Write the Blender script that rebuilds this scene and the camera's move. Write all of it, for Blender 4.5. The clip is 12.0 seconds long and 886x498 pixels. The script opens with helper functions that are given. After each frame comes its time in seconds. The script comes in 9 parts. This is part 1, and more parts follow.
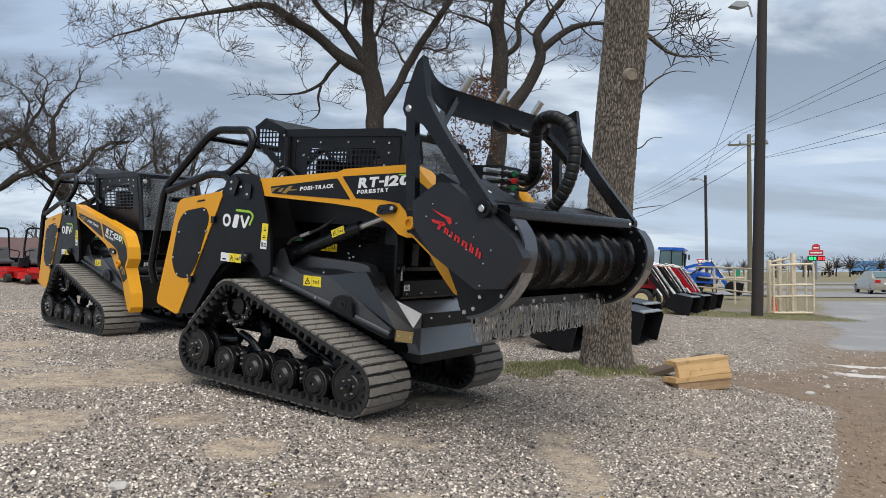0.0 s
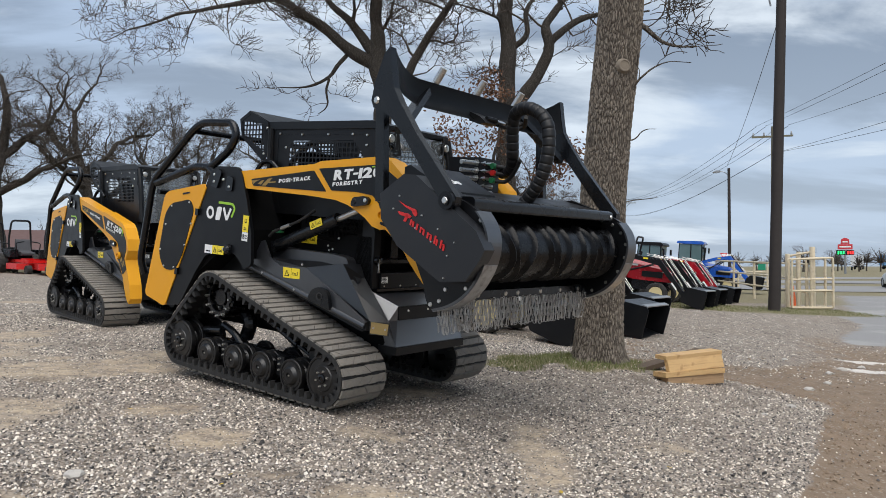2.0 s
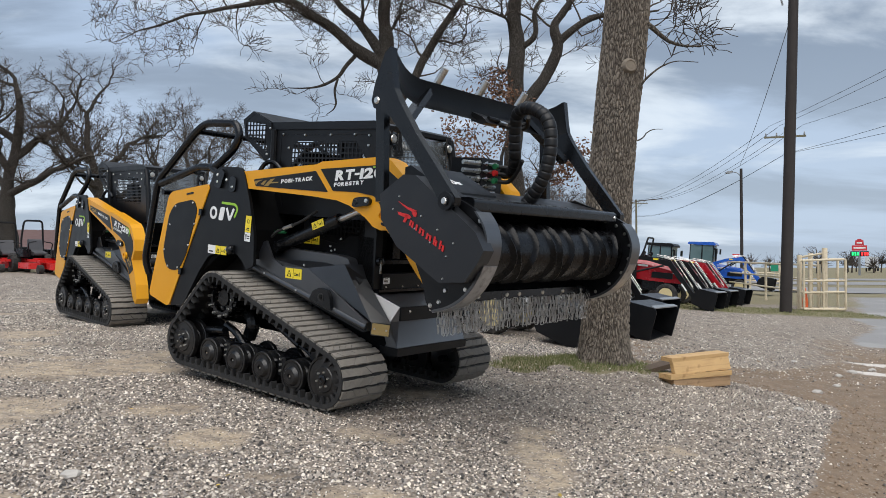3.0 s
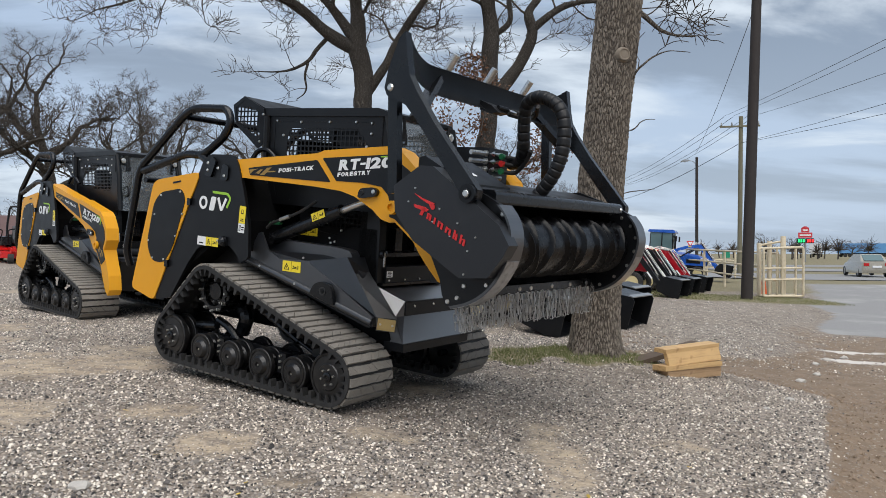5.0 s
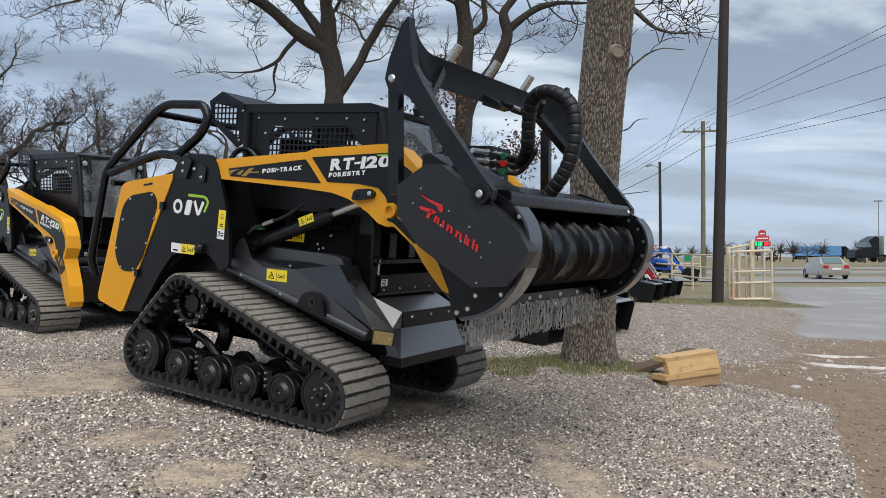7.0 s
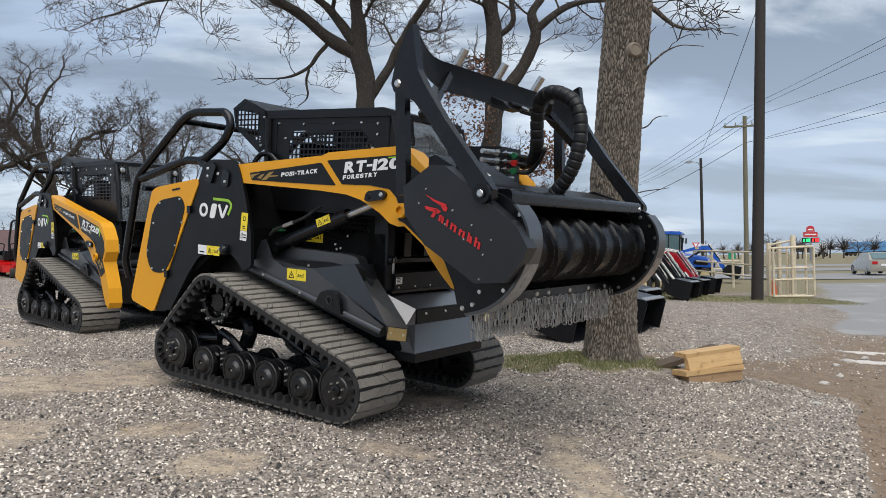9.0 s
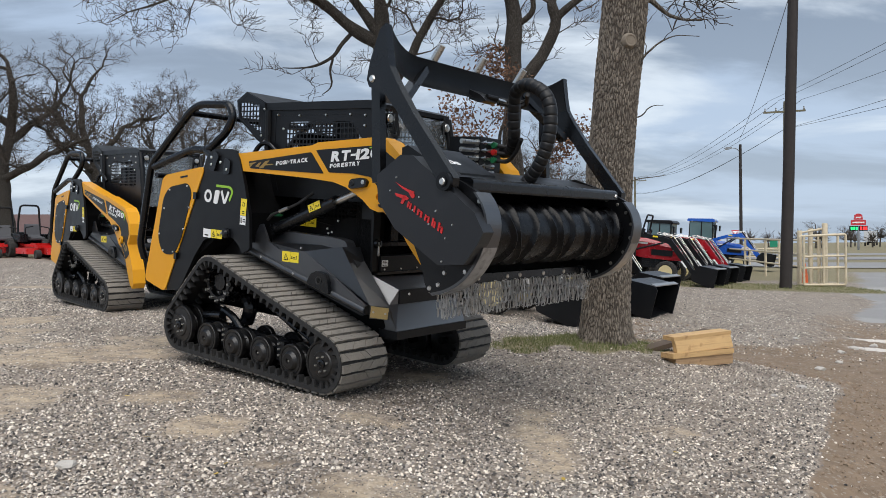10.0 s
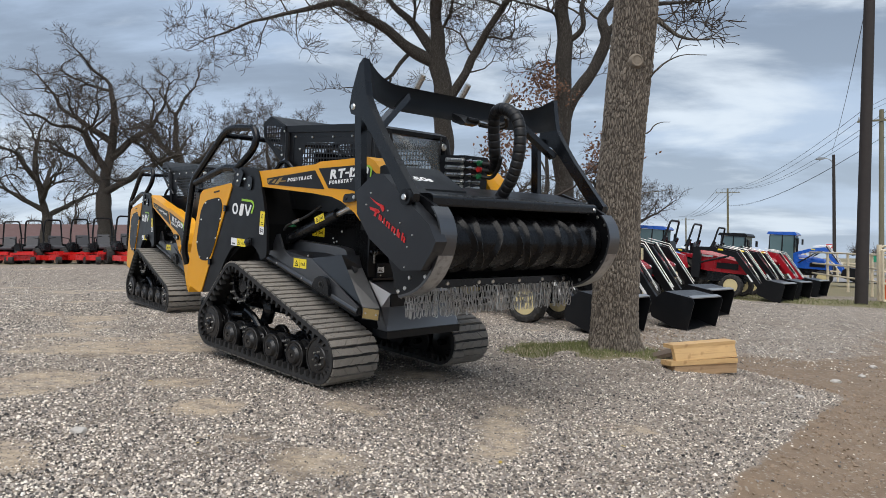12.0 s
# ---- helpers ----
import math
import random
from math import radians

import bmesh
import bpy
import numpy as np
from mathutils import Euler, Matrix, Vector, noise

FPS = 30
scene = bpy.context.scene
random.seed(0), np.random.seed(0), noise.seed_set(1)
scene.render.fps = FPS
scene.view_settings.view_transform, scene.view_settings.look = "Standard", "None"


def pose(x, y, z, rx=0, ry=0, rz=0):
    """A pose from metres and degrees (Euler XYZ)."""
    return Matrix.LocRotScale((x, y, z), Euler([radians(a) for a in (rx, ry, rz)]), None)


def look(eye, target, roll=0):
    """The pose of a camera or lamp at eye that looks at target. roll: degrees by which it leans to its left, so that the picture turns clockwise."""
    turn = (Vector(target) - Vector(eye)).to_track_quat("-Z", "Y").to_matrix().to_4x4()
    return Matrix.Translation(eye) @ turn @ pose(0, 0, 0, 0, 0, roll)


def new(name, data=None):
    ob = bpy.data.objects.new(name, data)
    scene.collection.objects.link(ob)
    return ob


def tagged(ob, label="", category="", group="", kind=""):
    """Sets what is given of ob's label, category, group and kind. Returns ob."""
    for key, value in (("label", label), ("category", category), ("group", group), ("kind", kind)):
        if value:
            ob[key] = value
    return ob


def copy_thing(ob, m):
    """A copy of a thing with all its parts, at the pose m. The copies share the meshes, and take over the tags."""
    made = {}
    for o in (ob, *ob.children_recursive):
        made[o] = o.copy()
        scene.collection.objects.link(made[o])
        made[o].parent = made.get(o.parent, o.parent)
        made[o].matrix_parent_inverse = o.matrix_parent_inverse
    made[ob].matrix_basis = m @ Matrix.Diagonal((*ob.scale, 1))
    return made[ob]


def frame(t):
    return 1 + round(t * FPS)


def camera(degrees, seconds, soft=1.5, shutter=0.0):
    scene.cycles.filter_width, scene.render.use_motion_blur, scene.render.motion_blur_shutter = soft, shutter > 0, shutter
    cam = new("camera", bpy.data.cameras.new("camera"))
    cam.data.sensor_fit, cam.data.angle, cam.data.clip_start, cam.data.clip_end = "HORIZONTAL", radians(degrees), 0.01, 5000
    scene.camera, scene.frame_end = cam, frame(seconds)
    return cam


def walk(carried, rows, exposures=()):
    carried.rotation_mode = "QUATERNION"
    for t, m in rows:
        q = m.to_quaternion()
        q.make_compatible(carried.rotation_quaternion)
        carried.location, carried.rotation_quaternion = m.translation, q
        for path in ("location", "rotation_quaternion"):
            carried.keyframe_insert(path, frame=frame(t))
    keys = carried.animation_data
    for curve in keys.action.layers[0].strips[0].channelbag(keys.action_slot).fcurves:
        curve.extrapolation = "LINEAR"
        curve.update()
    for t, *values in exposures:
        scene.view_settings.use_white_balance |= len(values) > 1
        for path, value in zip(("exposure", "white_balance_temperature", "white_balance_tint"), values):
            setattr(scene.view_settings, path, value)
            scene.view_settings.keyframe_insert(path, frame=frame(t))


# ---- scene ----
cam = camera(61.4, 12.0, soft=0.3)
METRES, EYE, TILT, LEAN, TURN = 3.3, 1.5, 4.8, 0.0, 0.0
ROWS = [
    (0.0, 0.0, 0.0, 0.0, -0.03, -3.61, 0.44),
    (0.5, 0.0016, 0.0009, -0.0005, -0.12, -3.68, 0.52),
    (1.0, 0.0126, 0.0017, -0.001, 0.01, -3.82, 0.59),
    (1.5, 0.0541, 0.0045, -0.0021, 0.71, -3.97, 0.57),
    (2.0, 0.1136, 0.0069, -0.0035, 1.85, -4.11, 0.45),
    (2.5, 0.134, 0.0129, -0.0033, 2.66, -4.11, 0.41),
    (3.0, 0.1356, 0.0153, -0.0035, 2.72, -4.07, 0.41),
    (5.0, 0.0158, 0.0646, 0.0081, -0.7, -5.15, 0.06),
    (5.5, -0.0046, 0.1158, 0.0011, -2.09, -5.02, 0.05),
    (6.0, -0.019, 0.1579, -0.0007, -3.21, -5.05, 0.06),
    (6.5, -0.041, 0.1757, -0.0007, -3.69, -5.02, 0.18),
    (7.0, -0.0616, 0.1907, -0.0017, -3.6, -4.73, 0.23),
    (9.0, -0.0007, 0.1423, -0.0032, -0.51, -4.65, 1.17),
    (9.5, 0.0541, 0.0831, -0.0028, 0.97, -5.21, 1.15),
    (10.0, 0.1344, 0.0435, -0.0017, 2.58, -5.64, 1.1),
    (10.5, 0.2063, -0.0027, 0.0001, 4.25, -6.09, 1.04),
    (11.0, 0.27, -0.0658, -0.0015, 5.95, -6.34, 1.0),
    (11.5, 0.335, -0.0952, 0.0044, 7.64, -5.78, 1.05),
    (12.0, 0.4013, -0.106, 0.0019, 9.42, -4.6, 1.2),
]
walk(cam, [(t, pose(0, 0, EYE, TILT, LEAN, TURN) @ pose(METRES * x, METRES * y, METRES * z, 90 + pitch, roll, yaw)) for t, x, y, z, yaw, pitch, roll in ROWS], [(0.0, 0.36), (12.0, 0.36)])

# ---- world, sun ----
SUN_DIR = Vector((0.05, -0.52, 0.85)).normalized()
world = bpy.data.worlds.new("overcast_sky")
scene.world = world
world.use_nodes = True
wn, wl = world.node_tree.nodes, world.node_tree.links
wn.clear()
w_out = wn.new("ShaderNodeOutputWorld")
w_bg = wn.new("ShaderNodeBackground")
w_sky = wn.new("ShaderNodeTexSky")
w_sky.sky_type = "NISHITA"
w_sky.sun_disc = False
w_sky.sun_elevation = math.asin(SUN_DIR.z)
w_sky.sun_rotation = math.atan2(SUN_DIR.x, SUN_DIR.y)
w_sky.dust_density = 2.0
w_co = wn.new("ShaderNodeTexCoord")
w_sep = wn.new("ShaderNodeSeparateXYZ")
wl.new(w_co.outputs["Generated"], w_sep.inputs[0])
# project the direction onto a flat cloud deck
w_add = wn.new("ShaderNodeMath"); w_add.operation = "ADD"; w_add.inputs[1].default_value = 0.26
w_max = wn.new("ShaderNodeMath"); w_max.operation = "MAXIMUM"; w_max.inputs[1].default_value = 0.0
wl.new(w_sep.outputs["Z"], w_max.inputs[0])
wl.new(w_max.outputs[0], w_add.inputs[0])
w_dx = wn.new("ShaderNodeMath"); w_dx.operation = "DIVIDE"
w_dy = wn.new("ShaderNodeMath"); w_dy.operation = "DIVIDE"
wl.new(w_sep.outputs["X"], w_dx.inputs[0]); wl.new(w_add.outputs[0], w_dx.inputs[1])
wl.new(w_sep.outputs["Y"], w_dy.inputs[0]); wl.new(w_add.outputs[0], w_dy.inputs[1])
w_com = wn.new("ShaderNodeCombineXYZ")
wl.new(w_dx.outputs[0], w_com.inputs[0]); wl.new(w_dy.outputs[0], w_com.inputs[1])


def cloud_layer(scale, detail, lo, hi, distort, shift):
    mp = wn.new("ShaderNodeMapping")
    mp.inputs["Location"].default_value = shift
    mp.inputs["Rotation"].default_value = (0, 0, 0.15)
    mp.inputs["Scale"].default_value = (0.85, 1.7, 1.0)
    nz = wn.new("ShaderNodeTexNoise")
    nz.inputs["Scale"].default_value = scale
    nz.inputs["Detail"].default_value = detail
    nz.inputs["Roughness"].default_value = 0.55
    nz.inputs["Distortion"].default_value = distort
    mr = wn.new("ShaderNodeMapRange")
    mr.interpolation_type = "SMOOTHSTEP"
    mr.inputs["From Min"].default_value = lo
    mr.inputs["From Max"].default_value = hi
    wl.new(w_com.outputs[0], mp.inputs[0])
    wl.new(mp.outputs[0], nz.inputs["Vector"])
    wl.new(nz.outputs["Fac"], mr.inputs["Value"])
    return mr.outputs["Result"]


def mix_rgb(fac, a, b, nodes, links):
    mx = nodes.new("ShaderNodeMix")
    mx.data_type = "RGBA"
    for src, key in ((fac, 0), (a, 6), (b, 7)):
        if isinstance(src, (tuple, float, int)):
            mx.inputs[key].default_value = src
        else:
            links.new(src, mx.inputs[key])
    return mx.outputs[2]


w_dark = cloud_layer(0.95, 9.0, 0.43, 0.585, 0.35, (3.1, 1.7, 0.0))
w_lite = cloud_layer(1.15, 9.0, 0.49, 0.65, 0.35, (8.2, 4.1, 2.0))
w_c1 = mix_rgb(w_dark, (0.43, 0.55, 0.74, 1), (0.20, 0.26, 0.36, 1), wn, wl)
w_c2 = mix_rgb(w_lite, w_c1, (0.84, 0.92, 1.0, 1), wn, wl)
# thinner, paler cloud low over the horizon
w_low = wn.new("ShaderNodeMapRange")
w_low.inputs["From Min"].default_value = 0.0
w_low.inputs["From Max"].default_value = 0.42
w_low.inputs["To Min"].default_value = 0.55
w_low.inputs["To Max"].default_value = 0.0
wl.new(w_sep.outputs["Z"], w_low.inputs["Value"])
w_c3 = mix_rgb(w_low.outputs["Result"], w_c2, (0.65, 0.77, 0.91, 1), wn, wl)
w_skys = wn.new("ShaderNodeVectorMath"); w_skys.operation = "SCALE"; w_skys.inputs["Scale"].default_value = 0.10
wl.new(w_sky.outputs[0], w_skys.inputs[0])
w_mix = mix_rgb(0.9, w_skys.outputs[0], w_c3, wn, wl)
wl.new(w_mix, w_bg.inputs["Color"])
w_bg.inputs["Strength"].default_value = 0.80
wl.new(w_bg.outputs[0], w_out.inputs["Surface"])

sun_data = bpy.data.lights.new("sun", "SUN")
sun_data.energy = 2.5
sun_data.angle = radians(65)
sun_data.color = (1.0, 0.96, 0.91)
sun = new("sun", sun_data)
sun.matrix_basis = look(SUN_DIR * 60, (0, 0, 0))


# ---- materials ----
def mat(name, color, rough=0.5, metal=0.0, var=0.12, scale=6.0, bump=0.0, bump_scale=60.0, dirt=None, dirt_amount=0.0, rough_var=0.12, coat=0.0, emit=0.0, per_object=0.0, spec=0.5):
    """A surface with colour variation at two scales, roughness variation, fine relief and dusty patches."""
    m = bpy.data.materials.new(name)
    m.use_nodes = True
    n, l = m.node_tree.nodes, m.node_tree.links
    b = n["Principled BSDF"]
    co = n.new("ShaderNodeTexCoord")
    def noise_at(sc, detail=4.0):
        z = n.new("ShaderNodeTexNoise")
        z.inputs["Scale"].default_value = sc
        z.inputs["Detail"].default_value = detail
        l.new(co.outputs["Object"], z.inputs["Vector"])
        return z.outputs["Fac"]
    big, fine = noise_at(scale), noise_at(scale * 9, 6.0)
    lo = tuple(c * (1 - var) for c in color) + (1,)
    hi = tuple(min(1, c * (1 + var)) for c in color) + (1,)
    c1 = mix_rgb(big, lo, hi, n, l)
    c2 = mix_rgb(fine, tuple(c * (1 - var * 0.6) for c in color) + (1,), tuple(min(1, c * (1 + var * 0.6)) for c in color) + (1,), n, l)
    col = mix_rgb(0.5, c1, c2, n, l)
    if dirt:
        mr = n.new("ShaderNodeMapRange")
        mr.inputs["From Min"].default_value = 0.48
        mr.inputs["From Max"].default_value = 0.75
        mr.inputs["To Max"].default_value = dirt_amount
        l.new(noise_at(scale * 2.3, 8.0), mr.inputs["Value"])
        col = mix_rgb(mr.outputs["Result"], col, dirt + (1,), n, l)
    if per_object:
        oi = n.new("ShaderNodeObjectInfo")
        mr = n.new("ShaderNodeMapRange")
        mr.inputs["To Min"].default_value = 1 - per_object
        mr.inputs["To Max"].default_value = 1 + per_object
        l.new(oi.outputs["Random"], mr.inputs["Value"])
        vm = n.new("ShaderNodeVectorMath"); vm.operation = "SCALE"
        l.new(col, vm.inputs[0]); l.new(mr.outputs["Result"], vm.inputs["Scale"])
        col = vm.outputs[0]
    l.new(col, b.inputs["Base Color"])
    rr = n.new("ShaderNodeMapRange")
    rr.inputs["To Min"].default_value = max(0.02, rough - rough_var)
    rr.inputs["To Max"].default_value = min(1, rough + rough_var)
    l.new(noise_at(scale * 3, 5.0), rr.inputs["Value"])
    l.new(rr.outputs["Result"], b.inputs["Roughness"])
    b.inputs["Metallic"].default_value = metal
    b.inputs["Specular IOR Level"].default_value = spec
    b.inputs["Coat Weight"].default_value = coat
    if bump:
        bp = n.new("ShaderNodeBump")
        bp.inputs["Strength"].default_value = bump
        bp.inputs["Distance"].default_value = 0.01
        l.new(noise_at(bump_scale, 6.0), bp.inputs["Height"])
        l.new(bp.outputs["Normal"], b.inputs["Normal"])
    if emit:
        l.new(col, b.inputs["Emission Color"])
        b.inputs["Emission Strength"].default_value = emit
    return m


DUST = (0.30, 0.27, 0.23)
M_BLACK = mat("black_powder_coat", (0.0036, 0.0041, 0.0052), 0.40, var=0.2, scale=2.0, bump=0.03, bump_scale=300, dirt=DUST, dirt_amount=0.010, spec=0.33)
M_COVER = mat("black_cover_paint", (0.010, 0.011, 0.0135), 0.42, var=0.2, scale=2.0, dirt=DUST, dirt_amount=0.02, spec=0.5)
# same black paint made darker and duller, standing in for shade in recesses
M_RECESS_SHADE = mat("recess_shade_black", (0.0025, 0.0026, 0.003), 0.75, var=0.2, scale=3.0, spec=0.14)
M_CAP = mat("green_cap_plastic", (0.012, 0.15, 0.055), 0.45, var=0.1)
M_SATIN = mat("black_satin_steel", (0.014, 0.0155, 0.019), 0.40, var=0.2, scale=3.0, dirt=DUST, dirt_amount=0.03, rough_var=0.08, coat=0.6, spec=0.7)
M_SATIN.node_tree.nodes["Principled BSDF"].inputs["Coat IOR"].default_value = 1.8
M_SATIN.node_tree.nodes["Principled BSDF"].inputs["Coat Roughness"].default_value = 0.32
M_BLACK2 = mat("black_satin_paint", (0.0036, 0.0041, 0.0052), 0.26, var=0.2, scale=3.0, dirt=DUST, dirt_amount=0.015, rough_var=0.08, spec=0.4)
M_GLOSS = mat("black_gloss_paint", (0.018, 0.020, 0.025), 0.42, var=0.2, scale=3.0, dirt=DUST, dirt_amount=0.02, rough_var=0.06, coat=1.0, spec=0.9)
M_GLOSS.node_tree.nodes["Principled BSDF"].inputs["Coat IOR"].default_value = 1.85
M_GLOSS.node_tree.nodes["Principled BSDF"].inputs["Coat Roughness"].default_value = 0.30
M_FILM = mat("black_rotor_paint", (0.0026, 0.0026, 0.003), 0.27, var=0.3, scale=6.0, bump=0.6, bump_scale=7, rough_var=0.10, spec=0.19)
M_YELLOW = mat("amber_yellow_paint", (0.74, 0.335, 0.010), 0.38, var=0.06, scale=2.0, coat=0.08, spec=0.35)
M_RUBBER = mat("dusty_black_rubber", (0.015, 0.0147, 0.0145), 0.68, var=0.35, scale=5.0, bump=0.25, bump_scale=90, dirt=DUST, dirt_amount=0.06)
M_TREAD = mat("dusty_tread_rubber", (0.205, 0.188, 0.164), 0.85, var=0.45, scale=9.0, bump=0.5, bump_scale=110, dirt=(0.26, 0.23, 0.19), dirt_amount=0.5)
M_WHEEL = mat("black_roller_plastic", (0.0045, 0.0045, 0.005), 0.36, var=0.25, scale=8.0, dirt=DUST, dirt_amount=0.05)
M_STEEL = mat("bright_zinc_steel", (0.62, 0.61, 0.58), 0.30, 1.0, var=0.15, scale=20.0)
M_CHAIN = mat("galvanised_chain", (0.46, 0.45, 0.43), 0.52, 0.8, var=0.3, scale=15.0)
M_WORN = mat("worn_bare_steel", (0.42, 0.43, 0.45), 0.33, 1.0, var=0.45, scale=9.0, dirt=(0.10, 0.09, 0.08), dirt_amount=0.6)
M_WHITE = mat("white_decal", (0.80, 0.80, 0.79), 0.4, var=0.03)
M_STICK = mat("yellow_warning_decal", (0.85, 0.66, 0.03), 0.4, var=0.04)
M_GREEN = mat("lime_green_decal", (0.30, 0.55, 0.04), 0.4, var=0.04)
M_RED = mat("red_decal", (0.55, 0.02, 0.02), 0.4, var=0.05)
M_GLASS = mat("clear_cab_glass", (0.50, 0.54, 0.56), 0.05, var=0.02, rough_var=0.02, coat=0.6)
M_GLASS.node_tree.nodes["Principled BSDF"].inputs["Transmission Weight"].default_value = 0.86
M_GLASS.node_tree.nodes["Principled BSDF"].inputs["IOR"].default_value = 1.45
M_TAN = mat("dull_gold_print", (0.30, 0.19, 0.045), 0.45, var=0.2, scale=12.0)
M_HOSE = mat("black_hose_wrap", (0.006, 0.006, 0.0065), 0.48, var=0.2, scale=12.0, spec=0.4)
M_BRASS = mat("yellow_zinc_plate", (0.48, 0.36, 0.16), 0.35, 0.8, var=0.25, scale=14)


# ---- mesh helpers ----
def part(name, bm, material, parent, label="", smooth=False):
    me = bpy.data.meshes.new(name)
    bmesh.ops.recalc_face_normals(bm, faces=bm.faces)
    bm.to_mesh(me)
    bm.free()
    me.materials.append(material)
    if smooth:
        me.polygons.foreach_set("use_smooth", [True] * len(me.polygons))
        me.set_sharp_from_angle(angle=radians(38))
    ob = new(name, me)
    ob.parent = parent
    if label:
        ob["label"] = label
    return ob


def share(name, other, parent, m):
    """Another part on the same mesh, at its own place."""
    ob = new(name, other.data)
    ob.parent = parent
    ob.matrix_basis = m
    return ob


def thing(name, m, label, category, group=""):
    ob = new(name)
    ob.empty_display_size = 0.2
    ob.matrix_basis = m
    return tagged(ob, label, category, group)


def soften(bm, w, seg=2):
    bmesh.ops.bevel(bm, geom=[e for e in bm.edges if len(e.link_faces) == 2 and e.calc_face_angle(0) > 0.35], offset=w, segments=seg, profile=0.6, affect="EDGES", clamp_overlap=True)
    return bm


def box(bm, x0, x1, y0, y1, z0, z1):
    v = [bm.verts.new(p) for p in ((x0, y0, z0), (x1, y0, z0), (x1, y1, z0), (x0, y1, z0), (x0, y0, z1), (x1, y0, z1), (x1, y1, z1), (x0, y1, z1))]
    for f in ((0, 3, 2, 1), (4, 5, 6, 7), (0, 1, 5, 4), (1, 2, 6, 5), (2, 3, 7, 6), (3, 0, 4, 7)):
        bm.faces.new([v[i] for i in f])
    return bm


def prism(bm, pts, a0, a1, axis="y"):
    """A plate: the polygon pts, extruded from a0 to a1 along the axis."""
    def put(p, a):
        return {"x": (a, p[0], p[1]), "y": (p[0], a, p[1]), "z": (p[0], p[1], a)}[axis]
    lo = [bm.verts.new(put(p, a0)) for p in pts]
    hi = [bm.verts.new(put(p, a1)) for p in pts]
    bm.faces.new(lo)
    bm.faces.new(hi[::-1])
    k = len(pts)
    for i in range(k):
        bm.faces.new((lo[i], hi[i], hi[(i + 1) % k], lo[(i + 1) % k]))
    return bm


def ring_frame(d):
    d = Vector(d).normalized()
    u = d.cross(Vector((0, 0, 1)) if abs(d.z) < 0.9 else Vector((1, 0, 0))).normalized()
    return u, d.cross(u).normalized()


def cyl(bm, p, q, r, r2=None, n=16, caps=True):
    p, q = Vector(p), Vector(q)
    u, w = ring_frame(q - p)
    r2 = r if r2 is None else r2
    a = [bm.verts.new(p + (u * math.cos(6.28318 * i / n) + w * math.sin(6.28318 * i / n)) * r) for i in range(n)]
    b = [bm.verts.new(q + (u * math.cos(6.28318 * i / n) + w * math.sin(6.28318 * i / n)) * r2) for i in range(n)]
    for i in range(n):
        bm.faces.new((a[i], a[(i + 1) % n], b[(i + 1) % n], b[i]))
    if caps:
        bm.faces.new(a[::-1])
        bm.faces.new(b)
    return bm


def lathe(bm, prof, centre, axis="y", n=24):
    """Turns the profile (distance along the axis, radius) round an axis through centre."""
    c = Vector(centre)
    rings = []
    for a, r in prof:
        ring = []
        for i in range(n):
            s, t = math.cos(6.28318 * i / n) * r, math.sin(6.28318 * i / n) * r
            off = {"y": (s, a, t), "x": (a, s, t), "z": (s, t, a)}[axis]
            ring.append(bm.verts.new(c + Vector(off)))
        rings.append(ring)
    for a, b in zip(rings, rings[1:]):
        for i in range(n):
            bm.faces.new((a[i], a[(i + 1) % n], b[(i + 1) % n], b[i]))
    bm.faces.new(rings[0][::-1])
    bm.faces.new(rings[-1])
    return bm


def rounded(pts, r, seg=5):
    """Rounds the corners of a polyline in space."""
    pts = [Vector(p) for p in pts]
    out = [pts[0]]
    for a, b, c in zip(pts, pts[1:], pts[2:]):
        d0, d1 = (a - b), (c - b)
        k = min(r, d0.length * 0.48, d1.length * 0.48)
        s, e = b + d0.normalized() * k, b + d1.normalized() * k
        for i in range(seg + 1):
            t = i / seg
            out.append(s.lerp(b, t).lerp(b.lerp(e, t), t))
    out.append(pts[-1])
    return out


def tube(bm, pts, r, n=10, radii=None, caps=True):
    pts = [Vector(p) for p in pts]
    u = None
    rings = []
    for i, p in enumerate(pts):
        d = (pts[min(i + 1, len(pts) - 1)] - pts[max(i - 1, 0)]).normalized()
        u = ring_frame(d)[0] if u is None else (u - d * u.dot(d)).normalized()
        w = d.cross(u)
        rr = radii[i] if radii else r
        rings.append([bm.verts.new(p + (u * math.cos(6.28318 * k / n) + w * math.sin(6.28318 * k / n)) * rr) for k in range(n)])
    for a, b in zip(rings, rings[1:]):
        for k in range(n):
            bm.faces.new((a[k], a[(k + 1) % n], b[(k + 1) % n], b[k]))
    if caps:
        bm.faces.new(rings[0][::-1])
        bm.faces.new(rings[-1])
    return bm


def beam(bm, p, q, w, h, up=(0, 0, 1)):
    """A bar of width w and height h from p to q."""
    p, q = Vector(p), Vector(q)
    d = (q - p).normalized()
    s = d.cross(Vector(up)).normalized() * (w / 2)
    t = s.cross(d).normalized() * (h / 2)
    a = [bm.verts.new(p + s * i + t * j) for i, j in ((-1, -1), (1, -1), (1, 1), (-1, 1))]
    b = [bm.verts.new(q + s * i + t * j) for i, j in ((-1, -1), (1, -1), (1, 1), (-1, 1))]
    bm.faces.new(a[::-1])
    bm.faces.new(b)
    for i in range(4):
        bm.faces.new((a[i], a[(i + 1) % 4], b[(i + 1) % 4], b[i]))
    return bm


def solid(name, bm, material, m, label, category, group="", smooth=False):
    """A thing that is one mesh."""
    ob = part(name, bm, material, None, "", smooth)
    ob.matrix_basis = m
    return tagged(ob, label, category, group)


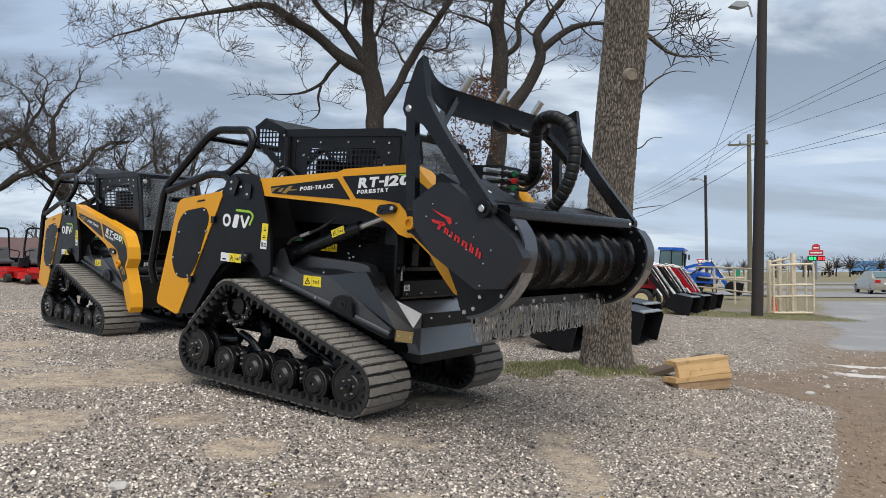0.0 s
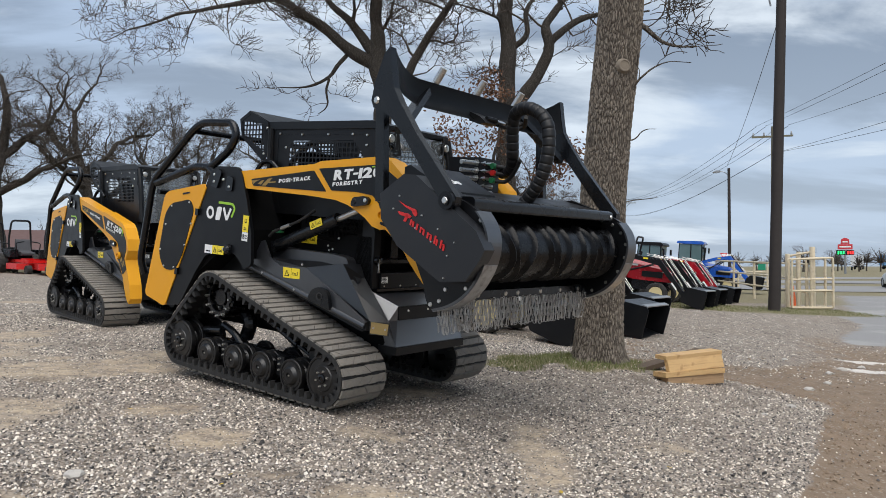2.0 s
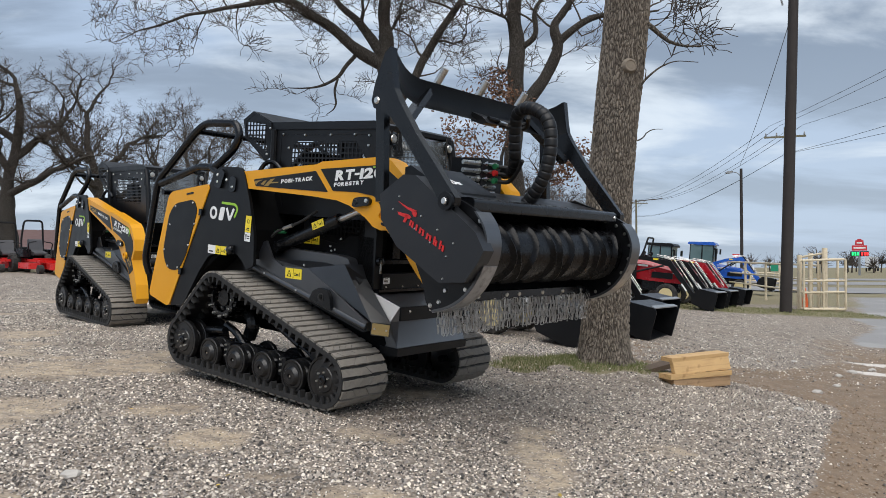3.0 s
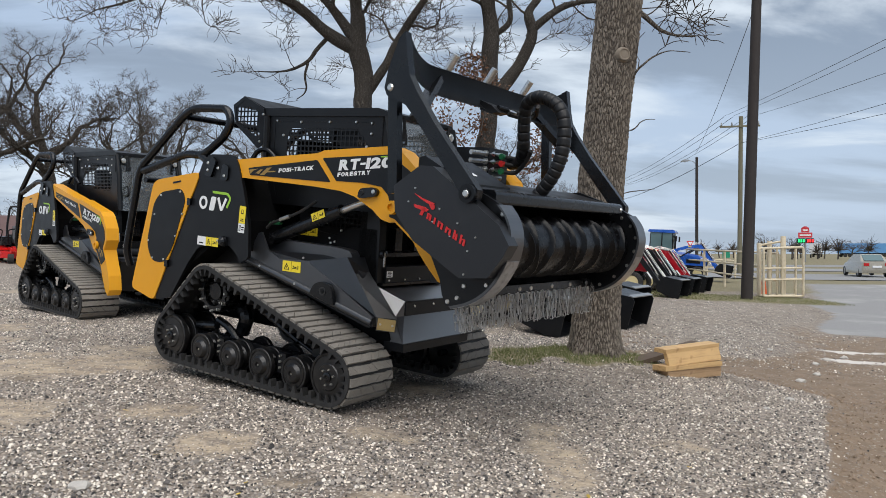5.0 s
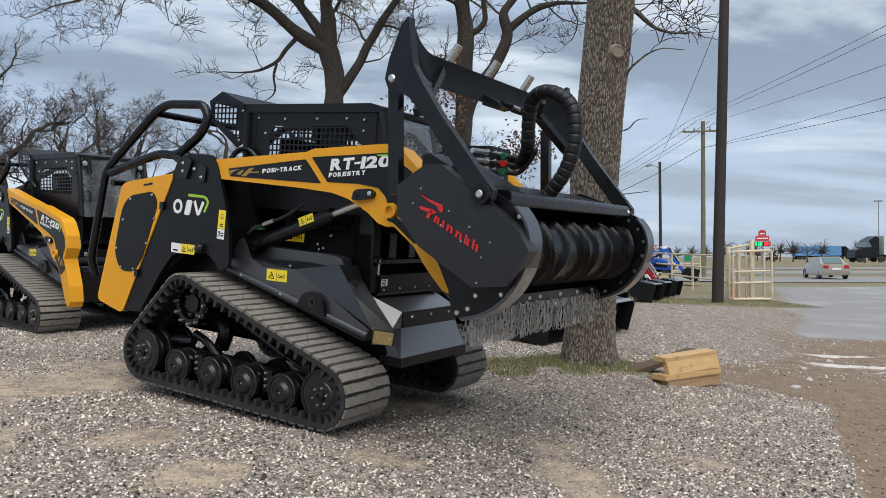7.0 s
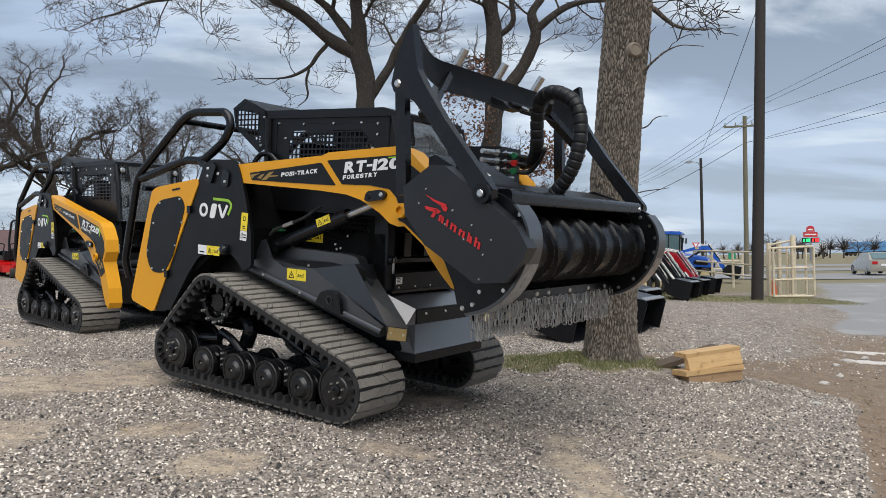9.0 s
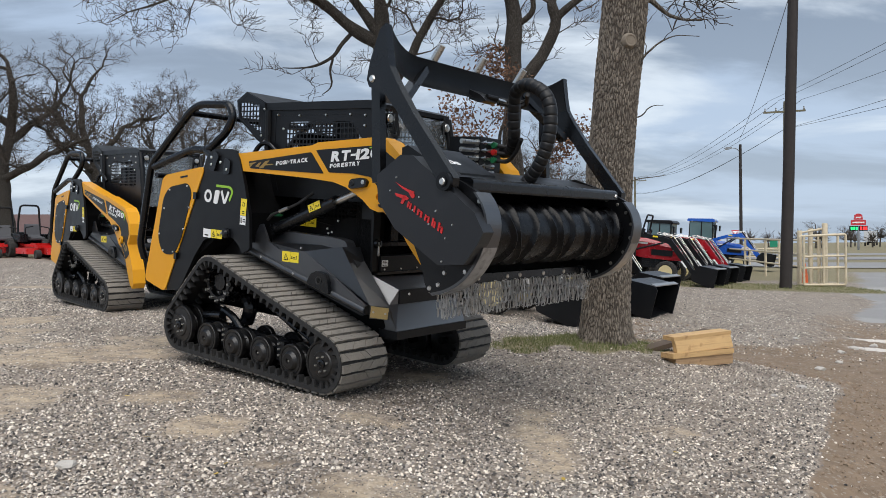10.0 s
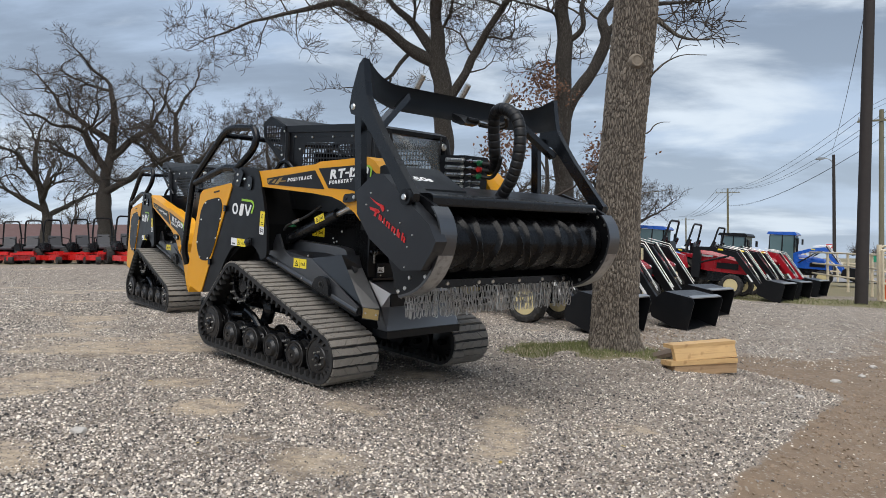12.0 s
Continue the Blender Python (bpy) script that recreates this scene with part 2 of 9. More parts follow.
def word(name, text, size, material, parent, m, label="", shear=0.0, depth=0.001, width=0.0):
    cu = bpy.data.curves.new(name, "FONT")
    cu.body, cu.size, cu.extrude, cu.shear = text, size, depth, shear
    cu.offset = size * 0.03
    tmp = bpy.data.objects.new("tmp_text", cu)
    scene.collection.objects.link(tmp)
    bpy.context.view_layer.update()
    me = bpy.data.meshes.new_from_object(tmp.evaluated_get(bpy.context.evaluated_depsgraph_get()))
    bpy.data.objects.remove(tmp)
    bpy.data.curves.remove(cu)
    if width:
        xs = [v.co.x for v in me.vertices]
        k, x0 = width / (max(xs) - min(xs)), min(xs)
        for v in me.vertices:
            v.co.x = (v.co.x - x0) * k
    me.materials.clear()
    me.materials.append(material)
    ob = new(name, me)
    ob.parent = parent
    ob.matrix_basis = m
    if label:
        ob["label"] = label
    return ob


def lettering(name, text, widths, height, gap, material, parent, m, label="", shear=0.0):
    """Bold wide capitals: each character of the built-in font fitted to its own width; a hyphen keeps to the middle."""
    bm = bmesh.new()
    x = 0.0
    for ch, w in zip(text, widths):
        cu = bpy.data.curves.new(name, "FONT")
        cu.body, cu.size, cu.extrude, cu.offset = ch, 1.0, 0.01, 0.052
        tmp = bpy.data.objects.new("tmp_text", cu)
        scene.collection.objects.link(tmp)
        bpy.context.view_layer.update()
        me = bpy.data.meshes.new_from_object(tmp.evaluated_get(bpy.context.evaluated_depsgraph_get()))
        bpy.data.objects.remove(tmp)
        bpy.data.curves.remove(cu)
        xs, ys = [v.co.x for v in me.vertices], [v.co.y for v in me.vertices]
        x0, x1, y0, y1 = min(xs), max(xs), min(ys), max(ys)
        lo, hi = (0.40, 0.60) if ch == "-" else (0.0, 1.0)
        for v in me.vertices:
            v.co.y = height * (lo + (hi - lo) * (v.co.y - y0) / (y1 - y0))
            v.co.x = x + w * (v.co.x - x0) / (x1 - x0) + shear * v.co.y
            v.co.z = 0.001 if v.co.z > 0 else 0.0
        bm.from_mesh(me)
        bpy.data.meshes.remove(me)
        x += w + gap
    ob = part(name, bm, material, parent, label)
    ob.matrix_basis = m
    return ob


def inside(x, z, poly):
    hit = False
    for (x0, z0), (x1, z1) in zip(poly, poly[1:] + poly[:1]):
        if (z0 > z) != (z1 > z) and x < (x1 - x0) * (z - z0) / (z1 - z0) + x0:
            hit = not hit
    return hit


# ---- ground ----
def ground_z(x, y):
    w = min(1.0, max(0.0, (x + 6) / 7))
    s = 0.05 - 0.095 * x + 0.03 * (y - 5) - 0.0115 * w * min(26.0, max(0.0, y - 6))
    k = 0.45 if s > 0 else 0.6
    u, v = min(1.0, max(0.0, (-x - 6) / 10)), min(1.0, max(0.0, (y - 13) / 12))
    rise = 0.40 * u * u * (3 - 2 * u) * v * v * (3 - 2 * v)
    mound = 0.185 * math.exp(-((x - 1.9) ** 2 + (y - 8.45) ** 2) / 1.5)
    return 0.2 + k * math.tanh(s / k) - 0.012 * max(0.0, math.hypot(x, y) - 38.0) + mound + rise


SAND = ((-1.28, 4.70, 0.20, 0.30), (-0.76, 4.12, 0.16, 0.10), (-0.12, 3.88, 0.30, 0.30), (-1.80, 5.25, 0.30, 0.20), (-1.80, 3.25, 0.22, 0.30), (-0.28, 5.15, 0.30, 0.16),
        (-2.75, 4.85, 0.45, 0.55), (0.86, 5.05, 0.20, 0.75), (1.84, 5.46, 0.25, 0.18), (-3.4, 6.4, 0.9, 0.5), (-2.6, 7.6, 0.8, 0.4))


def sandy(x, y):
    """Where fine sand covers the stones."""
    ragged = noise.fractal((x * 2.6 + 3.3, y * 2.6 + 1.2, 0.7), 1.0, 2.0, 4)
    patch = max(1.0 - math.hypot((x - a) / p, (y - b) / q) for a, b, p, q in SAND)
    wide = noise.fractal((x * 0.8 + 3.3, y * 0.95 + 1.2, 0.7), 1.0, 2.0, 4) - 0.16 if y > 6 and x < 1.0 else -0.5
    return max(0.6 * max(-1.0, patch) + 0.30 * ragged + 0.12, wide)


def surface_z(x, y):
    d, a = zone_dirt(x, y), zone_asphalt(x, y)
    bump = (0.030 * noise.noise((x * 0.7, y * 0.7, 1.0)) + 0.014 * noise.noise((x * 2.3, y * 2.3, 4.0)) + (0.006 + 0.020 * d) * noise.noise((x * 5.5, y * 5.5, 9.0))) * (1 - 0.9 * a)
    lip = 0.05 * math.exp(-((x - pad_edge(y) - 0.15) / 0.3) ** 2) * (1 if 4.5 < y < 10 else 0)
    return ground_z(x, y) + bump + lip - 0.04 * d


def smooth(a, b, v):
    t = min(1.0, max(0.0, (v - a) / (b - a)))
    return t * t * (3 - 2 * t)


def pad_edge(y):
    """The right-hand edge of the gravel pad, as x over y."""
    out = 2.62 + 0.53 * (y - 5.1) if y > 4.2 else 2.14 + 0.3 * (y - 4.2)
    out = min(out, 4.02 - 0.1 * (y - 7.8)) + 0.12 * noise.noise((y * 1.7, 3.0, 0.0))
    return out - 1.2 * max(0.0, y - 8.1)


def zone_dirt(x, y):
    """Bare dirt: the worn track beside the pad."""
    d = x - pad_edge(min(y, 9.4))
    a = smooth(-0.08, 0.14, d) * (1 - smooth(10.0, 11.0, y - 1.05 * max(0.0, x - 4.6)))
    b = smooth(1.7, 0.2, abs(x - (5.2 + 0.42 * (y - 9)))) * smooth(6, 9, y) * (1 - smooth(14, 19, y)) * 0.6
    return max(a, b)


def zone_asphalt(x, y):
    return smooth(-0.35, 0.35, x - (7.1 + 0.47 * (y - 13.0)) + 0.3 * math.sin(y * 0.9)) * smooth(14.2, 15.2, y + 0.12 * (x - 8)) * (1 - smooth(40.0, 40.5, y)) * smooth(-1, 1, 80 - x)


def pale(x, y):
    """Streaks of crushed pale caliche beside the drive."""
    return smooth(0.9, 0.2, math.hypot((x - 6.7 - 0.25 * (y - 11.6)) / 1.3, (y - 11.6) / 2.4)) * smooth(-0.1, 0.25, noise.noise((x * 0.7, y * 3.2, 3.0)))


def zone_grass(x, y):
    oak = math.hypot((x - 1.55 - 0.1 * (y - 8.4)) / 1.05, (y - 8.45) / 0.85) + 0.6 * noise.noise((x * 1.9, y * 1.9, 5.0)) + 0.3 * noise.noise((x * 5.0, y * 5.0, 8.0))
    a = 0.80 * (1 - smooth(0.55, 1.05, oak))
    verge = smooth(22.2, 23.2, y + 0.05 * x) * (1 - smooth(25.6, 27.0, y + 0.05 * x)) * smooth(4.5, 7, x) * (1 - smooth(12.0, 13.5, x))
    lot = smooth(26.5, 28, y) * smooth(5, 8, x) * (1 - smooth(13, 15, x - 0.36 * (y - 26)))
    far = smooth(36.9, 37.4, y) * (1 - smooth(-4, -9, x)) if x > -10 else 0
    left = smooth(26, 29, y - 0.1 * x) * smooth(-4, -10, x)
    return max(a, verge, lot * 0.8, far, left)


def axis_steps(lo, hi, step, reach_lo, reach_hi, grow=1.16):
    out = list(np.arange(lo, hi + 1e-6, step))
    d, v = step, hi
    while v < reach_hi:
        d *= grow
        v += d
        out.append(v)
    d, v = step, lo
    while v > reach_lo:
        d *= grow
        v -= d
        out.insert(0, v)
    return out


def make_ground():
    xs = axis_steps(-6.5, 10.0, 0.11, -1800, 1800)
    ys = axis_steps(1.6, 14.0, 0.11, -600, 2500)
    nx, ny = len(xs), len(ys)
    verts, z_d, z_a, z_g, z_s, z_p = [], [], [], [], [], []
    for y in ys:
        for x in xs:
            d, a, g = zone_dirt(x, y), zone_asphalt(x, y), zone_grass(x, y)
            near = 1.0 if abs(x) < 14 and y < 26 else 0.0
            verts.append((x, y, surface_z(x, y) if near else ground_z(x, y)))
            z_d.append(d), z_a.append(a), z_g.append(g), z_s.append(smooth(0.08, 0.30, sandy(x, y)))
            z_p.append(pale(x, y))
    faces = [(j * nx + i, j * nx + i + 1, (j + 1) * nx + i + 1, (j + 1) * nx + i) for j in range(ny - 1) for i in range(nx - 1)]
    me = bpy.data.meshes.new("ground")
    me.from_pydata(verts, [], faces)
    for name, vals in (("dirt", z_d), ("asphalt", z_a), ("grass", z_g), ("sand", z_s), ("pale", z_p)):
        me.attributes.new(name, "FLOAT", "POINT").data.foreach_set("value", vals)
    me.polygons.foreach_set("use_smooth", [True] * len(me.polygons))
    grid = {"x": np.array(xs), "y": np.array(ys), "z": np.array(verts)[:, 2].reshape(ny, nx)}
    for name, vals in (("dirt", z_d), ("asphalt", z_a), ("grass", z_g), ("sand", z_s)):
        grid[name] = np.array(vals).reshape(ny, nx)
    return me, grid


def on_grid(name, x, y):
    """Heights or zones of the ground at many places at once."""
    gx, gy, v = GRID["x"], GRID["y"], GRID[name]
    i = np.clip(np.searchsorted(gx, x) - 1, 0, len(gx) - 2)
    j = np.clip(np.searchsorted(gy, y) - 1, 0, len(gy) - 2)
    a, b = (x - gx[i]) / (gx[i + 1] - gx[i]), (y - gy[j]) / (gy[j + 1] - gy[j])
    return (v[j, i] * (1 - a) + v[j, i + 1] * a) * (1 - b) + (v[j + 1, i] * (1 - a) + v[j + 1, i + 1] * a) * b


def ground_material():
    m = bpy.data.materials.new("gravel_lot")
    m.use_nodes = True
    n, l = m.node_tree.nodes, m.node_tree.links
    b = n["Principled BSDF"]
    co = n.new("ShaderNodeTexCoord").outputs["Object"]

    def noise_at(sc, detail=5.0, rough=0.55):
        z = n.new("ShaderNodeTexNoise")
        z.inputs["Scale"].default_value = sc
        z.inputs["Detail"].default_value = detail
        z.inputs["Roughness"].default_value = rough
        l.new(co, z.inputs["Vector"])
        return z.outputs["Fac"]

    def remap(v, a, c, lo=0.0, hi=1.0):
        mr = n.new("ShaderNodeMapRange")
        for key, val in (("From Min", a), ("From Max", c), ("To Min", lo), ("To Max", hi)):
            mr.inputs[key].default_value = val
        l.new(v, mr.inputs["Value"])
        return mr.outputs["Result"]

    def calc(op, a, c):
        mt = n.new("ShaderNodeMath")
        mt.operation = op
        for i, v in enumerate((a, c)):
            if isinstance(v, (int, float)):
                mt.inputs[i].default_value = v
            else:
                l.new(v, mt.inputs[i])
        return mt.outputs[0]

    def zone(name):
        at = n.new("ShaderNodeAttribute")
        at.attribute_name = name
        return remap(calc("ADD", at.outputs["Fac"], calc("MULTIPLY", calc("SUBTRACT", noise_at(3.0, 8.0), 0.5), 1.1)), 0.35, 0.65)

    def stones(sc):
        v = n.new("ShaderNodeTexVoronoi")
        v.inputs["Scale"].default_value = sc
        l.new(co, v.inputs["Vector"])
        return v
    v1, v2 = stones(52.0), stones(26.0)
    ramp = n.new("ShaderNodeValToRGB")
    e = ramp.color_ramp.elements
    e[0].position, e[0].color = 0.0, (0.04, 0.037, 0.035, 1)
    e[1].position, e[1].color = 1.0, (0.70, 0.66, 0.60, 1)
    for pos, c in ((0.3, (0.22, 0.204, 0.19, 1)), (0.6, (0.40, 0.37, 0.34, 1)), (0.85, (0.58, 0.52, 0.45, 1))):
        k = e.new(pos)
        k.color = c
    sepc = n.new("ShaderNodeSeparateColor")
    l.new(v1.outputs["Color"], sepc.inputs[0])
    l.new(sepc.outputs[0], ramp.inputs["Fac"])
    gravel = mix_rgb(remap(v1.outputs["Distance"], 0.35, 0.75), ramp.outputs["Color"], (0.10, 0.083, 0.068, 1), n, l)
    sep2 = n.new("ShaderNodeSeparateColor")
    l.new(v2.outputs["Color"], sep2.inputs[0])
    coarse = mix_rgb(sep2.outputs[0], (0.10, 0.09, 0.082, 1), (0.56, 0.515, 0.46, 1), n, l)
    gravel = mix_rgb(0.38, gravel, coarse, n, l)
    gravel = mix_rgb(remap(noise_at(0.9, 6.0), 0.40, 0.7, 0.0, 0.40), gravel, (0.27, 0.222, 0.18, 1), n, l)
    fines = mix_rgb(noise_at(30.0, 8.0), (0.50, 0.41, 0.285, 1), (0.78, 0.665, 0.50, 1), n, l)
    at_s = n.new("ShaderNodeAttribute")
    at_s.attribute_name = "sand"
    soft_sand = calc("MULTIPLY", at_s.outputs["Fac"], remap(noise_at(7.0, 9.0, 0.7), 0.36, 0.6))
    gravel = mix_rgb(calc("MULTIPLY", soft_sand, 0.75), gravel, fines, n, l)
    gravel = mix_rgb(remap(noise_at(5.0, 9.0, 0.75), 0.42, 0.62, 0.0, 0.5), gravel, mix_rgb(sepc.outputs[1], (0.10, 0.087, 0.078, 1), (0.55, 0.50, 0.44, 1), n, l), n, l)
    gravel = mix_rgb(remap(noise_at(1.7, 8.0, 0.7), 0.54, 0.68, 0.0, 0.65), gravel, (0.12, 0.098, 0.08, 1), n, l)
    warm = n.new("ShaderNodeMix")
    warm.data_type, warm.blend_type = "RGBA", "MULTIPLY"
    warm.inputs[0].default_value = 1.0
    l.new(gravel, warm.inputs[6])
    warm.inputs[7].default_value = (0.86, 0.80, 0.735, 1)
    gravel = warm.outputs[2]
    dirt = mix_rgb(noise_at(6.0, 9.0, 0.65), (0.085, 0.056, 0.037, 1), (0.31, 0.225, 0.15, 1), n, l)
    dirt = mix_rgb(remap(sepc.outputs[0], 0.90, 0.94), dirt, (0.27, 0.225, 0.175, 1), n, l)
    asphalt = mix_rgb(noise_at(40.0, 8.0, 0.7), (0.20, 0.195, 0.19, 1), (0.30, 0.292, 0.285, 1), n, l)
    asphalt = mix_rgb(remap(noise_at(0.5, 5.0), 0.5, 0.7), asphalt, (0.34, 0.33, 0.315, 1), n, l)
    grass = mix_rgb(noise_at(9.0, 8.0, 0.7), (0.095, 0.10, 0.040, 1), (0.30, 0.235, 0.145, 1), n, l)
    col = mix_rgb(zone("dirt"), gravel, dirt, n, l)
    col = mix_rgb(zone("asphalt"), col, asphalt, n, l)
    col = mix_rgb(zone("grass"), col, grass, n, l)
    col = mix_rgb(calc("MULTIPLY", zone("pale"), 0.85), col, (0.66, 0.62, 0.57, 1), n, l)
    l.new(col, b.inputs["Base Color"])
    b.inputs["Roughness"].default_value = 0.9
    height = calc("ADD", calc("MULTIPLY", v1.outputs["Distance"], -0.7), calc("ADD", calc("MULTIPLY", v2.outputs["Distance"], -0.5), calc("MULTIPLY", noise_at(14.0, 8.0), 1.2)))
    bp = n.new("ShaderNodeBump")
    bp.inputs["Strength"].default_value = 0.6
    bp.inputs["Distance"].default_value = 0.010
    l.new(calc("MULTIPLY", height, calc("SUBTRACT", 1.0, calc("MULTIPLY", soft_sand, 0.85))), bp.inputs["Height"])
    l.new(bp.outputs["Normal"], b.inputs["Normal"])
    return m


ground_mesh, GRID = make_ground()
ground = new("ground", ground_mesh)
ground.data.materials.append(ground_material())
tagged(ground, "grey gravel lot with sandy patches and a dirt track", "ground", kind="structure")


# ---- compact track loader ----
def belt_outline(step):
    """Points evenly spaced round the outside of the track, with their outward normals, in the plane of x and z."""
    circles = [(-1.885, 0.222, 0.228), (-0.075, 0.212, 0.224), (-1.475, 0.645, 0.232)]
    # anticlockwise hull of the three circles: rear idler, front idler, sprocket
    fine = []
    for k in range(3):
        x0, z0, r0 = circles[k - 1]
        x1, z1, r1 = circles[k]
        x2, z2, r2 = circles[(k + 1) % 3]
        def out_angle(ax, az, ar, bx, bz, br):
            d = math.atan2(bz - az, bx - ax)
            return d - math.pi / 2 + math.asin((br - ar) / math.hypot(bx - ax, bz - az))
        a0, a1 = out_angle(x0, z0, r0, x1, z1, r1), out_angle(x1, z1, r1, x2, z2, r2)
        while a1 < a0:
            a1 += 2 * math.pi
        for i in range(25):
            a = a0 + (a1 - a0) * i / 24
            fine.append((x1 + r1 * math.cos(a), z1 + r1 * math.sin(a)))
    fine.append(fine[0])
    seg = [math.hypot(b[0] - a[0], b[1] - a[1]) for a, b in zip(fine, fine[1:])]
    total = sum(seg)
    count = int(round(total / step))
    out, i, acc = [], 0, 0.0
    for k in range(count):
        want = total * k / count
        while acc + seg[i] < want:
            acc += seg[i]
            i += 1
        t = (want - acc) / seg[i]
        out.append((fine[i][0] + (fine[i + 1][0] - fine[i][0]) * t, fine[i][1] + (fine[i + 1][1] - fine[i][1]) * t))
    norm = []
    for k in range(count):
        dx, dz = out[(k + 1) % count][0] - out[k - 1][0], out[(k + 1) % count][1] - out[k - 1][1]
        h = math.hypot(dx, dz)
        norm.append((dz / h, -dx / h))
    return out, norm


def belt_bar(bm, p0, p1, n0, n1, y0, y1, lo, hi, taper=0.2):
    """A rubber bar across the belt between two outline points, from depth lo to hi along the normals."""
    c = ((p0[0] + p1[0]) / 2, (p0[1] + p1[1]) / 2)
    vs = []
    for h, k in ((lo, 1.0), (hi, 1.0 - taper)):
        for p, nn in ((p0, n0), (p1, n1)):
            x = c[0] + (p[0] - c[0]) * k + nn[0] * h
            z = c[1] + (p[1] - c[1]) * k + nn[1] * h
            vs.append((x, z))
    order = (0, 1, 3, 2)
    a = [bm.verts.new((vs[i][0], y0, vs[i][1])) for i in order]
    b = [bm.verts.new((vs[i][0], y1, vs[i][1])) for i in order]
    bm.faces.new(a)
    bm.faces.new(b[::-1])
    for i in range(4):
        bm.faces.new((a[i], b[i], b[(i + 1) % 4], a[(i + 1) % 4]))


def tread_block(bm, p0, p1, n0, n1, ya, yb, lo, hi):
    """A block of a tread bar; ya and yb: its two ends across the belt, each as seen at the bar's rear and front edge, so that the cuts between blocks run aslant."""
    c = ((p0[0] + p1[0]) / 2, (p0[1] + p1[1]) / 2)
    rows = []
    for ys in (ya, yb):
        row = []
        for h, k in ((lo, 1.0), (hi, 0.90)):
            for p, nn, y in ((p0, n0, ys[0]), (p1, n1, ys[1])):
                row.append(bm.verts.new((c[0] + (p[0] - c[0]) * k + nn[0] * h, y, c[1] + (p[1] - c[1]) * k + nn[1] * h)))
        rows.append([row[i] for i in (0, 1, 3, 2)])
    a, b = rows
    bm.faces.new(a)
    bm.faces.new(b[::-1])
    for i in range(4):
        bm.faces.new((a[i], b[i], b[(i + 1) % 4], a[(i + 1) % 4]))


def roller(r, w, bolts, parent, name, at):
    """A disc wheel with a rim groove and a raised boss or bolted hub; the outer face looks along -y."""
    bm = bmesh.new()
    if bolts > 1:
        face = [(-0.004, r * 0.10), (-0.004, r * 0.52), (0.004, r * 0.56), (0.006, r * 0.84), (0.010, r * 0.85), (0.010, r * 0.88), (0.004, r * 0.89)]
    else:
        face = [(-0.012, r * 0.16), (-0.022, r * 0.18), (-0.022, r * 0.44), (-0.016, r * 0.50), (0.004, r * 0.60), (0.005, r * 0.80), (0.010, r * 0.81), (0.010, r * 0.85), (0.004, r * 0.86)]
    lathe(bm, face + [(0.003, r * 0.97), (0.007, r), (w - 0.004, r), (w, r * 0.97), (w, r * 0.3)], (0, 0, 0), "y", 36)
    wheel = part(name, bm, M_WHEEL, parent, smooth=True)
    wheel.matrix_basis = at
    bm = bmesh.new()
    if bolts > 1:
        lathe(bm, [(0.004, r * 0.20), (-0.016, r * 0.20), (-0.020, r * 0.17), (-0.020, r * 0.10), (-0.012, r * 0.08), (-0.012, 0.004)], (0, 0, 0), "y", 16)
    else:
        lathe(bm, [(0.0, r * 0.22), (-0.010, r * 0.22), (-0.010, 0.004)], (0, 0, 0), "y", 16)
    part("hub", bm, M_BLACK2, wheel, smooth=True)
    for i in range(bolts):
        a = 6.28318 * i / bolts + 0.3
        rr = r * 0.33 if bolts > 1 else 0
        bm = bmesh.new()
        cyl(bm, (rr * math.cos(a), -0.002, rr * math.sin(a)), (rr * math.cos(a), -0.017, rr * math.sin(a)), 0.0095, 0.0075, 6)
        part("bolt", bm, M_STEEL, wheel, "bright steel bolt head")
    return wheel


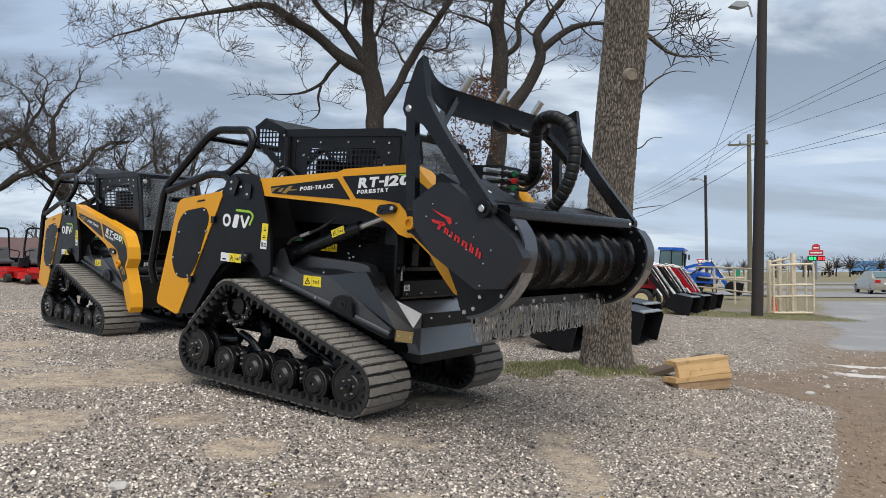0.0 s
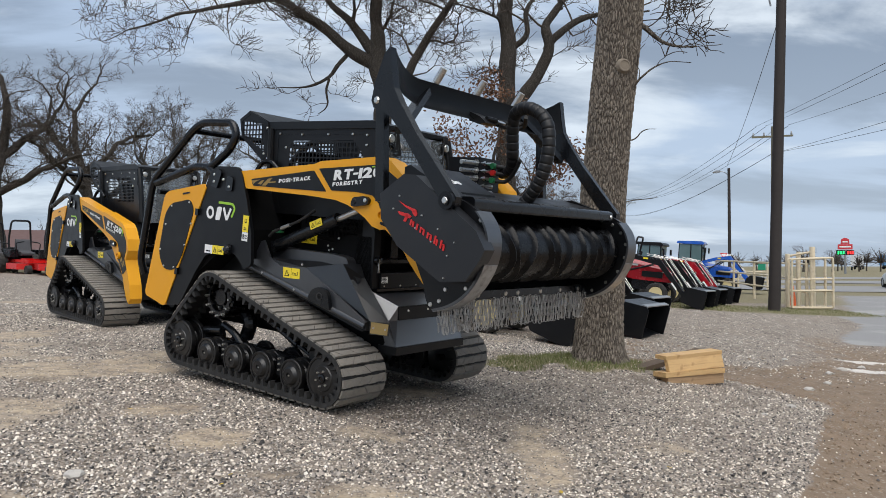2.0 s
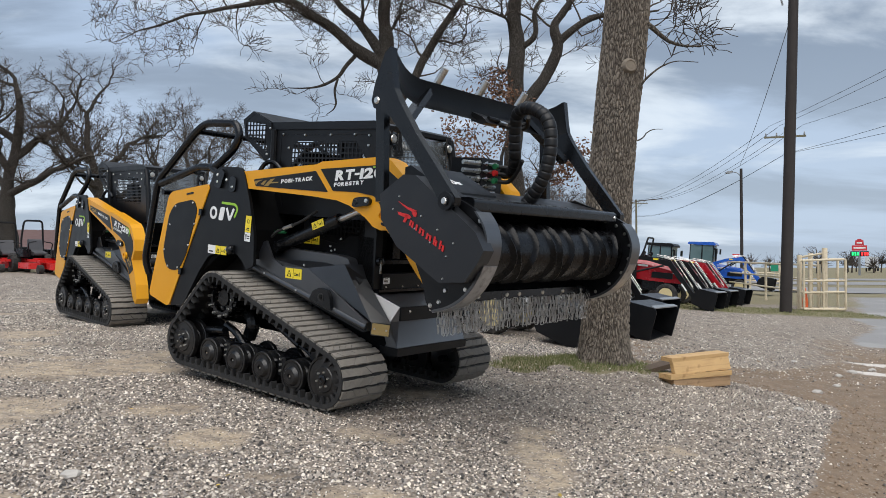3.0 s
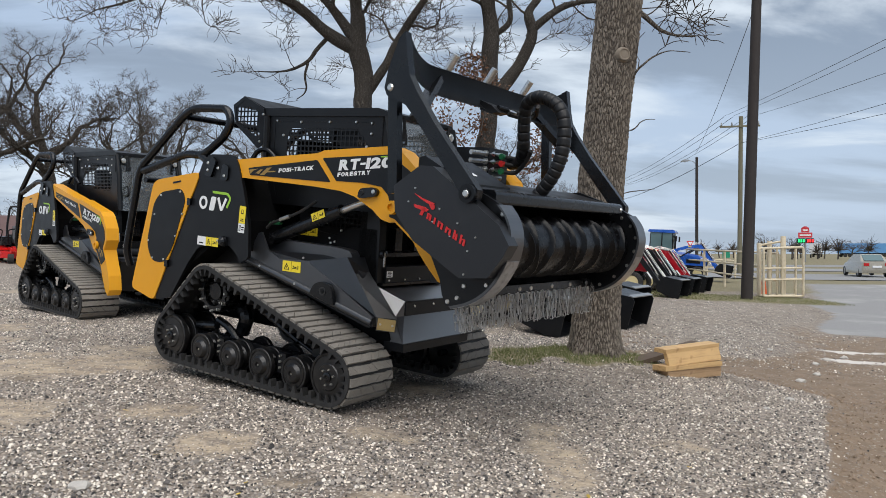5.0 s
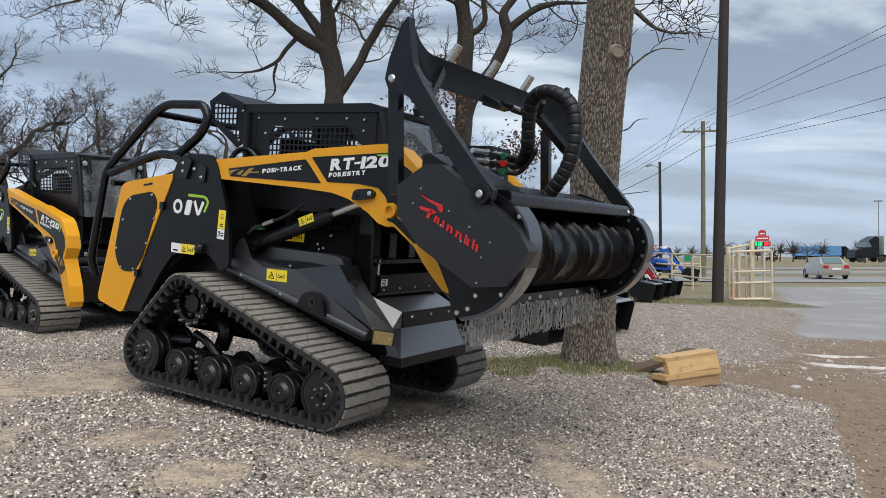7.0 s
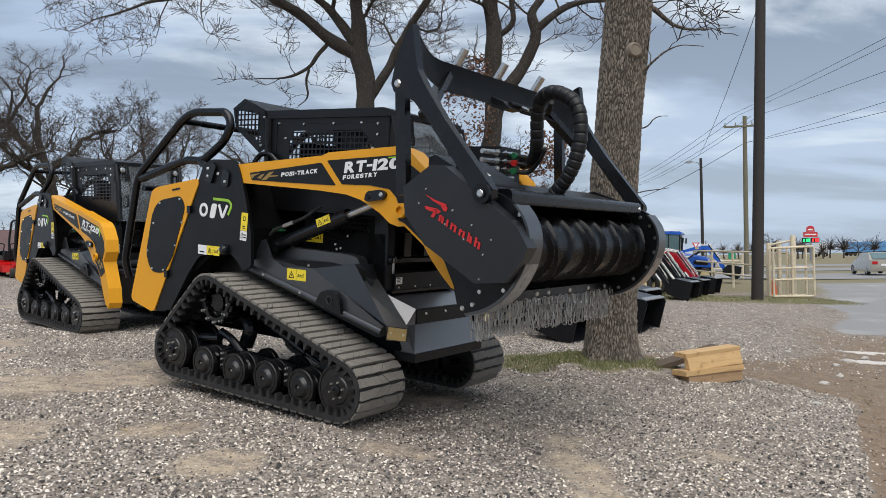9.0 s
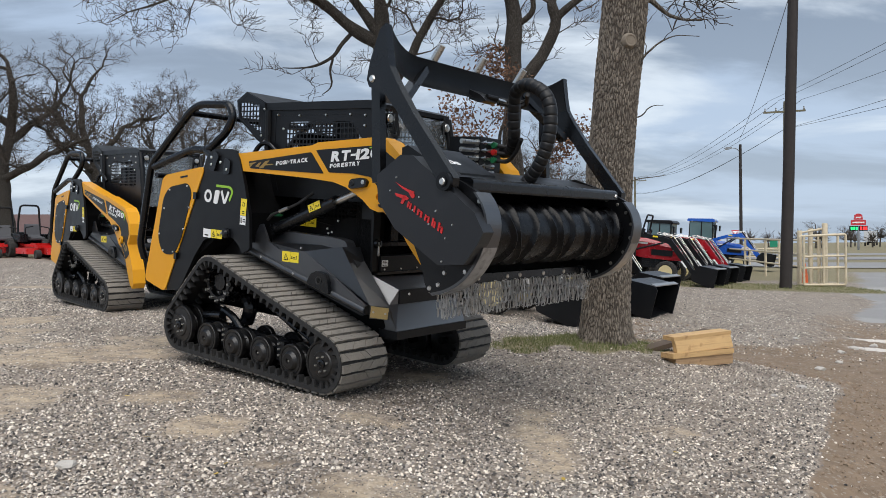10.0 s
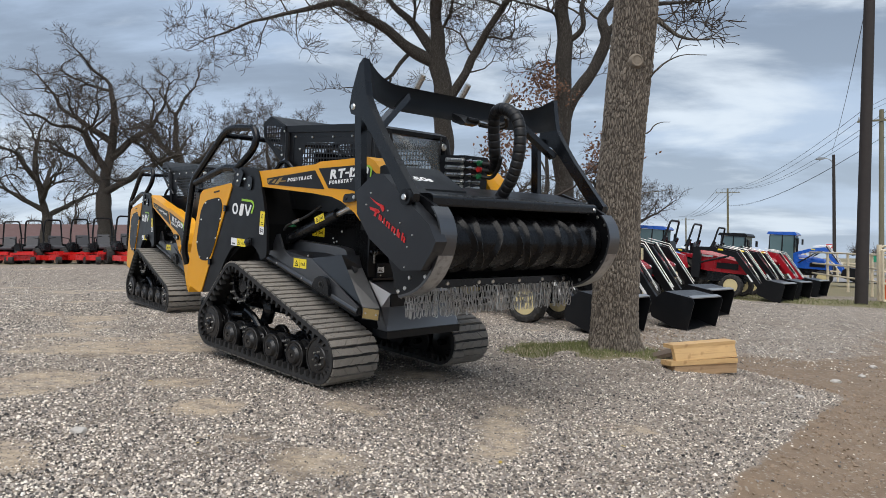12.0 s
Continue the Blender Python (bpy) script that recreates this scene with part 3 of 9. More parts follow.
def track_unit(parent, side):
    """One track: belt, idlers, bogie wheels, sprocket and frame. side -1: y from -0.95 to -0.47."""
    y_out, y_in = 0.95 * side, 0.47 * side
    pts, nrm = belt_outline(0.0415)
    k = len(pts)
    bm = bmesh.new()
    rings = []
    for (x, z), (nx, nz) in zip(pts, nrm):
        rings.append([bm.verts.new((x + nx * h, y, z + nz * h)) for h, y in ((-0.014, y_out), (-0.014, y_in), (-0.046, y_in), (-0.046, y_out))])
    for i in range(k):
        a, b = rings[i], rings[(i + 1) % k]
        for j in range(4):
            bm.faces.new((a[j], a[(j + 1) % 4], b[(j + 1) % 4], b[j]))
    belt = part("track_belt", bm, M_RUBBER, parent, "black rubber track belt")
    bm = bmesh.new()
    rnd = random.Random(4)
    for i in range(0, k - 1, 2):
        j = (i + 2) % k
        q = tuple(pts[i][c] * 0.23 + pts[j][c] * 0.77 for c in (0, 1))
        y, lean = y_out - side * 0.010, 1 if (i // 2) % 2 else -1
        while abs(y - y_in) > 0.03:
            w = min(rnd.uniform(0.050, 0.095), abs(y - y_in))
            last = abs(y - y_in) - w < 0.03
            z = y_in if last else y - side * w
            s0 = 0.0 if y == y_out - side * 0.010 else 0.026 * lean
            s1 = 0.0 if last else -0.026 * lean
            drop = rnd.uniform(-0.0015, 0.001)
            slip = rnd.uniform(-0.003, 0.003)
            ahead = (nrm[i][1] * slip, -nrm[i][0] * slip)
            tread_block(bm, (pts[i][0] + ahead[0], pts[i][1] + ahead[1]), (q[0] + ahead[0], q[1] + ahead[1]), nrm[i], nrm[j], (y - side * 0.0015 + s0, y - side * 0.0015 - s0), (z + side * 0.0015 - s1, z + side * 0.0015 + s1), -0.016, 0.004 + drop)
            y = z
    part("tread", bm, M_TREAD, belt, "dusty grey-brown tread bars with worn sipes")
    bm = bmesh.new()
    for i in range(0, k - 1, 2):
        j = (i + 1) % k
        for a, b in ((y_out - side * 0.004, y_out - side * 0.06), (y_out - side * 0.20, y_out - side * 0.25), (y_in + side * 0.06, y_in)):
            belt_bar(bm, (pts[i][0], pts[i][1]), (pts[j][0], pts[j][1]), nrm[i], nrm[j], a, b, -0.044, -0.098, 0.62)
    tagged(part("drive_lug", bm, M_RUBBER, belt), kind="stuff")
    turn = 0 if side < 0 else 180
    for dy in (0.02, 0.13, 0.34):
        y = y_out - side * dy
        for x, z, r, nb, nm in ((-1.885, 0.222, 0.178, 6, "rear_idler"), (-0.080, 0.212, 0.178, 6, "front_idler"), (-1.50, 0.172, 0.128, 1, "bogie_wheel"), (-1.14, 0.172, 0.128, 1, "bogie_wheel"), (-0.79, 0.172, 0.128, 1, "bogie_wheel"), (-0.43, 0.172, 0.128, 1, "bogie_wheel")):
            roller(r, 0.045, nb, parent, nm, pose(x, y, z, 0, 0, turn))
    # sprocket with roller pins
    bm = bmesh.new()
    ya = y_out - side * 0.10
    for y0, y1 in ((ya, ya - side * 0.014), (ya - side * 0.16, ya - side * 0.174)):
        rings = []
        for i in range(72):
            a = 6.28318 * i / 72
            wide = 0.166 + 0.016 * math.cos(a * 12)
            rings.append([bm.verts.new((-1.475 + r * math.cos(a), y, 0.645 + r * math.sin(a))) for r, y in ((wide, y0), (0.122, y0), (0.122, y1), (wide, y1))])
        for i in range(72):
            p, q = rings[i], rings[(i + 1) % 72]
            for j in range(4):
                bm.faces.new((p[j], p[(j + 1) % 4], q[(j + 1) % 4], q[j]))
    cyl(bm, (-1.475, ya - side * 0.02, 0.645), (-1.475, y_in - side * 0.15, 0.645), 0.070, None, 24)
    cyl(bm, (-1.475, ya - side * 0.06, 0.645), (-1.475, ya - side * 0.16, 0.645), 0.135, None, 24)
    spr = part("sprocket", bm, M_BLACK2, parent)
    for i in range(12):
        a = 6.28318 * i / 12
        c = (-1.475 + 0.158 * math.cos(a), 0.645 + 0.158 * math.sin(a))
        bm = bmesh.new()
        cyl(bm, (c[0], ya - side * 0.014, c[1]), (c[0], ya - side * 0.16, c[1]), 0.016, None, 10)
        pin = part("roller_pin", bm, M_BLACK2, spr, smooth=True)
        bm = bmesh.new()
        cyl(bm, (c[0], ya, c[1]), (c[0], ya + side * 0.022, c[1]), 0.013, 0.010, 6)
        part("nut", bm, M_STEEL, pin, "bright steel nut")
    for i in range(8):
        a = 6.28318 * (i + 0.5) / 8
        c = (-1.475 + 0.098 * math.cos(a), 0.645 + 0.098 * math.sin(a))
        bm = bmesh.new()
        cyl(bm, (c[0], ya - side * 0.07, c[1]), (c[0], ya - side * 0.035, c[1]), 0.010, 0.008, 6)
        part("hub_bolt", bm, M_STEEL, spr, "steel hub bolt")
    # undercarriage frame
    bm = bmesh.new()
    yc = y_out - side * 0.19
    beam(bm, (-1.9, yc, 0.25), (-0.1, yc, 0.24), 0.07, 0.08)
    for x0, x1 in ((-1.50, -1.14), (-0.79, -0.43)):
        beam(bm, (x0 - 0.05, yc + side * 0.075, 0.20), (x1 + 0.05, yc + side * 0.075, 0.20), 0.025, 0.05)
        beam(bm, (x0 - 0.05, yc - side * 0.045, 0.20), (x1 + 0.05, yc - side * 0.045, 0.20), 0.025, 0.05)
        box(bm, (x0 + x1) / 2 - 0.05, (x0 + x1) / 2 + 0.05, min(yc + side * 0.1, yc - side * 0.1), max(yc + side * 0.1, yc - side * 0.1), 0.17, 0.26)
    for x, z in ((-1.885, 0.222), (-1.5, 0.165), (-1.14, 0.165), (-0.79, 0.165), (-0.43, 0.165), (-0.085, 0.212)):
        cyl(bm, (x, y_out - side * 0.03, z), (x, y_in + side * 0.02, z), 0.03, None, 10)
    tube(bm, [(-1.70, yc + side * 0.04, 0.33), (-1.46, yc + side * 0.04, 0.36)], 0.034, 12)
    tube(bm, rounded([(-1.50, yc, 0.40), (-1.36, yc, 0.36), (-1.22, yc, 0.25)], 0.1), 0.032, 10)
    tube(bm, rounded([(-1.47, yc - side * 0.14, 0.60), (-1.30, yc - side * 0.14, 0.44), (-1.36, yc - side * 0.14, 0.30)], 0.1), 0.06, 10)
    lathe(bm, [(-0.07, 0.06), (-0.06, 0.105), (0.06, 0.105), (0.07, 0.06)], (-1.475, yc - side * 0.10, 0.645), "y", 20)
    part("track_frame", bm, M_BLACK2, parent)
    bm = bmesh.new()
    tube(bm, [(-1.20, yc - side * 0.05, 0.62), (-0.60, yc - side * 0.05, 0.36)], 0.028, 12)
    tube(bm, [(-0.62, yc - side * 0.05, 0.37), (-0.33, yc - side * 0.05, 0.26)], 0.017, 10)
    part("track_tensioner", bm, M_BLACK2, parent, smooth=True)
    # bolted link plates between the bogie wheels
    for x in (-1.32, -0.61):
        bm = bmesh.new()
        box(bm, x - 0.042, x + 0.042, min(y_out - side * 0.075, y_out - side * 0.13), max(y_out - side * 0.075, y_out - side * 0.13), 0.135, 0.285)
        soften(bm, 0.006, 1)
        plate = part("link_plate", bm, M_BLACK, parent)
        for dz in (0.175, 0.222, 0.265):
            bm = bmesh.new()
            cyl(bm, (x - 0.012, y_out - side * 0.077, dz), (x - 0.012, y_out - side * 0.060, dz), 0.012, 0.009, 6)
            part("bolt", bm, M_STEEL, plate, "bright steel bolt head")
    bm = bmesh.new()
    box(bm, -0.36, -0.29, min(yc + side * 0.05, yc - side * 0.02), max(yc + side * 0.05, yc - side * 0.02), 0.30, 0.42)
    soften(bm, 0.006, 1)
    part("idler_bracket", bm, M_BLACK, parent)


def screen(bm, poly, y, pitch=0.044, bar=0.012, thick=0.006, hole=None):
    """A steel sheet of outline poly (x, z) with a field of square holes, in the plane y. hole: the outline of the holed field."""
    xs = [p[0] for p in poly]
    zs = [p[1] for p in poly]
    x0, z0 = min(xs), min(zs)
    nx, nz = int((max(xs) - x0) / (pitch / 2)) + 1, int((max(zs) - z0) / (pitch / 2)) + 1
    hole = hole or poly
    cx, cz = sum(xs) / len(xs), sum(zs) / len(zs)
    for a, b in zip(poly, poly[1:] + poly[:1]):
        q = [a, b] + [(cx + (p[0] - cx) * 0.86, cz + (p[1] - cz) * 0.86) for p in (b, a)]
        prism(bm, q, y - 0.003, y + thick + 0.003)
    poly = [(cx + (p[0] - cx) * 0.93, cz + (p[1] - cz) * 0.93) for p in poly]
    for i in range(0, nx, 1):
        for j in range(0, nz, 1):
            a, b = x0 + i * pitch / 2, z0 + j * pitch / 2
            if not inside(a + pitch / 4, b + pitch / 4, poly):
                continue
            if i % 2 and j % 2 and inside(a + pitch / 4, b + pitch / 4, hole):
                continue
            # bars are narrower than the holes
            ax = a - (pitch / 2 - bar) / 2 * (1 if i % 2 else -1) if inside(a + pitch / 4, b + pitch / 4, hole) else a
            bx = b - (pitch / 2 - bar) / 2 * (1 if j % 2 else -1) if inside(a + pitch / 4, b + pitch / 4, hole) else b
            wx = (pitch - bar if i % 2 else bar) if inside(a + pitch / 4, b + pitch / 4, hole) else pitch / 2
            wz = (pitch - bar if j % 2 else bar) if inside(a + pitch / 4, b + pitch / 4, hole) else pitch / 2
            box(bm, ax, ax + wx, y, y + thick, bx, bx + wz)
    return bm


def bolt_heads(parent, spots, r=0.010, axis=(0, -1, 0), material=None):
    """One bright bolt head for each spot, standing out along the axis."""
    bm = bmesh.new()
    a = Vector(axis)
    cyl(bm, a * -0.002, a * 0.007, r, r * 0.7, 8)
    first = part("bolt", bm, material or M_STEEL, parent)
    first.matrix_basis = pose(*spots[0])
    for s in spots[1:]:
        share("bolt", first, parent, pose(*s))


def decal(parent, x, y, z, w, h, material, bars=(), tilt=0.0, name="warning_label", label=""):
    """A flat label on a side face looking along -y, with dark marks on it. bars: (x, z, w, h) in shares of the label."""
    bm = bmesh.new()
    box(bm, 0, w, -0.0015, 0.0, 0, h)
    d = part(name, bm, material, parent, label)
    d.matrix_basis = pose(x, y, z, 0, tilt, 0)
    if bars:
        bm = bmesh.new()
        for a, b, c, e in bars:
            box(bm, a * w, (a + c) * w, -0.0024, -0.0015, b * h, (b + e) * h)
        tagged(part("print", bm, M_BLACK2, d), kind="stuff")
    return d


WARN = ((0.10, 0.18, 0.28, 0.06), (0.12, 0.24, 0.035, 0.18), (0.16, 0.42, 0.035, 0.18), (0.205, 0.60, 0.06, 0.16), (0.28, 0.42, 0.035, 0.18), (0.325, 0.24, 0.035, 0.18), (0.225, 0.34, 0.03, 0.18), (0.49, 0.0, 0.012, 1.0), (0.56, 0.32, 0.26, 0.06), (0.58, 0.44, 0.05, 0.16), (0.68, 0.42, 0.10, 0.10), (0.84, 0.28, 0.04, 0.38))


def rounded_poly(pts, r, seg=4):
    """Rounds all corners of a closed polygon of (x, z)."""
    out = []
    k = len(pts)
    for i in range(k):
        a, b, c = Vector(pts[i - 1]), Vector(pts[i]), Vector(pts[(i + 1) % k])
        d0, d1 = a - b, c - b
        q = min(r, d0.length * 0.45, d1.length * 0.45)
        s, e = b + d0.normalized() * q, b + d1.normalized() * q
        for j in range(seg + 1):
            t = j / seg
            v = s.lerp(b, t).lerp(b.lerp(e, t), t)
            out.append((v.x, v.y))
    return out


def track_loader(m, label, drop=0.0):
    """drop: degrees by which the lift arm is lowered about its rear pivot."""
    root = thing("track_loader", m, label, "track loader", "track loaders on the lot")
    arm_root = new("lift_arms")
    arm_root.parent = root
    arm_root.matrix_basis = pose(-1.42, 0, 1.67, 0, drop, 0) @ pose(1.42, 0, -1.67)
    for side in (-1, 1):
        track_unit(root, side)
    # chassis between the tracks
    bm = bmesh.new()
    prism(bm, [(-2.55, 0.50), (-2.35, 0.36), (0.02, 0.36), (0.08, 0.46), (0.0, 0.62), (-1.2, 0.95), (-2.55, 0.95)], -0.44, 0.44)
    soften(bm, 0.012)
    part("chassis", bm, M_RECESS_SHADE, root)
    for s in (-1, 1):
        def yy(v):
            return v * s
        # sloping fender over the track, with its rail
        bm = bmesh.new()
        prism(bm, [(-1.32, 0.95), (-1.30, 0.97), (0.06, 0.64), (0.07, 0.575), (0.02, 0.56), (-1.32, 0.90)], yy(-0.655), yy(-0.44))
        soften(bm, 0.010)
        part("fender", bm, M_BLACK, root)
        bm = bmesh.new()
        tube(bm, [(-1.30, yy(-0.668), 0.930), (0.055, yy(-0.645), 0.600)], 0.026, 12)
        part("fender_rail", bm, M_SATIN, root, smooth=True)
        bolt_heads(root, [(-1.12, yy(-0.692), 0.893), (-0.72, yy(-0.686), 0.795), (-0.36, yy(-0.680), 0.708)], 0.011, (0, s, 0))
        # tool tray: side panel, pale-catching facet, front band and floor
        bm = bmesh.new()
        prism(bm, [(-1.31, 0.94), (-1.19, 1.155), (-1.155, 1.165), (-1.07, 1.028), (-0.93, 0.970), (-0.62, 0.985), (0.065, 0.640), (0.05, 0.61)], yy(-0.660), yy(-0.640))
        soften(bm, 0.004, 1)
        part("tray_side", bm, M_SATIN, root)
        bm = bmesh.new()
        vs = [bm.verts.new(p) for p in ((-0.62, yy(-0.662), 0.985), (-0.265, yy(-0.600), 1.048), (-0.245, yy(-0.585), 0.918), (0.068, yy(-0.612), 0.640))]
        for f in ((0, 1, 3), (1, 2, 3)):
            bm.faces.new([vs[i] for i in f])
        bmesh.ops.solidify(bm, geom=bm.faces[:], thickness=0.008 * s)
        part("tray_facet", bm, M_GLOSS, root, "slanted black facet that mirrors the sky")
        bm = bmesh.new()
        vs = [bm.verts.new(p) for p in ((-0.265, yy(-0.600), 1.048), (-0.235, yy(-0.43), 1.048), (-0.18, yy(-0.43), 0.94), (0.185, yy(-0.515), 0.635), (0.068, yy(-0.612), 0.640), (-0.245, yy(-0.585), 0.918), (0.185, yy(-0.515), 0.535), (0.068, yy(-0.612), 0.540))]
        for f in ((0, 1, 2, 5), (5, 2, 3, 4), (4, 3, 6, 7)):
            bm.faces.new([vs[i] for i in f])
        bmesh.ops.solidify(bm, geom=bm.faces[:], thickness=0.012 * s)
        part("tray_front", bm, M_SATIN, root)
        bm = bmesh.new()
        vs = [bm.verts.new(p) for p in ((-0.93, yy(-0.645), 0.962), (-0.62, yy(-0.645), 0.978), (-0.265, yy(-0.598), 1.043), (-0.24, yy(-0.44), 1.043), (-1.05, yy(-0.44), 1.0), (-1.10, yy(-0.645), 1.02))]
        bm.faces.new(vs)
        bmesh.ops.solidify(bm, geom=bm.faces[:], thickness=0.008)
        part("tray_floor", bm, M_SATIN, root)
        bm = bmesh.new()
        prism(bm, rounded_poly([(-1.20, 0.95), (-1.19, 1.115), (-0.43, 1.105), (-0.31, 1.090), (-0.262, 0.99), (-0.17, 0.915), (-0.17, 0.87)], 0.03), yy(-0.520), yy(-0.425))
        soften(bm, 0.016)
        part("step_shelf", bm, M_SATIN, root)
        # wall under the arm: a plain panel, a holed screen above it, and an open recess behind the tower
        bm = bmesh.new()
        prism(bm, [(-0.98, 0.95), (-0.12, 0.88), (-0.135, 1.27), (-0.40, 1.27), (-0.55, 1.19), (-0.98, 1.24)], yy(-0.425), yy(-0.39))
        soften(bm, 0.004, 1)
        part("side_wall", bm, M_RECESS_SHADE, root)
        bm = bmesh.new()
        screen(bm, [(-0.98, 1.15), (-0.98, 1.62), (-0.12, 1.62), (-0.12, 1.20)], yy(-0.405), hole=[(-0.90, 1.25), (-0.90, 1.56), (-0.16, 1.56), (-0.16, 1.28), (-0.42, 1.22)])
        part("lower_screen", bm, M_RECESS_SHADE, root, "black holed screen under the arm")
        if s < 0:
            bolt_heads(root, [(-0.62, -0.425, 1.165), (-0.605, -0.425, 1.128), (-0.565, -0.425, 1.14), (-0.86, -0.425, 1.215), (-0.50, -0.425, 1.235), (-0.66, -0.664, 1.005)], 0.011)
            bm = bmesh.new()
            tube(bm, rounded([(-1.16, -0.60, 1.20), (-1.10, -0.61, 1.245), (-0.98, -0.61, 1.285), (-0.80, -0.60, 1.35), (-0.70, -0.52, 1.45)], 0.06), 0.013, 8)
            hose = part("lift_hose", bm, M_RUBBER, root, smooth=True)
            bm = bmesh.new()
            tube(bm, [(-1.00, -0.612, 1.279), (-0.90, -0.606, 1.314)], 0.017, 8)
            part("hose_fitting", bm, M_STEEL, hose, "zinc hose fitting", smooth=True)
        # upright tower panel
        tower = rounded_poly([(-1.79, 1.72), (-1.70, 1.775), (-1.42, 1.775), (-1.36, 1.72), (-1.27, 1.50), (-1.185, 1.22), (-1.165, 0.95), (-1.27, 0.905), (-1.30, 0.96), (-1.40, 1.03), (-1.62, 1.045), (-1.80, 0.98), (-1.93, 0.83), (-2.15, 0.50), (-2.36, 0.46), (-2.32, 0.60)], 0.035)
        bm = bmesh.new()
        prism(bm, tower, yy(-0.775), yy(-0.745))
        soften(bm, 0.006, 1)
        part("tower_panel", bm, M_BLACK, root)
        bm = bmesh.new()
        prism(bm, [(-1.74, 1.70), (-1.45, 1.74), (-1.24, 1.25), (-1.24, 1.0), (-1.6, 1.06), (-2.1, 0.7), (-2.2, 0.9)], yy(-0.74), yy(-0.36))
        part("tower_body", bm, M_RECESS_SHADE, root)
        # yellow rear side door with a black screened window
        door = [(-2.46, 1.49), (-2.40, 1.53), (-1.86, 1.615), (-1.83, 1.58), (-2.36, 0.475), (-2.40, 0.455), (-2.69, 0.52), (-2.705, 0.56)]
        bm = bmesh.new()
        prism(bm, rounded_poly(door, 0.05), yy(-0.785), yy(-0.735))
        soften(bm, 0.012)
        dr = part("rear_side_door", bm, M_YELLOW, root, "amber yellow painted side door")
        bm = bmesh.new()
        win = rounded_poly([(-2.34, 1.42), (-2.05, 1.47), (-1.985, 1.38), (-2.13, 0.95), (-2.24, 0.80), (-2.42, 0.80), (-2.505, 0.95), (-2.43, 1.32)], 0.07)
        prism(bm, win, yy(-0.790), yy(-0.780))
        soften(bm, 0.003, 1)
        grille = part("door_grille", bm, M_BLACK, dr, "black perforated door grille")
        if s < 0:
            bolt_heads(grille, [(-2.33, -0.790, 1.395), (-2.06, -0.790, 1.44), (-2.02, -0.790, 1.25), (-2.10, -0.790, 1.05), (-2.25, -0.790, 0.83), (-2.41, -0.790, 0.83), (-2.48, -0.790, 0.98), (-2.41, -0.790, 1.22)], 0.011)
            for x, z in ((-1.93, 1.36), (-2.20, 0.80)):
                bm = bmesh.new()
                box(bm, x - 0.02, x + 0.02, -0.80, -0.78, z - 0.03, z + 0.03)
                part("hinge", bm, M_BLACK2, dr)
            decal(dr, -2.17, -0.7865, 1.505, 0.11, 0.016, M_BLACK2, tilt=-9, name="door_lettering")
        # tail corner of the hood
        bm = bmesh.new()
        prism(bm, [(-2.75, 0.62), (-2.60, 0.50), (-2.40, 0.47), (-2.30, 0.52), (-1.84, 1.50), (-2.45, 1.44), (-2.60, 1.20)], yy(-0.735), yy(-0.52))
        part("rear_corner", bm, M_BLACK, root)
        # tube guard
        bm = bmesh.new()
        p = [(-2.93, yy(-0.66), 0.70), (-2.95, yy(-0.70), 0.84), (-2.80, yy(-0.70), 1.62), (-2.20, yy(-0.69), 2.11), (-2.06, yy(-0.69), 2.175), (-1.66, yy(-0.66), 2.17), (-1.60, yy(-0.66), 2.06), (-1.66, yy(-0.68), 1.93), (-1.90, yy(-0.70), 1.76), (-2.10, yy(-0.70), 1.78), (-2.74, yy(-0.70), 1.60)]
        tube(bm, rounded(p, 0.10), 0.035, 12)
        tube(bm, rounded([(-1.92, yy(-0.70), 1.765), (-1.80, yy(-0.71), 1.71), (-1.70, yy(-0.74), 1.665)], 0.05), 0.035, 12)
        part("guard_tube", bm, M_BLACK2, root, "black bent steel guard tube", smooth=True)
        bm = bmesh.new()
        prism(bm, rounded_poly([(-1.74, 1.60), (-1.66, 1.58), (-1.60, 1.72), (-1.66, 1.76)], 0.02), yy(-0.80), yy(-0.77))
        prism(bm, rounded_poly([(-1.55, 1.56), (-1.46, 1.56), (-1.45, 1.68), (-1.53, 1.70)], 0.03), yy(-0.79), yy(-0.77))
        part("mount_lug", bm, M_BLACK2, root)
        # lift arm
        bm = bmesh.new()
        arm = [(-1.45, 1.735), (-1.32, 1.745), (-0.485, 1.813), (-0.42, 1.836), (0.21, 1.879), (0.30, 1.848), (0.435, 1.735), (0.50, 1.60), (0.47, 1.46), (0.56, 1.36), (0.70, 1.20), (0.78, 1.04), (0.76, 0.96), (0.685, 0.985), (0.61, 1.055), (0.525, 1.145), (0.455, 1.235), (0.285, 1.355), (0.235, 1.345), (0.16, 1.365), (0.08, 1.425), (-0.02, 1.474), (-0.10, 1.51), (-0.235, 1.543), (-0.51, 1.563), (-1.23, 1.592), (-1.45, 1.60)]
        prism(bm, arm, yy(-0.76), yy(-0.60))
        soften(bm, 0.016)
        part("lift_arm", bm, M_YELLOW, arm_root, "amber yellow lift arm with black graphics")
        bm = bmesh.new()
        prism(bm, rounded_poly([(-1.24, 1.676), (-0.485, 1.762), (-0.335, 1.602), (-1.215, 1.620)], 0.012), yy(-0.7635), yy(-0.7605))
        part("arm_graphic", bm, M_BLACK, arm_root, "black printed arm panel")
        bm = bmesh.new()
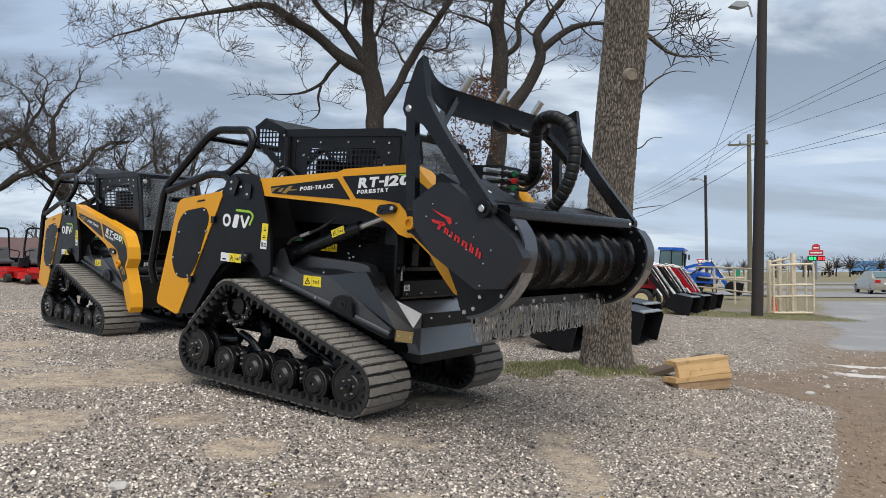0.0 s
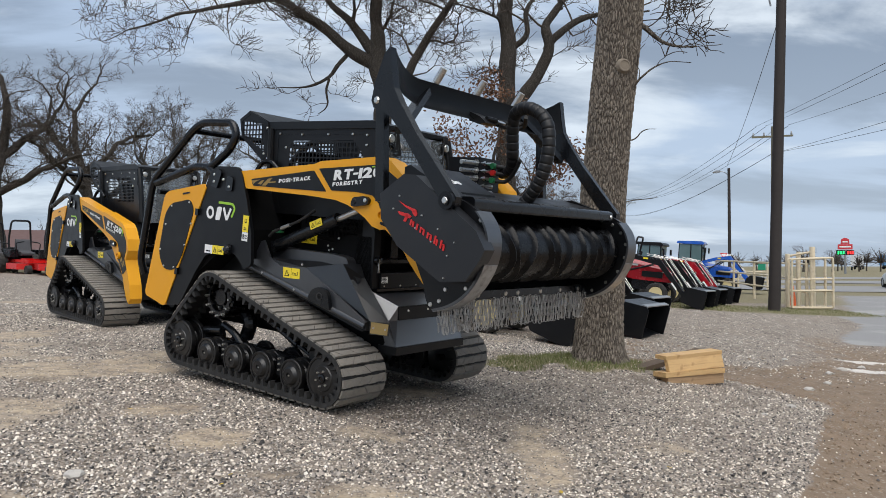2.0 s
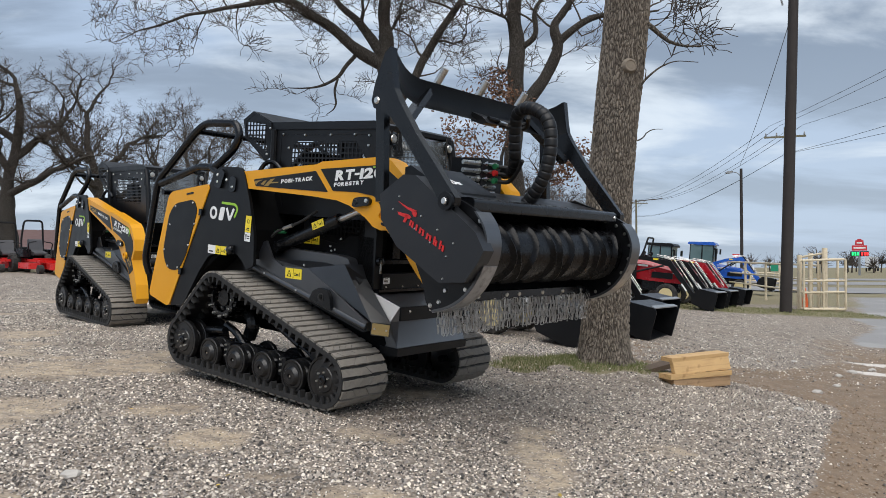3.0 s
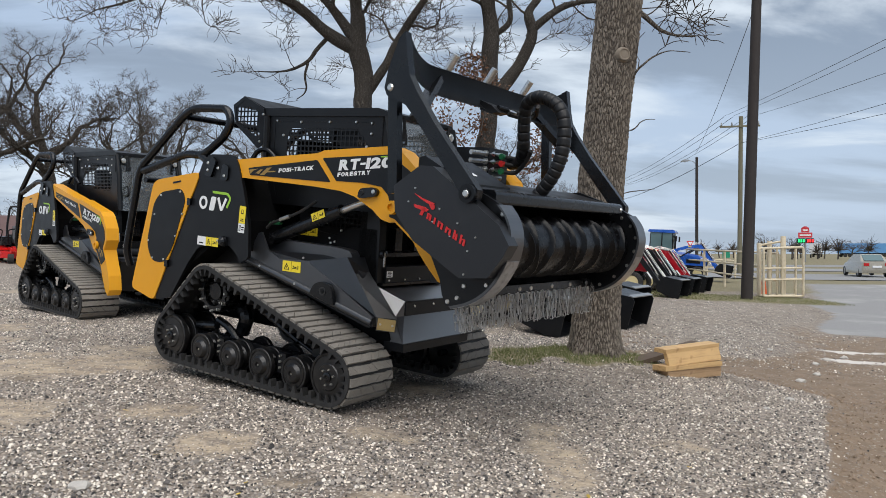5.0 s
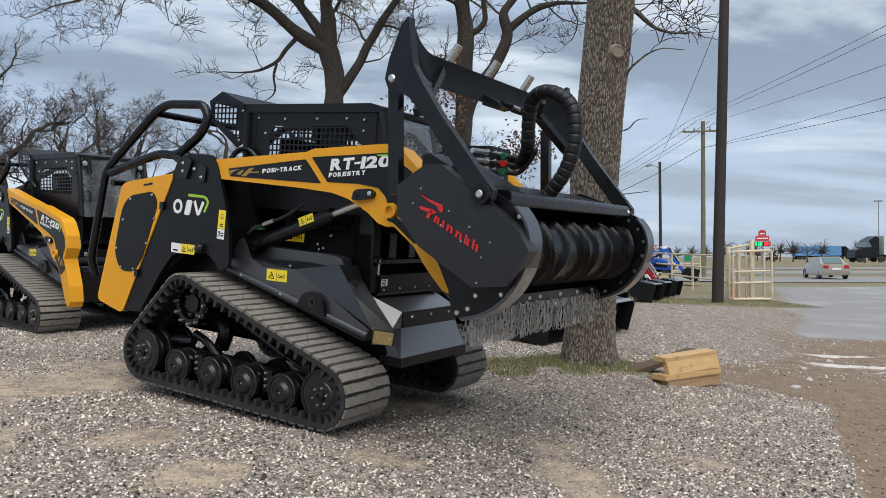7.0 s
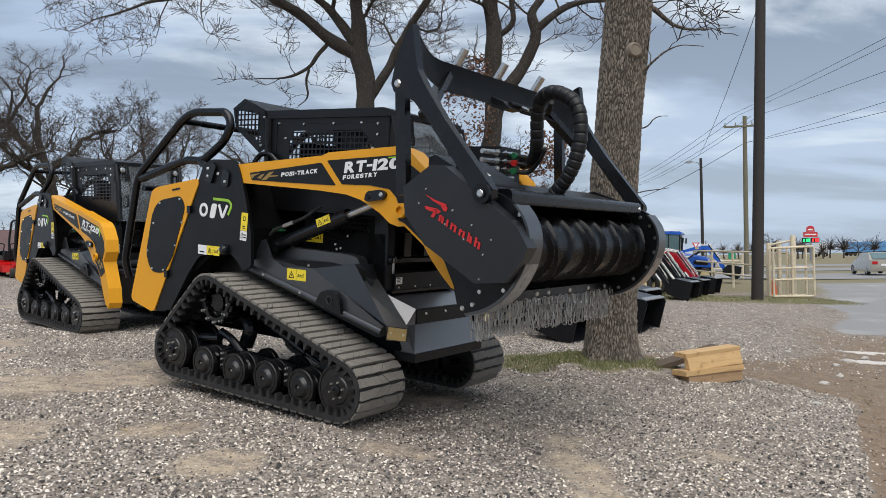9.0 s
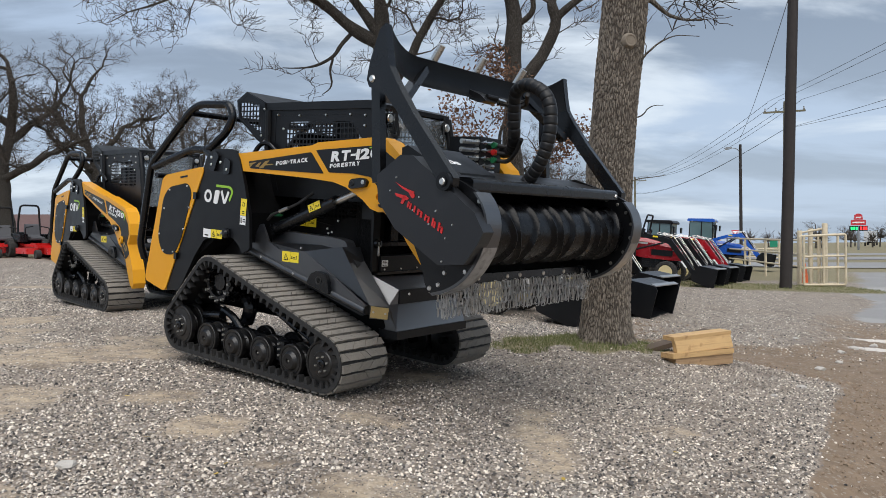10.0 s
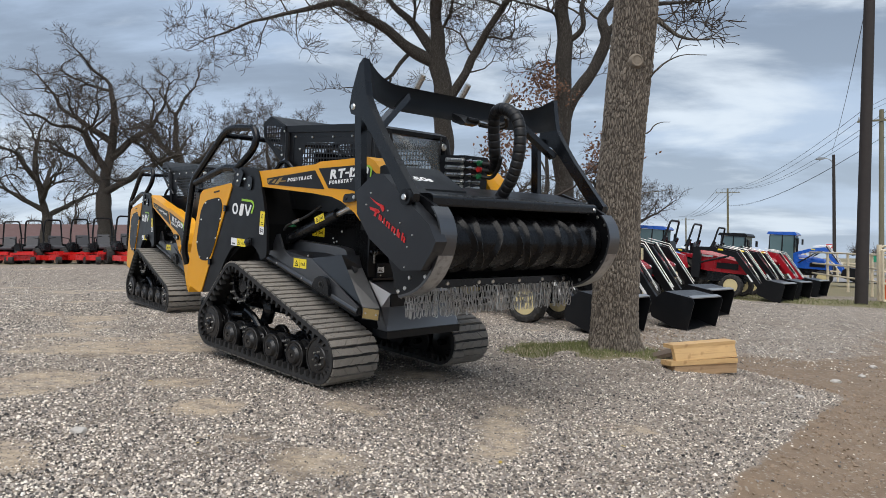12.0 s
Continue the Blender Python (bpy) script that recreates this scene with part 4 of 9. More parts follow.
        prism(bm, rounded_poly([(-0.432, 1.778), (0.21, 1.820), (0.40, 1.705), (0.455, 1.60), (0.43, 1.47), (0.55, 1.36), (0.495, 1.295), (0.460, 1.252), (0.285, 1.375), (0.238, 1.385), (0.240, 1.47), (0.215, 1.535), (0.15, 1.592), (-0.02, 1.612), (-0.28, 1.613)], 0.012), yy(-0.7635), yy(-0.7605))
        part("arm_graphic", bm, M_BLACK, arm_root, "black printed arm panel")
        for pts4 in ([(-1.23, 1.662), (-1.12, 1.675), (-1.18, 1.655), (-1.21, 1.630)], [(-1.15, 1.638), (-1.10, 1.668), (-1.07, 1.672), (-1.11, 1.632)], [(-1.10, 1.625), (-1.05, 1.625), (-0.97, 1.690), (-1.02, 1.684)], [(-1.02, 1.648), (-0.93, 1.655), (-0.92, 1.664), (-1.01, 1.660)], [(0.31, 1.41), (0.36, 1.385), (0.37, 1.40), (0.32, 1.43)], [(0.33, 1.44), (0.37, 1.41), (0.39, 1.43), (0.35, 1.46)], [(0.38, 1.38), (0.43, 1.345), (0.44, 1.365), (0.40, 1.40)], [(0.40, 1.42), (0.47, 1.37), (0.48, 1.39), (0.42, 1.44)]):
            bm = bmesh.new()
            prism(bm, pts4, yy(-0.7655), yy(-0.7636))
            part("arm_stripe", bm, M_TAN, arm_root, "dull gold stripe on the arm panel")
        bm = bmesh.new()
        prism(bm, rounded_poly([(-0.045, 1.51), (-0.03, 1.57), (0.10, 1.585), (0.14, 1.56), (0.12, 1.52), (-0.02, 1.50)], 0.03), yy(-0.79), yy(-0.76))
        part("pivot_plate", bm, M_BLACK2, arm_root)
        if s < 0:
            bolt_heads(arm_root, [(-0.005, -0.79, 1.54)], 0.024, material=M_BLACK)
            bolt_heads(arm_root, [(0.10, -0.79, 1.552)], 0.018)
            bm = bmesh.new()
            lathe(bm, [(0, 0.05), (-0.03, 0.048), (-0.03, 0.028), (-0.01, 0.026)], (0.268, -0.765, 1.452), "y", 18)
            part("pivot_boss", bm, M_YELLOW, arm_root, "yellow pivot boss", smooth=True)
        # lift cylinder
        bm = bmesh.new()
        rod = pose(-1.42, 0, 1.67, 0, drop, 0) @ pose(1.42, 0, -1.67) @ Vector((0.02, yy(-0.60), 1.53))
        foot = Vector((-1.10, yy(-0.55), 1.13))
        tube(bm, [foot, foot.lerp(rod, 0.66)], 0.052, 16)
        lathe(bm, [(-0.03, 0.05), (0.03, 0.05)], (-1.12, yy(-0.55), 1.12), "y", 14)
        part("lift_cylinder", bm, M_BLACK2, root, smooth=True)
        bm = bmesh.new()
        tube(bm, [foot.lerp(rod, 0.66), rod], 0.026, 14)
        part("cylinder_rod", bm, M_STEEL, root, "polished chrome cylinder rod", smooth=True)
    # lettering and labels on the side that is seen
    lettering("model_number", "RT-120", (0.098, 0.092, 0.050, 0.034, 0.094, 0.100), 0.078, 0.006, M_WHITE, arm_root, pose(-0.262, -0.766, 1.690, 90, 0, 0) @ pose(0, 0, 0, 0, 0, 4.6), "white bold model number", 0.22)
    lettering("model_word", "FORESTRY", (0.029, 0.034, 0.034, 0.031, 0.031, 0.031, 0.034, 0.034), 0.030, 0.0075, M_WHITE, arm_root, pose(-0.270, -0.766, 1.645, 90, 0, 0) @ pose(0, 0, 0, 0, 0, 5.2), "white model lettering", 0.2)
    lettering("arm_word", "POSI-TRACK", (0.035, 0.038, 0.034, 0.009, 0.020, 0.034, 0.036, 0.038, 0.036, 0.037), 0.032, 0.0065, M_WHITE, arm_root, pose(-0.888, -0.766, 1.651, 90, 0, 0) @ pose(0, 0, 0, 0, 0, 5.5), "white lettering on the arm", 0.2)
    bm = bmesh.new()
    prism(bm, [(0.13, 1.806), (0.25, 1.812), (0.285, 1.785), (0.275, 1.72), (0.262, 1.72), (0.266, 1.778), (0.243, 1.800), (0.13, 1.797)], -0.768, -0.7645)
    part("swoosh", bm, M_GREEN, arm_root, "lime green swoosh")
    # side logo: plain shapes in its colours
    bm = bmesh.new()
    tube(bm, [(0.058 + 0.042 * math.cos(a), 0, 0.058 + 0.045 * math.sin(a)) for a in [6.28318 * i / 14 for i in range(15)]], 0.014, 6)
    for x in (0.125,):
        prism(bm, rounded_poly([(x + 0.012, 0.0), (x + 0.075, 0.0), (x + 0.098, 0.118), (x + 0.035, 0.118)], 0.02), -0.014, 0.014)
    tube(bm, rounded([(0.245, 0, 0.115), (0.295, 0, 0.01), (0.345, 0, 0.115)], 0.02, 3), 0.015, 6)
    for v in bm.verts:
        v.co.y *= 0.15
    lg = part("side_logo", bm, M_WHITE, root, "white rounded logo shapes")
    lg.matrix_basis = pose(-1.82, -0.777, 1.31, 0, 2, 0)
    bm = bmesh.new()
    tube(bm, rounded([(0.17, 0, 0.155), (0.36, 0, 0.155), (0.40, 0, 0.12), (0.36, 0, 0.04)], 0.05, 5), 0.012, 6, radii=None)
    for v in bm.verts:
        v.co.y *= 0.15
    part("logo_swoosh", bm, M_GREEN, lg, "lime green swoosh")
    decal(root, -1.305, -0.777, 1.150, 0.075, 0.075, M_WHITE, ((0.12, 0.2, 0.08, 0.6), (0.28, 0.2, 0.10, 0.6), (0.5, 0.3, 0.4, 0.12), (0.5, 0.55, 0.4, 0.12)), tilt=3)
    decal(root, -1.300, -0.779, 1.227, 0.075, 0.14, M_STICK, ((0.25, 0.12, 0.5, 0.05), (0.3, 0.22, 0.4, 0.05), (0.32, 0.58, 0.06, 0.2), (0.62, 0.58, 0.06, 0.2), (0.32, 0.55, 0.36, 0.04), (0.44, 0.76, 0.12, 0.05)), tilt=3)
    decal(root, -1.81, -0.777, 1.005, 0.11, 0.075, M_WHITE, ((0.2, 0.2, 0.5, 0.15),), tilt=1)
    decal(root, -1.70, -0.777, 1.005, 0.16, 0.075, M_STICK, WARN)
    decal(root, -0.885, -0.662, 0.878, 0.20, 0.085, M_STICK, WARN, tilt=-1)
    decal(root, -0.945, -0.427, 1.165, 0.19, 0.085, M_STICK, WARN)
    if not drop:
        decal(root, -0.62, -0.632, 1.290, 0.14, 0.062, M_STICK, WARN, tilt=-20)
    bm = bmesh.new()
    lathe(bm, [(0, 0.045), (-0.03, 0.04), (-0.045, 0.02)], (-1.47, -0.777, 1.06), "y", 12)
    prism(bm, [(-1.52, 1.03), (-1.42, 1.03), (-1.43, 1.10), (-1.49, 1.10)], -0.79, -0.775)
    part("side_latch", bm, M_BLACK2, root)
    bm = bmesh.new()
    lathe(bm, [(0, 0.045), (0.012, 0.045), (0.018, 0.03), (0.03, 0.028), (0.034, 0.01)], (-1.10, -0.56, 1.235), "z", 14)
    box(bm, -1.16, -1.04, -0.575, -0.545, 1.24, 1.252)
    part("filler_cap", bm, M_CAP, root, "green filler cap")
    bolt_heads(root, [(-1.57, -0.80, 1.66), (-1.50, -0.79, 1.60), (-1.70, -0.80, 1.64), (-1.70, -0.80, 1.70), (-1.55, -0.775, 1.06)], 0.014)
    bm = bmesh.new()
    box(bm, -0.066, 0.066, -0.008, 0.0, -0.043, 0.043)
    cp = part("corner_plate", bm, M_BRASS, root, "brass coloured corner plate")
    cp.matrix_basis = pose(0.127, -0.566, 0.588, 0, 5, 39.6)
    bolt_heads(cp, [(-0.045, -0.008, 0.0), (0.045, -0.008, 0.0)], 0.010)
    # cab
    bm = bmesh.new()
    side_poly = [(-1.42, 1.60), (-1.42, 2.15), (-0.16, 2.14), (-0.06, 1.90), (-0.06, 1.40), (-1.35, 1.40)]
    for y in (-0.42, 0.414):
        screen(bm, side_poly, y, hole=rounded_poly([(-1.20, 1.72), (-1.16, 2.03), (-0.42, 2.05), (-0.28, 1.90), (-0.28, 1.66)], 0.04))
    part("cab_side_screen", bm, M_BLACK, root, "black steel cab screen with square holes")
    bm = bmesh.new()
    prism(bm, [(-1.45, 2.14), (-1.45, 2.205), (-0.20, 2.195), (-0.10, 2.165), (-0.10, 2.13)], -0.44, 0.44)
    soften(bm, 0.02)
    part("cab_roof", bm, M_BLACK, root)
    # screened rear roof guard, wider than the cab
    bm = bmesh.new()
    guard = [(-1.84, 2.235), (-1.70, 2.31), (-1.45, 2.20), (-1.38, 1.93), (-1.50, 1.86), (-1.80, 2.07)]
    for y in (-0.45, 0.444):
        screen(bm, guard, y, hole=[(-1.80, 2.215), (-1.52, 2.195), (-1.49, 1.95), (-1.78, 2.09)])
    prism(bm, [(-1.84, 2.235), (-1.70, 2.31), (-1.44, 2.205), (-1.44, 2.19), (-1.70, 2.295), (-1.83, 2.225)], -0.44, 0.44)
    part("rear_roof_guard", bm, M_BLACK, root)
    for sy in (-1, 1):
        bm = bmesh.new()
        screen(bm, [(0.0, 0.0), (0.0, 0.24), (0.17, 0.235), (0.20, 0.02)], 0.0, hole=[(0.02, 0.02), (0.02, 0.21), (0.15, 0.21), (0.17, 0.03)])
        cs = part("corner_screen", bm, M_BLACK, root, "small holed guard at the cab corner")
        cs.matrix_basis = pose(-0.15, sy * 0.428, 1.91, 0, 0, -sy * 50)
        bm = bmesh.new()
        lathe(bm, [(-0.03, 0.03), (0.0, 0.042), (0.012, 0.042)], (-0.065, sy * 0.36, 2.06), "x", 16)
        lamp = part("work_lamp", bm, M_BLACK2, root, smooth=True)
        bm = bmesh.new()
        lathe(bm, [(0.0, 0.034), (0.006, 0.030), (0.009, 0.01)], (-0.053, sy * 0.36, 2.06), "x", 16)
        part("lens", bm, M_STEEL, lamp, "clear lamp lens", smooth=True)
    for y in (-0.43, 0.43):
        for q in ([(-0.10, y, 2.13), (-0.04, y, 1.90), (0.02, y, 1.40)], [(-1.42, y, 2.14), (-1.41, y, 1.8), (-1.40, y, 1.4)]):
            bm = bmesh.new()
            tube(bm, rounded(q, 0.1), 0.03, 8)
            part("cab_post", bm, M_BLACK, root, smooth=True)
    bm = bmesh.new()
    prism(bm, [(-0.12, 2.12), (-0.07, 1.90), (-0.01, 1.40), (0.0, 1.40), (-0.06, 1.91), (-0.11, 2.12)], -0.40, 0.40)
    part("windscreen", bm, M_GLASS, root, "dark cab windscreen")
    for y in (-0.405, 0.405):
        bm = bmesh.new()
        tube(bm, rounded([(-0.105, y, 2.10), (-0.055, y, 1.90), (0.0, y, 1.42)], 0.1), 0.022, 8)
        part("door_frame", bm, M_BLACK, root, smooth=True)
    bm = bmesh.new()
    tube(bm, rounded([(-0.015, -0.33, 1.72), (0.035, -0.33, 1.71), (0.045, -0.33, 1.60), (0.0, -0.33, 1.59)], 0.03), 0.014, 8)
    part("door_handle", bm, M_BLACK, root)
    bm = bmesh.new()
    box(bm, -0.12, -0.065, -0.40, 0.40, 0.842, 0.862)
    part("bulkhead_flange", bm, M_BLACK2, root)
    bm = bmesh.new()
    lathe(bm, [(0, 0.035), (0.03, 0.033), (0.035, 0.015)], (-0.105, -0.385, 1.085), "x", 14)
    part("latch", bm, M_BLACK2, root)
    bm = bmesh.new()
    box(bm, -0.076, -0.066, -0.400, -0.387, 0.99, 1.10)
    part("latch_lever", bm, M_STEEL, root, "bright steel latch lever")
    bm = bmesh.new()
    box(bm, -0.085, -0.081, -0.335, -0.265, 0.905, 0.955)
    dp = part("data_plate", bm, M_WHITE, root, "small white data plate")
    bm = bmesh.new()
    for k in range(4):
        box(bm, -0.081, -0.0802, -0.33, -0.28 - 0.01 * (k % 2), 0.912 + 0.011 * k, 0.917 + 0.011 * k)
    tagged(part("print", bm, M_BLACK2, dp), kind="stuff")
    bm = bmesh.new()
    prism(bm, rounded_poly([(-0.545, 0.74), (-0.50, 0.82), (-0.43, 0.850), (-0.34, 0.835), (-0.31, 0.79), (-0.285, 0.68)], 0.02), -0.700, -0.664)
    lug = part("tie_down_lug", bm, M_BLACK2, root)
    bm = bmesh.new()
    lathe(bm, [(0, 0.034), (-0.004, 0.034), (-0.004, 0.022), (0.0, 0.02)], (-0.405, -0.700, 0.775), "y", 14)
    part("lug_eye", bm, M_RUBBER, lug)
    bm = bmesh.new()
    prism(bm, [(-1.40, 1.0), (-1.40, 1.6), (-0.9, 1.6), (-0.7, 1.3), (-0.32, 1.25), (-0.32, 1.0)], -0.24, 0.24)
    part("cab_interior", bm, M_RECESS_SHADE, root)
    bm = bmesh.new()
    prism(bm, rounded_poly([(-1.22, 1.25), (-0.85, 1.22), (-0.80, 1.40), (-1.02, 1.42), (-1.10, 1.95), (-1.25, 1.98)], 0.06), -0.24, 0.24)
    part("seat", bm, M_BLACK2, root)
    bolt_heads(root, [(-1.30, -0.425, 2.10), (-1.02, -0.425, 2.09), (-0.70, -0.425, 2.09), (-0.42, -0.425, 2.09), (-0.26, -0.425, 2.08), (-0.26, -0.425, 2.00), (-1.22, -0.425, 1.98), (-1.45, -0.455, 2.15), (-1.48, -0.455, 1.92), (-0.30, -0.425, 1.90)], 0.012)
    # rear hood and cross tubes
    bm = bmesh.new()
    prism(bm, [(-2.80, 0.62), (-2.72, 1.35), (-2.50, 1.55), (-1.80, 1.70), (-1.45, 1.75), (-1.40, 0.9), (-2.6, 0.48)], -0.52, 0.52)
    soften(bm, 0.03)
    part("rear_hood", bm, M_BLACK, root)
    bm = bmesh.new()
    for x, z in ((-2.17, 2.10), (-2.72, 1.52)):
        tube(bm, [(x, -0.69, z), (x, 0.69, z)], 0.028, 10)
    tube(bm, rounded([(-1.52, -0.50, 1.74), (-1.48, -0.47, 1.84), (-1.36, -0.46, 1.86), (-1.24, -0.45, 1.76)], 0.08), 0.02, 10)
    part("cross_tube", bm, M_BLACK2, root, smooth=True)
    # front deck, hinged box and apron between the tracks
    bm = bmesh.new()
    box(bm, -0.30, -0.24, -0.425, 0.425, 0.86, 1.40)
    part("front_bulkhead", bm, M_RECESS_SHADE, root)
    for sy in (-1, 1):
        bm = bmesh.new()
        prism(bm, [(-0.30, 0.86), (-0.30, 1.42), (-0.14, 1.42), (-0.11, 1.30), (-0.105, 0.86)], sy * 0.425, sy * 0.345)
        soften(bm, 0.008)
        part("bulkhead_post", bm, M_BLACK, root)
    bm = bmesh.new()
    box(bm, -0.235, -0.085, -0.343, 0.343, 0.862, 0.985)
    soften(bm, 0.006)
    sill = part("door_sill", bm, M_BLACK, root)
    bolt_heads(sill, [(-0.085, y, 0.880) for y in (-0.30, -0.10, 0.10, 0.30)], 0.009, (1, 0, 0))
    bm = bmesh.new()
    prism(bm, [(-0.235, 1.06), (-0.13, 1.06), (-0.13, 1.09), (-0.20, 1.10), (-0.235, 1.10)], -0.34, 0.34)
    for y in (-0.16, 0.10):
        box(bm, -0.235, -0.16, y, y + 0.09, 1.10, 1.28)
    part("foot_pedal", bm, M_BLACK2, root)
    # front apron: top plate, corner facets, dark strip and sloping panel
    bm = bmesh.new()
    q = [(-0.107, -0.41, 0.836), (0.128, -0.358, 0.748), (0.105, -0.435, 0.633), (0.135, -0.368, 0.640), (0.195, -0.438, 0.442), (-0.107, -0.44, 0.442)]
    vl = [bm.verts.new(p) for p in q]
    vr = [bm.verts.new((x, -y, z)) for x, y, z in q]
    for f in ((0, 2, 1), (1, 2, 3), (2, 4, 3), (0, 5, 4, 2)):
        bm.faces.new([vl[i] for i in f])
        bm.faces.new([vr[i] for i in f[::-1]])
    bm.faces.new((vl[3], vl[4], vr[4], vr[3]))
    bm.faces.new((vl[0], vl[1], vr[1], vr[0]))
    bm.faces.new((vl[4], vl[5], vr[5], vr[4]))
    bm.faces.new((vl[5], vl[0], vr[0], vr[5]))
    soften(bm, 0.004, 1)
    part("front_apron", bm, M_GLOSS, root, "faceted black front apron that mirrors the sky")
    bm = bmesh.new()
    prism(bm, [(0.126, 0.744), (0.140, 0.745), (0.147, 0.640), (0.134, 0.640)], -0.362, 0.362)
    strip = part("apron_strip", bm, M_BLACK, root)
    bolt_heads(strip, [(0.143, -0.25, 0.71), (0.143, 0.0, 0.71), (0.143, 0.25, 0.71)], 0.011, (1, 0, 0))
    bm = bmesh.new()
    box(bm, 0.02, 0.208, -0.445, 0.445, 0.378, 0.440)
    soften(bm, 0.008)
    part("front_lip", bm, M_BLACK, root)
    # coupler linkage and hydraulic block at the arm ends
    bm = bmesh.new()
    box(bm, 0.50, 0.62, -0.58, 0.58, 0.95, 1.35)
    tube(bm, [(0.42, -0.62, 1.40), (0.42, 0.62, 1.40)], 0.055, 14)
    soften(bm, 0.01)
    part("coupler", bm, M_BLACK, arm_root)
    bm = bmesh.new()
    box(bm, 0.22, 0.52, 0.05, 0.34, 1.62, 1.96)
    soften(bm, 0.02)
    blk = part("hydraulic_block", bm, M_BLACK, arm_root)
    for z in (1.92, 1.86, 1.80, 1.74, 1.69):
        bm = bmesh.new()
        tube(bm, [(0.46, -0.12, z - 0.01), (0.52, 0.24, z)], 0.018, 10)
        tube(bm, [(0.49, 0.04, z - 0.005), (0.505, 0.13, z - 0.002)], 0.027, 6)
        part("coupling", bm, M_STEEL, blk, "zinc plated hydraulic coupling")
    bm = bmesh.new()
    prism(bm, [(0.10, 1.60), (0.10, 1.88), (0.36, 1.90), (0.62, 1.62), (0.60, 1.55)], 0.36, 0.50)
    soften(bm, 0.02)
    part("coupling_bracket", bm, M_YELLOW, arm_root, "amber yellow bracket")
    return root


LOADER_POSE = pose(-0.124, 6.26, 0.380, 0, 5.4, -35.0)
track_loader(LOADER_POSE, "black and yellow tracked forestry loader carrying a mulcher")
track_loader(pose(-3.84, 10.43, 0.60, 0, 3.0, -43.0), "black and yellow tracked forestry loader with its arms lowered", 17.5)


# ---- mulcher head ----
def chain_mesh(links, rnd):
    bm = bmesh.new()
    z = 0.0
    for i in range(links):
        length = 0.062
        pts = []
        turn = (i % 2) * 1.5708 + rnd.uniform(-0.3, 0.3)
        for k in range(8):
            a = 6.28318 * k / 8
            u = 0.0135 * math.cos(a)
            w = math.sin(a) * 0.0135 + (length / 2 - 0.0135) * (1 if math.sin(a) > 0 else -1)
            pts.append(Vector((u * math.cos(turn), u * math.sin(turn), z - length / 2 + w)))
        rings = []
        for k in range(8):
            d = (pts[(k + 1) % 8] - pts[k - 1]).normalized()
            s, t = ring_frame(d)
            rings.append([bm.verts.new(pts[k] + (s * math.cos(2.0944 * j) + t * math.sin(2.0944 * j)) * 0.0034) for j in range(3)])
        for k in range(8):
            a, b = rings[k], rings[(k + 1) % 8]
            for j in range(3):
                bm.faces.new((a[j], a[(j + 1) % 3], b[(j + 1) % 3], b[j]))
        z -= length - 0.012
    return bm


